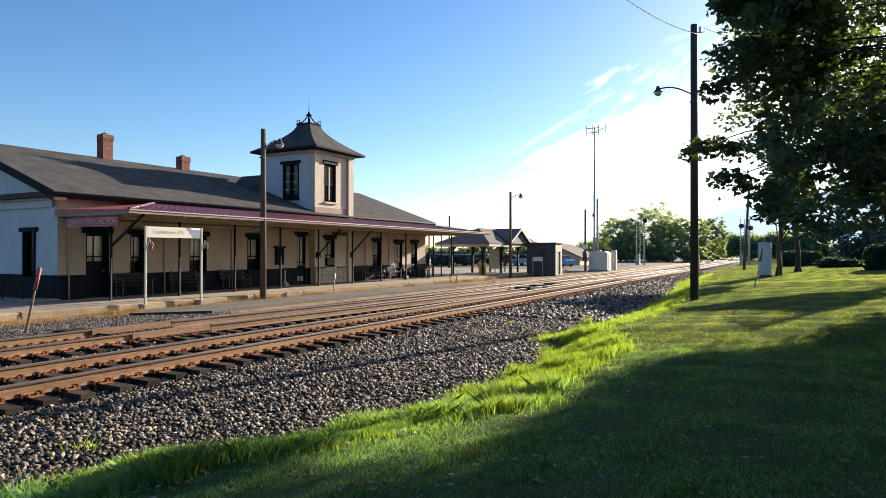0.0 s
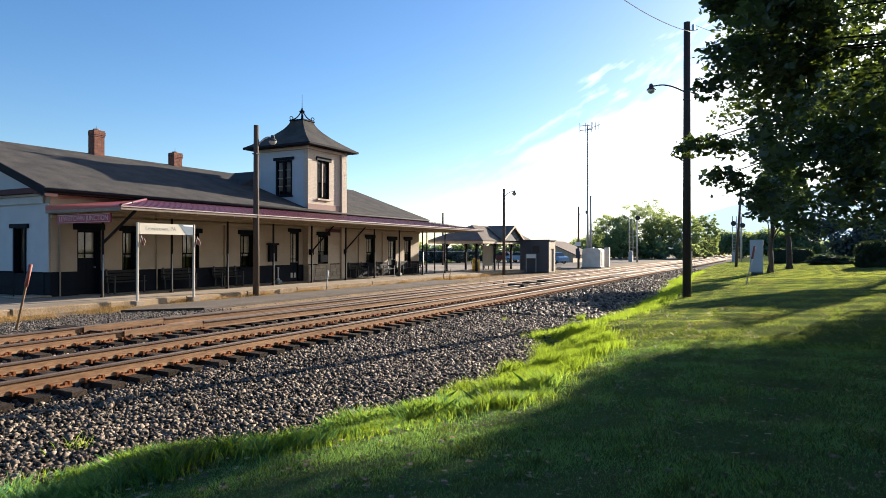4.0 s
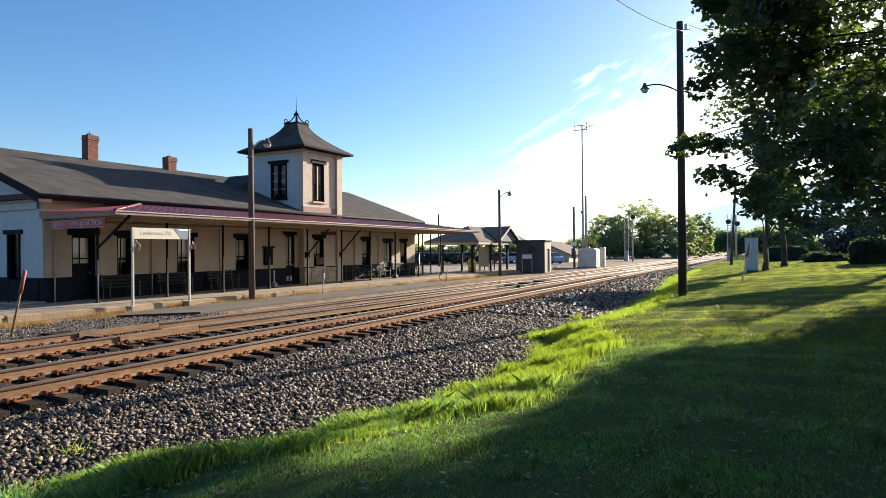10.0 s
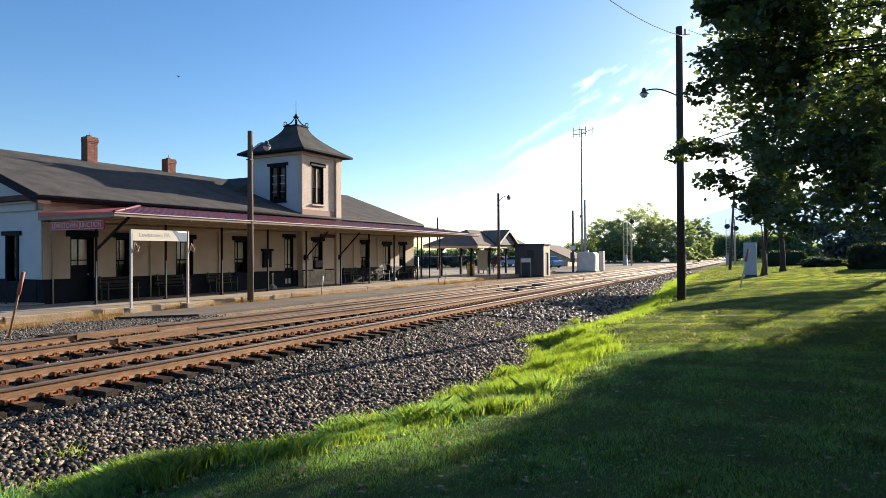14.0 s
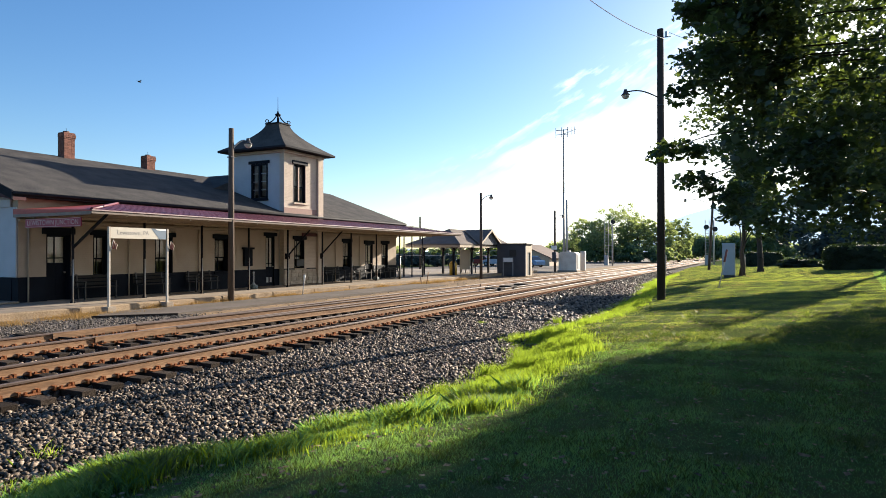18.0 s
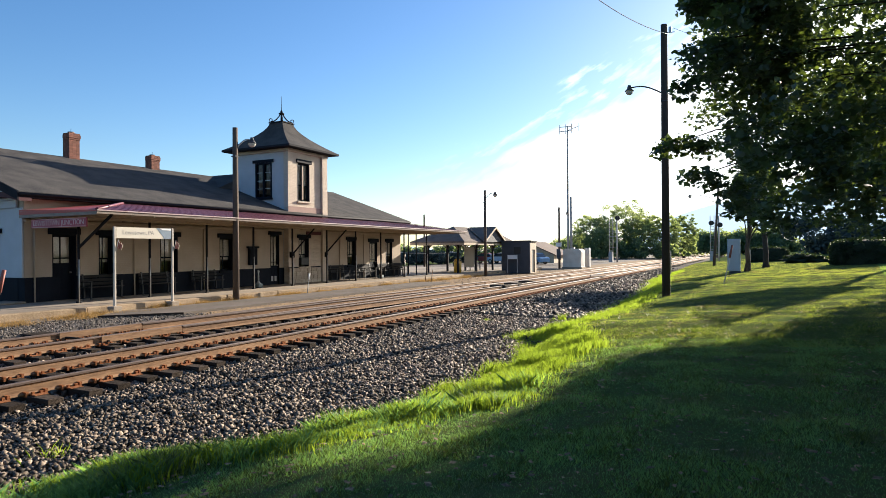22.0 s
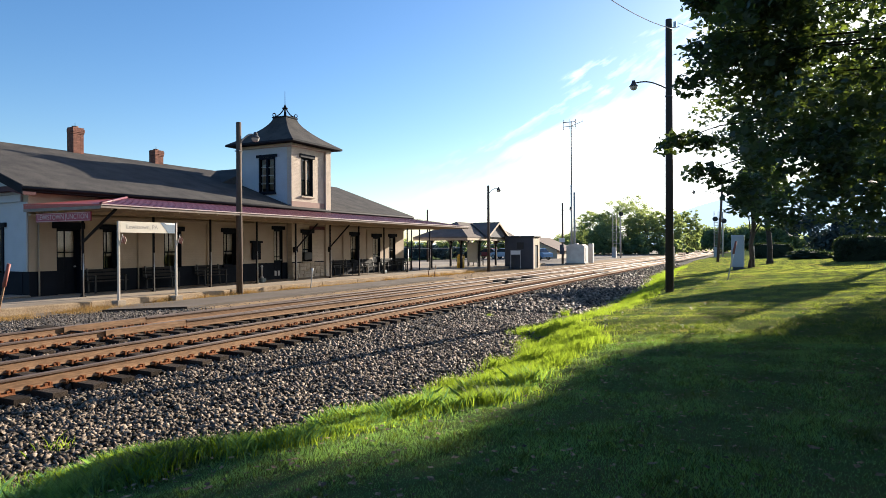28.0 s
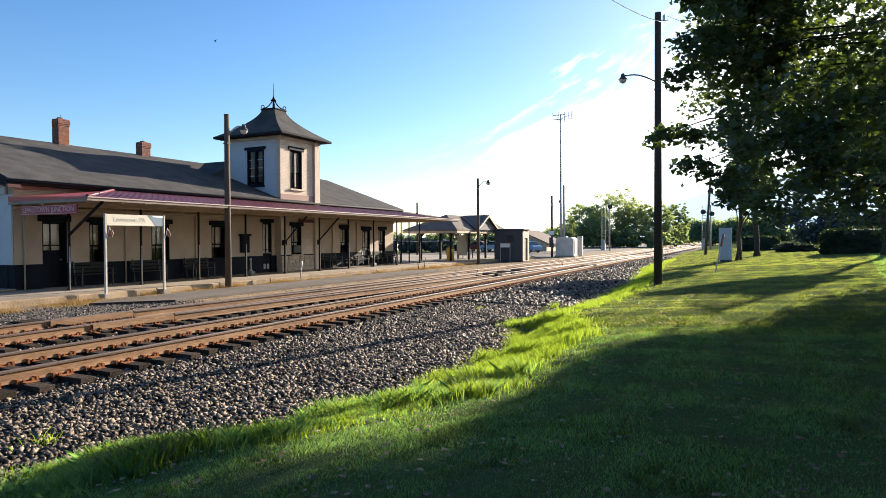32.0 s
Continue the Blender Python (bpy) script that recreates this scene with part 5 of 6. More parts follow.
tree(5.2, 0.2, 0.4, (3.6, -1.2, 8.2), (7.0, 5.4, 3.6), 350, 100, 0.30, 0.30, "unseen tall maple added over the near lawn", seed=16, zmin=5.4, clump_r=1.0, keep=lambda q: not fleck(q))
tree(5.0, -11.0, 0.4, (5, -11, 8.0), (7.5, 7.0, 6.5), 260, 110, 0.36, 0.36, "unseen large maple added at the near end of the lawn", seed=14, zmin=2.6, clump_r=1.3)


def high_skirt(q):
    """Keeps leaves whose shadow suits the lawn: low over the bank, high over the tracks' side."""
    x, z = shade(q, 30.0)
    return not fleck(q) and z > np.interp(x, [0.0, 3.1, 3.9, 5.0], [7.4, 7.4, 5.3, 3.4]) and (x > 1.9 + 0.6 * (z - 7.0) or 10.2 < z and x > 0.95) and z < 11.4


def far_skirt(q):
    if fleck(q):
        return False
    x, z = shade(q, 47.0)
    low = np.interp(x, [2.6, 5.1, 6.5, 7.3], [10.0, 9.0, 6.7, 3.6])
    return x > 2.9 and low < z < np.interp(x, [2.6, 5.1, 6.5, 7.3, 8.6, 11.0], [11.0, 11.5, 10.9, 8.6, 7.6, 6.5])


# Hidden trees, crowns cut to throw shade where the lawn lies dark.
tree(8.0, 30.0, 0.6, (8.0, 30.0, 8.2), (7.6, 5.0, 5.4), 470, 125, 0.20, 0.34, "broad unseen maple behind the lawn, crown cut for its shade", seed=17, zmin=2.6, clump_r=0.85, keep=high_skirt, hollow=0.15)
tree(7.5, 46.0, 0.5, (6.2, 46.5, 9.6), (4.0, 3.4, 3.4), 240, 100, 0.27, 0.24, "tall unseen maple behind the lawn, crown cut for its shade", seed=15, zmin=2.6, clump_r=0.75, keep=far_skirt, hollow=0.3)
tree(-0.55, 46.8, 0.25, (-0.1, 47, 5.4), (1.45, 1.5, 1.7), 60, 100, 0.22, 0.17, "slender maple on the far lawn", seed=5, zmin=3.0, clump_r=0.6)
tree(0.65, 55.3, 0.28, (0.15, 56, 7.7), (1.45, 1.7, 1.25), 90, 100, 0.22, 0.22, "maple at the far end of the lawn", seed=6, zmin=3.0, clump_r=0.48, hollow=0.2)


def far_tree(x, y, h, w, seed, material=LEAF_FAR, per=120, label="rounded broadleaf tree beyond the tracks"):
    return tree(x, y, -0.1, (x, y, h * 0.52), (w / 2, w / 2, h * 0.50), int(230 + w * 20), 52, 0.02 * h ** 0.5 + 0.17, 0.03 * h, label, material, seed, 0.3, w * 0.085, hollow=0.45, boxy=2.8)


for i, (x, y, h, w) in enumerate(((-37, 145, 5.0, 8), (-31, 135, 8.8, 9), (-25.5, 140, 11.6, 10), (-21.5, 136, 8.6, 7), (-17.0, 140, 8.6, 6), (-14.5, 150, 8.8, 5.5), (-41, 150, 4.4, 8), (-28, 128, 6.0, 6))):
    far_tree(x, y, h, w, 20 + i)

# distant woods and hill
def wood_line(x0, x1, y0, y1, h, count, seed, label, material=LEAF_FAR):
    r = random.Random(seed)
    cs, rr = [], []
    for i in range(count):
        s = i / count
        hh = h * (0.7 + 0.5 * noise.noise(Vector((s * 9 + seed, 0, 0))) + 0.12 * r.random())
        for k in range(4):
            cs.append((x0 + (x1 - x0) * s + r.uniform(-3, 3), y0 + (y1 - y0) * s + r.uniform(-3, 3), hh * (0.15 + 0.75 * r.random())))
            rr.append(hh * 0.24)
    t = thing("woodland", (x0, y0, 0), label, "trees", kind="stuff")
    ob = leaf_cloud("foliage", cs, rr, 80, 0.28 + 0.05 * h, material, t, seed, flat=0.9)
    return t


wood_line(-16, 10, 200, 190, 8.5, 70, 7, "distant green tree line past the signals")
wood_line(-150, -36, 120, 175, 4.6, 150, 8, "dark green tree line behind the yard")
# Added shrubs stand in for hazy blue land that falls away past the platform.
wood_line(-80, -37, 73, 79, 2.4, 120, 12, "blue-green shrub row in place of the hazy lowland beyond the platform", LEAF_DIM)
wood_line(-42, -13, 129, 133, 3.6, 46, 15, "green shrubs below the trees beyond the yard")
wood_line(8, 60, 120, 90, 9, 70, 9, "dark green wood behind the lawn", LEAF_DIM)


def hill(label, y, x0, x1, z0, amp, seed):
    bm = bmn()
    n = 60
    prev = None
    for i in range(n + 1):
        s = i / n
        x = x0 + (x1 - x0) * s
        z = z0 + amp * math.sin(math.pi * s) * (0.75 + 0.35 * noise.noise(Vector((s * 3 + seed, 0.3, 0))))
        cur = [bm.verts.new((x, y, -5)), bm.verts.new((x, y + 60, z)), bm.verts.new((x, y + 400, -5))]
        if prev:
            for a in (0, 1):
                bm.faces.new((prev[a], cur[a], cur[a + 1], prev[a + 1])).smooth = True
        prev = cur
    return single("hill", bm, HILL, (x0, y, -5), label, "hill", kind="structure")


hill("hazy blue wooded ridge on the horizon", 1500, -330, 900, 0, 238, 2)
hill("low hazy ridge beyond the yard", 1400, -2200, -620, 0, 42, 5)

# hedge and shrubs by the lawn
# Near-black fill that paints the shade deep between the hedge leaves.
HEDGE_IN = mat("hedge_core_shade", (0.016, 0.026, 0.012), (0.010, 0.016, 0.008), 4, 1.0)


def hedge(x0, x1, y0, y1, z0, h, label, seed, leaf=0.09, power=5.0, lumps=0.0):
    """A clipped hedge with rounded shoulders, leafy all over its face."""
    t = thing("hedge", ((x0 + x1) / 2, (y0 + y1) / 2, z0), label, "hedge")
    r = random.Random(seed)
    c, rad = Vector(((x0 + x1) / 2, (y0 + y1) / 2, z0 + h * 0.45)), Vector(((x1 - x0) / 2, (y1 - y0) / 2, h * 0.55))
    area = (x1 - x0) * (y1 - y0) + 2 * h * (x1 - x0 + y1 - y0)

    def skin(d, k):
        d = d / (abs(d.x) ** power + abs(d.y) ** power + abs(d.z) ** power) ** (1 / power)
        k = k * (1 + lumps * noise.noise(d * 2.5 + Vector((seed, 0, 0))))
        return c + Vector((d.x * rad.x, d.y * rad.y, d.z * rad.z)) * k

    cs = []
    while len(cs) < int(area * 9):
        d = Vector([r.uniform(-1, 1) for _ in range(3)])
        m = max(abs(v) for v in d)
        q = skin(d / m, 0.98)
        if q.z > z0:
            cs.append(q)
    tagged(leaf_cloud("foliage", cs, [0.20] * len(cs), 34, leaf, LEAF_HEDGE, t, seed, flat=1.0), kind="stuff")
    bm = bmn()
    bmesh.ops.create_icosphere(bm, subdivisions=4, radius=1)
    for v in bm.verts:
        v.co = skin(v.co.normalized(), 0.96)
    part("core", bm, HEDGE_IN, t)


hedge(4.75, 12.0, 51.0, 55.0, 0.45, 2.0, "clipped dark green hedge beside the lawn", 3)
hedge(-0.6, 3.1, 76.0, 78.5, 0.40, 1.55, "low clipped hedge at the end of the lawn", 4)
hedge(2.3, 5.6, 64.0, 66.0, 0.45, 0.8, "low spreading dark shrubs before the hedge", 6, power=2.2, lumps=0.5)

# ---- platform shelter ----
BRACKET = mat("greyed_timber_bracket", (0.20, 0.165, 0.14), (0.12, 0.10, 0.085), 4.0, 0.85, 0.3, spec=0.15)


def shelter():
    t = thing("platform_shelter", (-21.7, 49.4, 0.155), "open timber platform shelter with grey shingle roof", "shelter")
    x0, x1, xr, y0, y1, ze, zr = -24.05, -19.4, -21.72, 42.75, 53.9, 2.55, 3.80
    yh = 45.8
    bm = roof_slab(bmn(), [(x1, y0, ze), (x1, y1, ze), (xr, y1, zr), (xr, yh, zr)])
    part("roof_slope", bm, SHELTER_SHINGLE, t)
    bm = roof_slab(bmn(), [(x0, y0, ze), (x0, y1, ze), (xr - 0.01, y1, zr), (xr - 0.01, yh, zr)])
    part("roof_slope", bm, SHELTER_SHINGLE, t)
    part("roof_hip", roof_slab(bmn(), [(x0 + 0.01, y0, ze), (x1 - 0.01, y0, ze), (xr, yh - 0.01, zr)]), SHELTER_SHINGLE, t)
    # cross gable towards the tracks
    gy, gw = 48.35, 2.47
    for s in (-1, 1):
        bm = roof_slab(bmn(), [(x1 + 0.3, gy, zr), (x1 + 0.3, gy + s * gw, ze), (xr + 0.3, gy + s * gw * 0.15, zr - 0.05), (xr + 0.3, gy, zr)])
        part("gable_slope", bm, SHELTER_SHINGLE, t)
        part("bargeboard", poly(bmn(), [(x1 + 0.3, gy, zr), (x1 + 0.3, gy + s * gw, ze), (x1 + 0.3, gy + s * gw, ze - 0.16), (x1 + 0.3, gy, zr - 0.18)], (0.05, 0, 0)), CREAM, t)
    # Added dark sheet stands in for the shade inside the open gable.
    part("gable_shade", poly(bmn(), [(x1 + 0.1, gy, zr - 0.15), (x1 + 0.1, gy + gw - 0.2, ze + 0.0), (x1 + 0.1, gy - gw + 0.2, ze + 0.0)], (0.04, 0, 0)), DARK_GREY, t)
    part("fascia", box(bmn(), x1 - 0.05, x1, y0, y1, ze - 0.26, ze - 0.105), CREAM, t)
    part("fascia", box(bmn(), x0, x1 - 0.05, y0, y0 + 0.05, ze - 0.26, ze - 0.105), CREAM, t)
    part("tie_beam", box(bmn(), x0 + 0.1, x1 - 0.1, 43.9, 44.05, ze - 0.27, ze - 0.12), CREAM, t)
    for y in (44.0, 47.5, 51.1):
        for x in (-23.1, -20.5):
            p = part("post", box(bmn(), x - 0.08, x + 0.08, y - 0.08, y + 0.08, 0.155, ze - 0.1, 0.01), TRIM, t)
            for dx, dy in ((1, 0), (-1, 0), (0, 1), (0, -1)):
                pts = [Vector((x + dx * 0.9 * (1 - math.cos(q)), y + dy * 0.9 * (1 - math.cos(q)), 1.72 + 0.76 * math.sin(q))) for q in np.linspace(0, 1.57, 5)]
                part("bracket", pipe(bmn(), pts, 0.045, 5), BRACKET, p)


shelter()


def bench(x, y, z, turn, label="dark slatted platform bench", group="benches on the platform"):
    """A slatted bench that looks towards +x."""
    t = thing("bench", (0, 0, 0), label, "bench", group)
    for i in range(3):
        part("seat_slat", box(bmn(), 0.02 + i * 0.15, 0.14 + i * 0.15, -0.75, 0.75, 0.42, 0.45, 0.006), DARK_SEAT, t)
    for i in range(3):
        part("back_slat", box(bmn(), -0.06 - 0.02 * i, -0.03 - 0.02 * i, -0.75, 0.75, 0.50 + 0.14 * i, 0.60 + 0.14 * i, 0.006), DARK_SEAT, t)
    for sy in (-0.62, 0.62):
        bm = box(bmn(), 0.0, 0.05, sy - 0.025, sy + 0.025, 0, 0.42)
        part("leg", bm, BLACK, t)
        part("leg", box(bmn(), 0.40, 0.45, sy - 0.025, sy + 0.025, 0, 0.62), BLACK, t)
        part("armrest", box(bmn(), -0.06, 0.47, sy - 0.03, sy + 0.03, 0.62, 0.66, 0.006), BLACK, t)
        part("back_post", poly(bmn(), [(-0.03, sy - 0.025, 0.40), (-0.03, sy + 0.025, 0.40), (-0.10, sy + 0.025, 0.92), (-0.10, sy - 0.025, 0.92)], (0.04, 0, 0)), BLACK, t)
    t.matrix_world = pose(x, y, z, 0, 0, turn)
    return t


DARK_SEAT = mat("dark_stained_slats", (0.016, 0.014, 0.013), (0.009, 0.008, 0.008), 5, 0.8, 0.2, rnd=0.2)
first = bench(WX + 0.22, 15.75, PZ, 0)
for y in (18.25, 20.9, 31.0, 33.95, 36.3, 38.1):
    copy_thing(first, pose(WX + 0.22, y, PZ))
for y in (46.4, 48.6, 50.7):
    copy_thing(first, pose(-22.0, y, 0.155, 0, 0, 25))


def litter_bin(x, y, z):
    t = thing("litter_bin", (x, y, z), "yellow litter bin with a domed lid", "bin")
    yel = mat("yellow_plastic", (0.62, 0.36, 0.03), (0.5, 0.28, 0.02), 4, 0.5)
    bm = tube(bmn(), (x, y, z), (x, y, z + 0.85), 0.28, 0.32, 14)
    part("body", bm, yel, t)
    bm = bmn()
    for i in range(4):
        a0, a1 = i / 4 * 1.5, (i + 1) / 4 * 1.5
        tube(bm, (x, y, z + 0.85 + 0.25 * math.sin(a0)), (x, y, z + 0.85 + 0.25 * math.sin(a1)), 0.32 * math.cos(a0), 0.32 * math.cos(a1), 14, False)
    part("lid", bm, yel, t)
    part("flap", box(bmn(), x + 0.26, x + 0.30, y - 0.1, y + 0.1, z + 0.9, z + 1.0), BLACK, t)


litter_bin(-20.8, 44.55, 0.155)


def notice_board(x, y, w, z0, z1, label, material, thick=0.06, turn=0.0, leg=True):
    t = thing("notice_board", (0, 0, 0), label, "sign")
    part("panel", box(bmn(), -w / 2, w / 2, -thick / 2, thick / 2, z0, z1, 0.008), material, t)
    part("panel_frame", box(bmn(), -w / 2 - 0.03, w / 2 + 0.03, -thick / 2 - 0.012, thick / 2 + 0.012, z1, z1 + 0.04), GREY_PAINT, t)
    for s in (-1, 1):
        part("leg", box(bmn(), s * w / 2 - 0.03, s * w / 2 + 0.03, -0.035, 0.035, -0.05, z1), GREY_PAINT, t)
    t.matrix_world = pose(x, y, 0.16 if leg else 0, 0, 0, turn)


notice_board(-21.1, 47.5, 0.82, 0.35, 1.95, "large pale notice case on the platform", SIGN_CREAM, 0.18, 12)
notice_board(-18.1, 49.5, 0.8, 1.12, 1.44, "small white sign on two thin legs by the track", WHITE, 0.04, 20, False)


def hydrant(x, y):
    """A squat green and white platform bollard with a short stand pipe."""
    t = thing("stand_pipe", (x, y, PZ), "short grey stand pipe on a small green-grey base", "stand pipe", "stand pipes on the platform")
    part("base_box", box(bmn(), x - 0.16, x + 0.16, y - 0.16, y + 0.16, PZ, PZ + 0.20, 0.04), mat("green_grey", (0.16, 0.20, 0.20), None, 4, 0.7), t)
    part("dome", tube(bmn(), (x, y, PZ + 0.20), (x, y, PZ + 0.30), 0.11, 0.05, 10), GREY_PAINT, t)
    part("pipe", tube(bmn(), (x, y, PZ + 0.30), (x, y, PZ + 0.74), 0.035, 0.035, 8), GREY_PAINT, t)
    part("cap", tube(bmn(), (x, y, PZ + 0.74), (x, y, PZ + 0.82), 0.06, 0.04, 8), GREY_PAINT, t)


hydrant(-21.3, 23.15)
hydrant(-21.3, 34.1)


def stake(x, y, z, h, r, material, label, lean=(0, 0), top=None):
    p, q = Vector((x, y, z - 0.15)), Vector((x + lean[0], y + lean[1], z + h))
    t = thing("stake", (x, y, z), label, "marker post")
    part("shaft", tube(bmn(), p, q, r, r, 8), material, t)
    if top:
        m, k, w = top
        a = p.lerp(q, 1 - k)
        part("blade", tube(bmn(), a, q + (q - p).normalized() * 0.01, w, w, 8), m, t)
    return t


stake(-18.25, 22.95, -0.08, 0.95, 0.022, GREY_PAINT, "thin pale leaning marker stake by the kerb", (0.05, 0.1), (WHITE, 0.25, 0.045))
stake(-18.35, 34.7, -0.08, 0.45, 0.03, RUST, "rusty bent stake by the kerb", (0.1, -0.35))
stake(-18.15, 34.9, -0.08, 0.75, 0.025, RUST, "rusty leaning rod by the kerb", (0.0, 0.3))
stake(-16.2, 8.57, -0.15, 1.62, 0.026, RUST, "leaning rusty marker post with a faded red top", (0.28, 0.22), (RED_PAINT, 0.30, 0.045))
stake(-1.4, 32.7, 0.22, 1.78, 0.03, SIGN_CREAM, "leaning pale stake with an orange-red top", (0.38, 0.2), (RED_PAINT, 0.3, 0.05))
stake(-0.4, 52.0, 0.25, 1.5, 0.04, CREAM, "weathered timber stake on the lawn")
stake(-6.0, 52.0, -0.2, 1.9, 0.06, CREAM, "pale timber post beside the ballast")


def lawn_cabinet():
    t = thing("utility_cabinet", (-1.3, 45.2, 0.25), "tall narrow white metal cabinet on the lawn", "utility cabinet")
    part("body", box(bmn(), -1.68, -0.92, 44.9, 45.5, 0.40, 2.48, 0.02), CABINET_GREY, t)
    part("door", box(bmn(), -1.64, -0.96, 44.875, 44.897, 0.46, 2.42, 0.005), CABINET_GREY, t)
    part("plinth", box(bmn(), -1.6, -0.9, 44.95, 45.5, 0.1, 0.395, 0.01), DARK_GREY, t)
    part("latch", box(bmn(), -1.0, -0.985, 44.85, 44.874, 1.3, 1.45), GREY_PAINT, t)


lawn_cabinet()

# ---- parked cars and a small house beyond the yard ----
def car(x, y, turn, colour, label):
    t = thing("car", (0, 0, 0), label, "car", "cars in the station yard")
    paint = mat("car_paint", colour, tuple(0.9 * c for c in colour), 2, 0.25)
    prof = [(-2.1, 0.35), (-2.15, 0.75), (-1.95, 0.92), (-1.1, 1.0), (1.2, 1.0), (2.0, 0.82), (2.15, 0.6), (2.1, 0.35)]
    part("body", poly(bmn(), [(-0.85, a, b) for a, b in prof], (1.7, 0, 0)), paint, t)
    cab = [(-1.55, 0.98), (-1.0, 1.42), (0.35, 1.45), (1.15, 0.98)]
    part("glasshouse", poly(bmn(), [(-0.74, a, b) for a, b in cab], (1.48, 0, 0)), DARK_GLASS, t)
    part("roof", poly(bmn(), [(-0.74, -1.02, 1.42), (-0.74, 0.36, 1.45), (-0.74, 0.3, 1.50), (-0.74, -0.95, 1.48)], (1.48, 0, 0)), paint, t)
    for sx in (-0.86, 0.70):
        for sy in (-1.35, 1.35):
            w = part("wheel", tube(bmn(), (sx, sy, 0.32), (sx + 0.18, sy, 0.32), 0.32, 0.32, 16), BLACK, t)
            part("rim", tube(bmn(), (sx - 0.005, sy, 0.32), (sx + 0.185, sy, 0.32), 0.19, 0.19, 12), GALV, w)
    for sx in (-0.7, 0.45):
        part("headlight", box(bmn(), sx, sx + 0.28, 2.06, 2.16, 0.6, 0.74, 0.01), WHITE, t)
    t.matrix_world = pose(x, y, 0.0, 0, 0, turn)


car(-32.4, 84.0, 75, (0.42, 0.46, 0.52), "silver-grey parked car beyond the shelter")
car(-35.2, 85.0, 80, (0.24, 0.03, 0.03), "dark red parked car beyond the shelter")
car(-26.3, 80.0, 62, (0.16, 0.30, 0.48), "blue parked car beside the small house")


def house():
    t = thing("small_house", (-27, 92, 0), "small cream house with a brown shingle roof", "house")
    x0, x1, y0, y1 = -34.0, -25.9, 88.0, 97.0
    part("wall", box(bmn(), x0, x1, y0, y1, -0.05, 1.3), CREAM, t)
    part("gable", poly(bmn(), [(x0, y0, 1.31), (x1, y0, 1.31), ((x0 + x1) / 2, y0, 2.95)], (0, 0.1, 0)), CREAM, t)
    br = mat("brown_shingle", (0.075, 0.026, 0.019), (0.042, 0.017, 0.013), 1.5, 0.9, 0.5)
    xm = (x0 + x1) / 2
    part("roof", roof_slab(bmn(), [(x1 + 0.4, y0 - 0.4, 1.16), (x1 + 0.4, y1 + 0.4, 1.16), (xm, y1 + 0.4, 3.12), (xm, y0 - 0.4, 3.12)]), br, t)
    part("roof", roof_slab(bmn(), [(x0 - 0.4, y0 - 0.4, 1.16), (x0 - 0.4, y1 + 0.4, 1.16), (xm - 0.01, y1 + 0.4, 3.12), (xm - 0.01, y0 - 0.4, 3.12)]), br, t)
    w = part("window", box(bmn(), x1 + 0.002, x1 + 0.05, 90.5, 91.6, 0.4, 1.05), NAVY, t)
    part("pane", box(bmn(), x1 + 0.052, x1 + 0.06, 90.6, 91.5, 0.46, 0.99), GLASS, w)


house()

# thin utility pole and sagging cables over the yard
single("utility_pole", tube(bmn(), (-33.0, 62.0, -0.05), (-33.0, 62.0, 5.9), 0.12, 0.09, 8), DARK_POLE, (-33.0, 62.0, -0.05), "thin dark utility pole beyond the shelter", "utility pole")
wire("cable", (-40.0, 55.0, 2.6), (-24.0, 66.0, 2.4), 0.9, 0.03, "pale sagging cable beyond the platform")
wire("cable", (-42.0, 58.0, 2.7), (-24.0, 66.0, 2.9), 0.5, 0.03, "pale sagging cable over the yard")
wire("overhead_cable", (-7.37, 10.12, 12.47), (-3.02, 26.29, 10.32), 1.2, 0.015, "thin overhead cable to the timber post")
wire("overhead_cable", (-2.86, 26.29, 10.54), (8.0, 30.0, 6.5), 0.3, 0.008, "thin service cable from the timber post")

# ---- along the station front ----
bm = poly(bmn(), [(-18.45, 13.3, -0.14), (-17.67, 12.50, -0.14), (-16.20, 14.20, -0.14), (-16.35, 34.0, -0.14), (-18.45, 34.0, -0.14)], (0, 0, 0.115))
tagged(part("crossing_pad", bm, ASPHALT, None), "thin asphalt walkway strip in front of the platform", "pavement", kind="structure")
# Dark strip put where the walkway's end face lies in shade.
bm = poly(bmn(), [(-17.68, 12.38, -0.2), (-16.12, 14.18, -0.2), (-16.196, 14.205, -0.2), (-17.672, 12.498, -0.2)], (0, 0, 0.185))
single("edge_timber", bm, TIE, (-17.3, 12.9, -0.2), "dark strip for the shaded end of the asphalt walkway", "timber")
cab = thing("meter_cabinet", (WX + 0.1, 24.1, 1.2), "small dark shuttered wall cabinet", "cabinet")
part("case", box(bmn(), WX + 0.002, WX + 0.14, 23.82, 24.36, 1.22, 2.05, 0.01), NAVY, cab)
part("hood", box(bmn(), WX + 0.002, WX + 0.18, 23.72, 24.46, 2.05, 2.15, 0.01), NAVY, cab)
for y in (13.45, 17.4, 21.0, 31.5, 34.1):
    bm = tube(bmn(), (WX + 0.05, y, PZ), (WX + 0.05, y, 3.4), 0.028, 0.028, 8)
    part("downspout", bm, BEIGE, station)
part("downspout", tube(bmn(), (WX + 0.06, 30.05, PZ), (WX + 0.06, 30.05, 3.4), 0.045, 0.045, 8), TRIM, station)
part("cornice", box(bmn(), WX + 0.002, WX + 0.10, YA, 26.4, 2.94, 3.05, 0.015), BEIGE, station)
part("cornice", box(bmn(), WX + 0.002, WX + 0.10, 29.75, YB, 2.94, 3.05, 0.015), BEIGE, station)
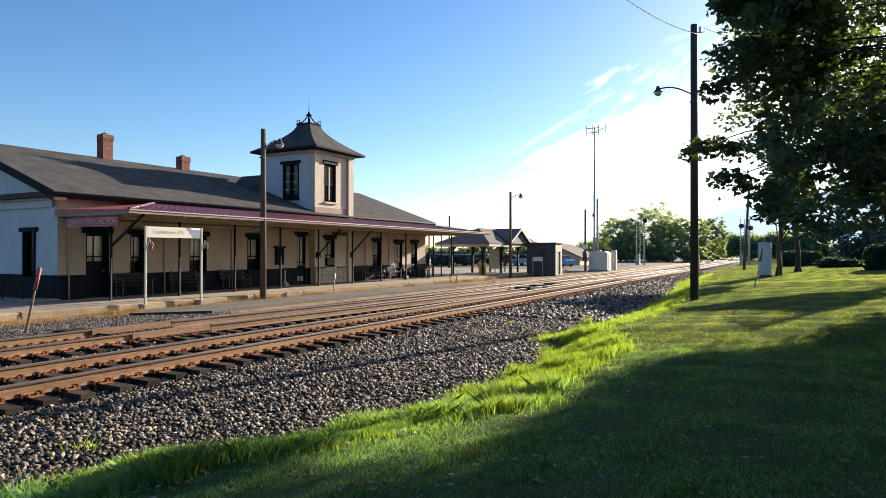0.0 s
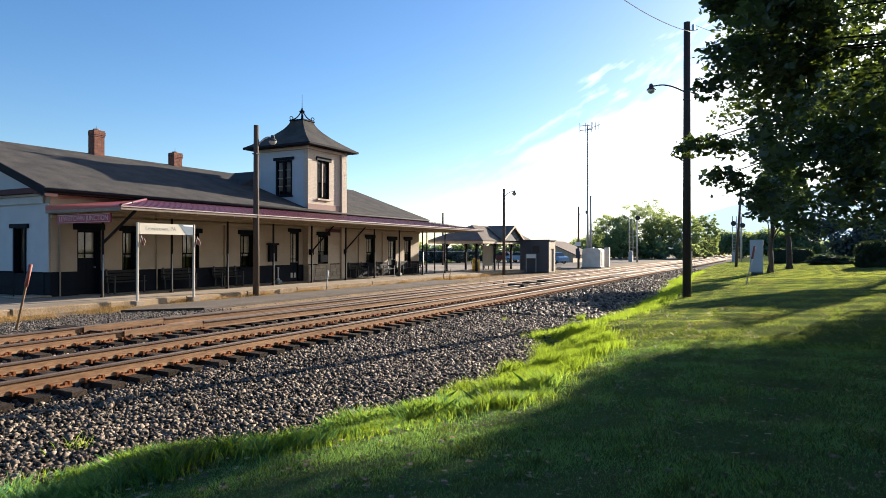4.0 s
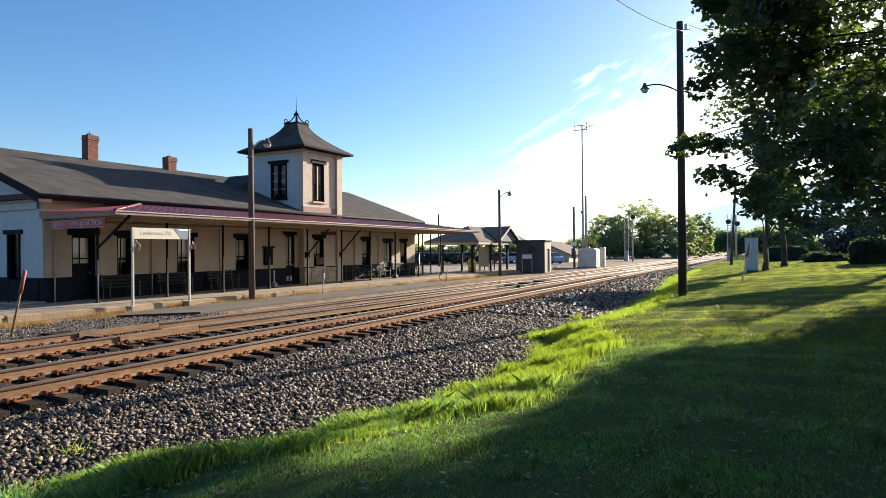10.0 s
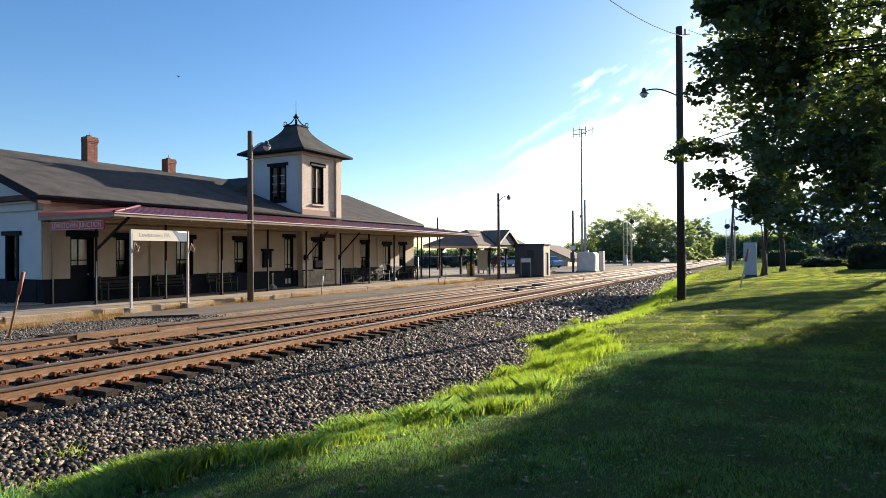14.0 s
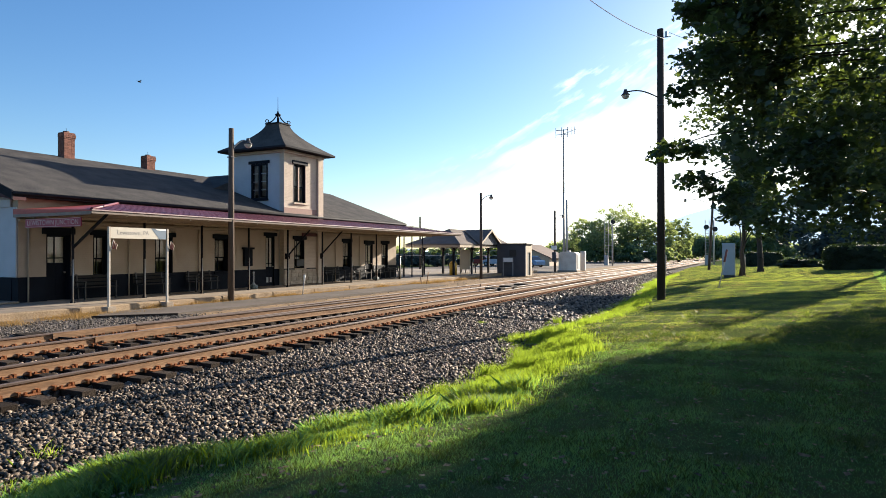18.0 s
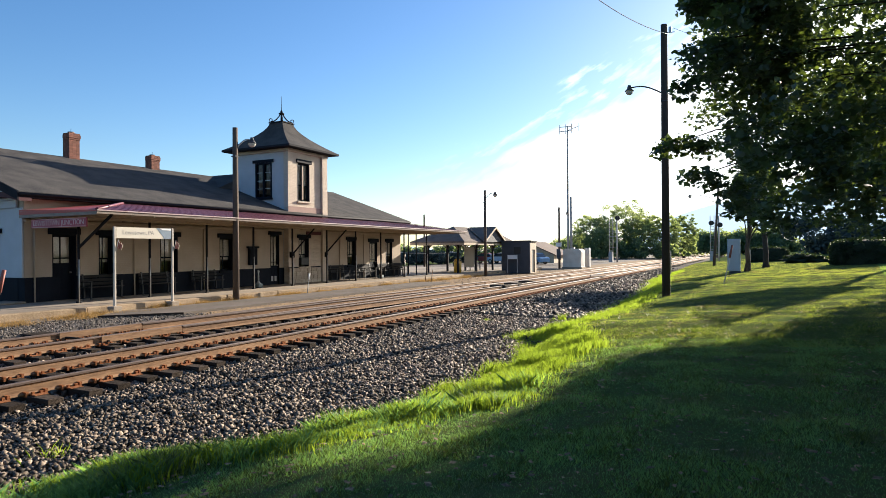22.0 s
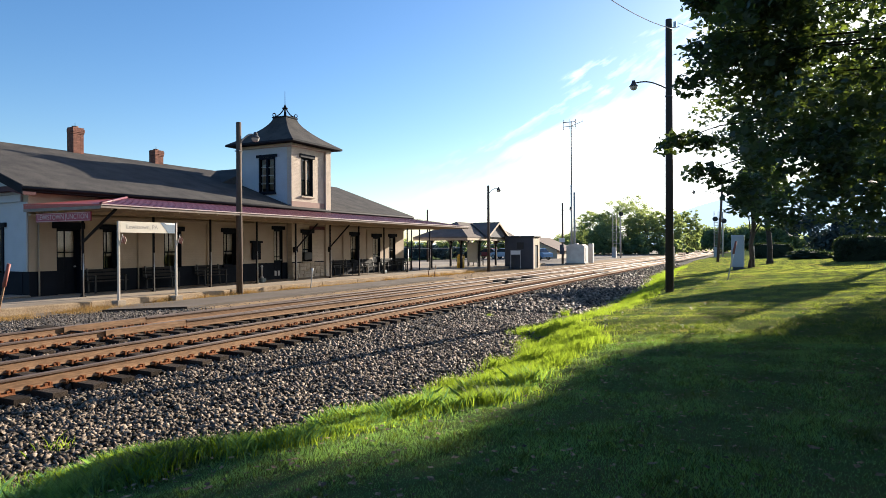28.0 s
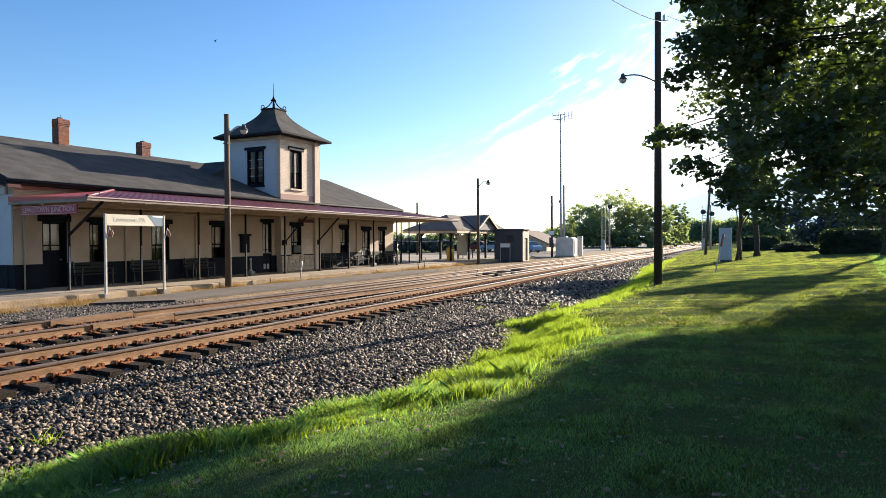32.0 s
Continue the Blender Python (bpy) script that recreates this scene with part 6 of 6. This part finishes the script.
base = part("bay_base", box(bmn(), BX + 0.002, BX + 0.03, TY0, 29.2, PZ, 0.98), ROUGH_STONE, tower, "pale rough stone base of the bay")
rs = random.Random(41)
for k in range(4):
    y = TY0 + 0.01
    while y < 29.1:
        y2 = min(29.19, y + rs.uniform(0.35, 0.6))
        z = PZ + 0.205 * k
        part("stone", box(bmn(), BX + 0.03, BX + 0.05 + rs.uniform(0, 0.02), y + 0.008, y2 - 0.008, z + 0.008, z + 0.197, 0.012), ROUGH_STONE, base)
        y = y2
part("bay_wainscot", box(bmn(), BX + 0.002, BX + 0.02, TY0, 29.2, 0.985, 1.04), NAVY, tower)
bm = box(bmn(), BX + 0.02, BX + 0.08, 27.9, 29.2, 2.80, 2.98, 0.01)
single("name_plaque", bm, mat("dull_dark_red", (0.11, 0.025, 0.035), (0.07, 0.016, 0.024), 3, 0.6), (BX + 0.05, 28.4, 2.75), "dark red hanging plaque on the bay", "sign")
single("window_box_unit", box(bmn(), BX - 0.1, BX + 0.10, 27.40, 28.05, 1.14, 1.55, 0.02), BLACK, (BX, 27.7, 1.15), "black air conditioner set in the bay window", "air conditioner")


# small rail and steps at the white end of the station
def handrail():
    t = thing("handrail", (-23.5, 12.6, PZ), "thin dark metal handrail beside the end steps", "handrail")
    for x in (-23.1, -24.4, -25.7):
        part("post", tube(bmn(), (x, 12.2, PZ), (x, 12.2, 1.05), 0.022, 0.022, 6), TRIM, t)
    for z in (0.55, 1.05):
        part("rail", tube(bmn(), (-23.1, 12.2, z), (-26.5, 12.2, z), 0.022, 0.022, 6), TRIM, t)


handrail()
single("step", box(bmn(), -23.6, -22.4, 12.1, 13.08, PZ, PZ + 0.06, 0.02), CONCRETE, (-23, 12.6, PZ), "pale concrete slab at the station corner", "step")

# ---- ballast stones and grass ----
def stones(name, n, x0, x1, y0, y1, size, seed, label, ok, material=STONE):
    r = np.random.default_rng(seed)
    x, y = r.uniform(x0, x1, n), y0 + (y1 - y0) * r.random(n) ** 1.6
    m = ok(x, y)
    x, y = x[m], y[m]
    n = len(x)
    z = ground_z(x, y)
    cube = np.array([(a, b, c) for c in (-1, 1) for b in (-1, 1) for a in (-1, 1)], float) * 0.5
    v = cube[None] * (0.45 + 0.65 * r.random((n, 8, 3))) + 0.16 * (r.random((n, 8, 3)) - 0.5)
    dims = np.stack([np.ones(n), 0.5 + 0.4 * r.random(n), 0.35 + 0.35 * r.random(n)], 1)
    v *= (size * (0.75 + 1.25 * r.random((n, 1)) ** 1.7) * dims)[:, None]
    # each lies flat or tilted, turned any way
    yaw, tilt, roll = r.random(n) * 6.283, r.normal(size=n) * 0.55, r.normal(size=n) * 0.55
    q = np.stack([np.cos(tilt / 2), np.sin(tilt / 2), 0 * tilt, 0 * tilt], 1)
    q = np.stack([q[:, 0] * np.cos(roll / 2), q[:, 1] * np.cos(roll / 2), q[:, 0] * np.sin(roll / 2), q[:, 1] * np.sin(roll / 2)], 1)
    c0, s0 = np.cos(yaw / 2), np.sin(yaw / 2)
    w, a, b, c = c0 * q[:, 0] - s0 * q[:, 3], c0 * q[:, 1] - s0 * q[:, 2], c0 * q[:, 2] + s0 * q[:, 1], c0 * q[:, 3] + s0 * q[:, 0]
    R = np.stack([1 - 2 * (b * b + c * c), 2 * (a * b - c * w), 2 * (a * c + b * w), 2 * (a * b + c * w), 1 - 2 * (a * a + c * c), 2 * (b * c - a * w), 2 * (a * c - b * w), 2 * (b * c + a * w), 1 - 2 * (a * a + b * b)], 1).reshape(n, 3, 3)
    v = np.einsum("nij,nkj->nki", R, v)
    v += np.stack([x, y, z + size * (1.35 * r.random(n) - 0.5)], 1)[:, None]
    f = np.array([(4, 5, 6), (5, 7, 6), (0, 1, 4), (1, 5, 4), (2, 6, 3), (3, 6, 7), (0, 4, 2), (2, 4, 6), (1, 3, 5), (3, 7, 5)])
    faces = (np.arange(n)[:, None, None] * 8 + f[None]).reshape(-1, 3)
    ob = raw_mesh(name, v.reshape(-1, 3), faces, material)
    return tagged(ob, label, "ballast", kind="stuff")


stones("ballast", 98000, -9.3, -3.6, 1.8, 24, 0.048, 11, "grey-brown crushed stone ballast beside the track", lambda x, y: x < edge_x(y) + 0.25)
stones("ballast", 5000, -15.6, -4.5, -8, 3.0, 0.085, 15, "crushed stone ballast behind the near track bed", lambda x, y: x < edge_x(y) + 0.2)
stones("ballast", 20000, -9.3, -4.0, 20, 75, 0.095, 12, "crushed stone ballast further along the track", lambda x, y: x < edge_x(y) + 0.1)
stones("ballast", 19000, -15.6, -9.3, 3, 40, 0.06, 13, "crushed stone between the rails", lambda x, y: x < 0, TRACK_STONE)
stones("ballast", 11000, -18.2, -15.4, 5, 15, 0.031, 14, "loose grey stone by the platform", lambda x, y: x < 0, PALE_STONE)
stones("ballast", 4500, -18.6, -15.2, 14, 70, 0.026, 16, "scattered pale gravel on the dusty strip by the platform", lambda x, y: (x > -16.3) | (y > 34.2), PALE_STONE)


def blades(name, n, place, height, width, material, seed, label, lean=0.5, slim=True):
    r = np.random.default_rng(seed)
    x, y = place(r, n)
    n = len(x)
    z = ground_z(x, y) - 0.01
    h = height * (0.45 + 0.9 * r.random(n)) * (0.55 + 0.75 * np.clip(np.sin(x * 3.1 + y * 1.3 + 2 * np.sin(y * 0.7)) * np.sin(y * 2.3 - x * 2.7 + 2 * np.sin(x)) + 0.5, 0, 1))
    if not slim:
        h *= 0.95 + 0.22 * np.sin(y * 2.3 + 2 * np.sin(y * 0.8))
    a = r.random(n) * 6.283
    dx, dy = np.cos(a), np.sin(a)
    ln = lean * (0.3 + r.random(n)) * h
    la = r.random(n) * 6.283
    w = width * (0.7 + 0.6 * r.random(n))
    b = np.stack([x, y, z], 1)
    s = np.stack([dx * w, dy * w, 0 * w], 1)
    m1 = b + np.stack([np.cos(la) * ln * 0.35, np.sin(la) * ln * 0.35, h * 0.6], 1)
    tip = b + np.stack([np.cos(la) * ln, np.sin(la) * ln, h], 1)
    if slim:
        v, k = np.stack([b - s, b + s, tip], 1).reshape(-1, 3), 3
    else:
        v, k = np.stack([b - s, b + s, m1 + s * 0.7, tip, m1 - s * 0.7], 1).reshape(-1, 3), 5
    f = np.arange(n * k).reshape(n, k)
    ob = raw_mesh(name, v, f, material)
    return tagged(ob, label, "grass", kind="stuff")


def lawn_place(y0, y1, power):
    def go(r, n):
        y = y0 + (y1 - y0) * r.random(n) ** power
        e = edge_x(y)
        right = 0.125 * y + 1.2
        x = e + 0.1 + (right - e) * r.random(n)
        return x, y
    return go


def edge_place(y0, y1, power, wide, tufts):
    """Tufts of grass strewn along the rim of the ballast."""
    def go(r, n):
        ty = y0 + (y1 - y0) * r.random(tufts) ** power
        tx = edge_x(ty) + wide * (1.5 * r.random(tufts) - 0.22)
        ts = 0.04 + 0.20 * r.random(tufts) ** 2
        i = r.integers(0, tufts, n)
        return tx[i] + r.normal(size=n) * ts[i], ty[i] + r.normal(size=n) * ts[i]
    return go


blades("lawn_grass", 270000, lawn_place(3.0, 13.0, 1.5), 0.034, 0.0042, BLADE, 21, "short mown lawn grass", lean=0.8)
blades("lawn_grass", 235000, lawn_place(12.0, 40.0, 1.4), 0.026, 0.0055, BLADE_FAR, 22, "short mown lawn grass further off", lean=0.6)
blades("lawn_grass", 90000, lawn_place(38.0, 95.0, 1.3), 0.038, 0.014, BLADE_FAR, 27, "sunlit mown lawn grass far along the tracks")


def weed_clumps(y0, y1, power, clumps, spread):
    """Coarse weeds that stand in loose clumps on the lawn."""
    def go(r, n):
        ty = y0 + (y1 - y0) * r.random(clumps) ** power
        e = edge_x(ty)
        tx = e + 0.8 + (0.125 * ty + 0.6 - e) * r.random(clumps)
        i = r.integers(0, clumps, n)
        return tx[i] + r.normal(size=n) * spread, ty[i] + r.normal(size=n) * spread
    return go


blades("lawn_weeds", 30000, weed_clumps(3.0, 15.0, 1.4, 1100, 0.075), 0.050, 0.009, BLADE_WEED, 28, "coarse dark weeds among the lawn grass", lean=1.1)
blades("lawn_weeds", 9000, weed_clumps(12.0, 36.0, 1.3, 700, 0.09), 0.06, 0.016, BLADE_WEED, 29, "coarse dark weeds among the distant lawn grass", lean=1.1)


def side_place(r, n):
    """The rest of the lawn: round the camera and up the bank."""
    y = -9 + 70 * r.random(n) ** 1.3
    low = np.where(y < 3.0, edge_x(y) + 0.1, 0.125 * y + 0.9)
    return low + (13.0 - low) * r.random(n), y


blades("lawn_grass", 60000, side_place, 0.06, 0.017, BLADE, 30, "mown lawn grass beside and behind the camera")
blades("verge_grass", 74000, edge_place(3.5, 15.0, 1.15, 1.05, 960), 0.135, 0.0036, BLADE_TALL, 23, "taller bright green grass along the ballast", slim=False)
blades("verge_grass", 30000, edge_place(12.0, 60.0, 1.5, 1.0, 900), 0.14, 0.007, BLADE_TALL, 24, "tall bright green grass along the distant ballast")
blades("verge_weeds", 24000, edge_place(2.8, 8.5, 1.2, 1.05, 560), 0.135, 0.0065, BLADE, 33, "coarse green weeds at the near rim of the ballast", lean=0.9, slim=False)


def kerb_place(r, n):
    y = 5 + 40 * r.random(n) ** 1.3
    m = r.random(n) < 0.5 + 0.5 * np.sin(y * 2.7) * np.sin(y * 0.7)
    return -18.78 + np.abs(r.normal(size=n)) * 0.16 + np.where(y < 15, 1.0 * r.random(n) ** 2, 0), y, m


def straw(r, n):
    x, y, m = kerb_place(r, n)
    return x[m], y[m]


blades("dry_weeds", 56000, straw, 0.13, 0.006, STRAW, 25, "dry straw-coloured weeds along the platform kerb", lean=0.9)

def weed_place(r, n):
    spots = np.array([(-7.58, 18.26), (-5.5, 19.57), (-5.75, 19.3), (-6.85, 4.3), (-5.3, 5.9), (-7.6, 18.4)])
    i = r.integers(0, len(spots), n)
    return spots[i, 0] + r.normal(size=n) * 0.07, spots[i, 1] + r.normal(size=n) * 0.09


blades("ballast_weeds", 260, weed_place, 0.17, 0.006, BLADE_TALL, 26, "small green weeds growing in the ballast", lean=0.8, slim=False)

def worn_place(r, n):
    spots = np.array([(-4.0, 8.75), (-3.85, 8.3), (-3.7, 7.9), (-4.55, 6.2), (-4.45, 6.35)])
    i = r.integers(0, len(spots), n)
    return spots[i, 0] + r.normal(size=n) * 0.10, spots[i, 1] + r.normal(size=n) * 0.14


blades("dry_grass", 1500, worn_place, 0.10, 0.005, STRAW, 34, "dry yellowed grass in worn spots of the verge", lean=1.1)

# fallen leaves and twigs on the lawn
def litter(n, seed):
    r = np.random.default_rng(seed)
    x, y = lawn_place(3.0, 22.0, 1.3)(r, n)
    z = ground_z(x, y) + 0.03
    a = r.random(n) * 6.283
    s = 0.008 + 0.034 * r.random(n) ** 3
    t = (r.random((n, 4)) - 0.3) * 0.015
    c, d = np.cos(a) * s, np.sin(a) * s
    v = np.stack([np.stack([x + c, y + d, z + t[:, 0]], 1), np.stack([x - d * 0.7, y + c * 0.7, z + t[:, 1]], 1), np.stack([x - c, y - d, z + t[:, 2]], 1), np.stack([x + d * 0.7, y - c * 0.7, z + t[:, 3]], 1)], 1)
    ob = raw_mesh("fallen_leaves", v.reshape(-1, 3), np.arange(4 * n).reshape(n, 4), mat("dry_leaf", (0.27, 0.20, 0.12), (0.08, 0.05, 0.03), 20, 0.8, island=0.8))
    tagged(ob, "scattered dry fallen leaves on the lawn", "fallen leaves", kind="stuff")


litter(5200, 31)

# ---- ties, last of the setting ----
tie_me = None
for n, tr in enumerate(TRACKS):
    cx = tr.location.x
    for i in range(260):
        y = -6 + i * 0.53
        if tie_me is None:
            bm = box(bmn(), -1.30, 1.30, -0.115, 0.115, -0.17, 0.0, 0.008)
            tie_me = bpy.data.meshes.new("tie")
            bm.to_mesh(tie_me)
            bm.free()
            tie_me.materials.append(TIE)
        ob = new("tie", tie_me)
        ob.parent = tr
        r = random.Random(i + 999 * n)
        ob.location = (r.uniform(-0.06, 0.06), y + r.uniform(-0.03, 0.03), 0)
        ob.rotation_euler = (0, 0, r.uniform(-0.015, 0.015))
        ob.location.z = 0.2 - 0.206


# rail fastenings: a tie plate with two spikes and a rail anchor
bm = box(bmn(), -0.11, 0.22, -0.10, 0.10, -0.014, 0.0, 0.004)
for sx in (-0.095, 0.10):
    for sy in (-0.06, 0.06):
        box(bm, sx - 0.018, sx + 0.018, sy - 0.018, sy + 0.018, 0.0, 0.035)
box(bm, -0.10, 0.10, 0.12, 0.16, -0.03, 0.045)
box(bm, -0.10, 0.10, -0.16, -0.12, -0.03, 0.045)
plate_me = bpy.data.meshes.new("tie_plate")
bm.to_mesh(plate_me)
bm.free()
plate_me.materials.append(RUST_RED)
for n, tr in enumerate(TRACKS):
    for side, dx in ((1, 0.75), (-1, -0.75)):
        for i in range(130):
            ob = new("tie_plate", plate_me)
            ob.parent = tr
            ob.location = (dx, -6 + i * 0.53, 0.2 - 0.191)
            ob.rotation_euler = (0, 0, 0 if side > 0 else math.pi)


# ---- flies before the lens ----
FLY_BODY = mat("fly_body", (0.018, 0.017, 0.018), None, 60, 0.5)
FLY_WING = mat("fly_wing", (0.16, 0.16, 0.17), None, 60, 0.3)


def fly(size):
    t = thing("fly", (0, 0, 0), "small dark fly in flight", "insect", "flies over the lawn")
    part("abdomen", tube(bmn(), (0, -0.5 * size, 0), (0, 0.2 * size, 0), 0.12 * size, 0.2 * size, 8), FLY_BODY, t)
    part("head", tube(bmn(), (0, 0.22 * size, 0), (0, 0.42 * size, 0), 0.17 * size, 0.12 * size, 8), FLY_BODY, t)
    for s in (-1, 1):
        part("wing", poly(bmn(), [(s * 0.05 * size, 0.1 * size, 0.15 * size), (s * 0.75 * size, -0.1 * size, 0.3 * size), (s * 0.6 * size, -0.4 * size, 0.3 * size), (s * 0.1 * size, -0.2 * size, 0.16 * size)], (0, 0, 0.01 * size)), FLY_WING, t)
    return t


FLIES = [fly(0.022), fly(0.022), fly(0.018)]


def spot(right, up, far):
    """A place far metres ahead of the eye, by its bearing to the right of the tracks and its height, in degrees."""
    a, e = radians(right), radians(up)
    return Vector(EYE) + far * Vector((math.sin(a) * math.cos(e), math.cos(a) * math.cos(e), math.sin(e)))


def motions():
    """Three flies cross the sky; the rest of the time they circle over the lawn beside the camera."""
    paths = (
        ((0, 60, 8, 5), (10, 75, 12, 5), (16.9, 30, 30, 4.5), (17.2, -34, 27, 4.0), (17.4, -35.77, 18.85, 4.0), (17.6, -35.83, 15.84, 3.9), (17.8, -39.27, 12.61, 3.8), (18, -51.60, 13.78, 3.4), (18.4, -85, 20, 3.4), (25, -110, 15, 5), (32, -100, 18, 5)),
        ((0, -100, 10, 5), (8, -90, 14, 5), (12.4, -75, 18, 4.5), (13, -22.18, 14.34, 3.6), (13.4, -28.70, 11.09, 4.2), (14, -50.20, 14.64, 4.2), (14.8, -70, 24, 4), (20.5, -75, 26, 4.2), (21, -34.3, 18.6, 4.2), (21.5, -70, 24, 4.2), (25, -95, 18, 5), (32, -100, 12, 5)),
        ((0, 55, 10, 4), (12, 70, 14, 4), (28.8, 40, 30, 4), (29.6, -35.24, 14.94, 4.6), (30.4, -13.29, 16.70, 5.0), (31.2, -15.93, 16.25, 4.6), (32, -45.32, 16.43, 3.6)),
    )
    for f, rows in zip(FLIES, paths):
        keyed = []
        for i, (t, r, u, d) in enumerate(rows):
            m = Matrix.Translation(spot(r, u, d)) @ pose(0, 0, 0, 10, 0, 40 + 35 * math.sin(i * 1.7))
            keyed.append((t, m))
        walk(f, keyed)


motions()
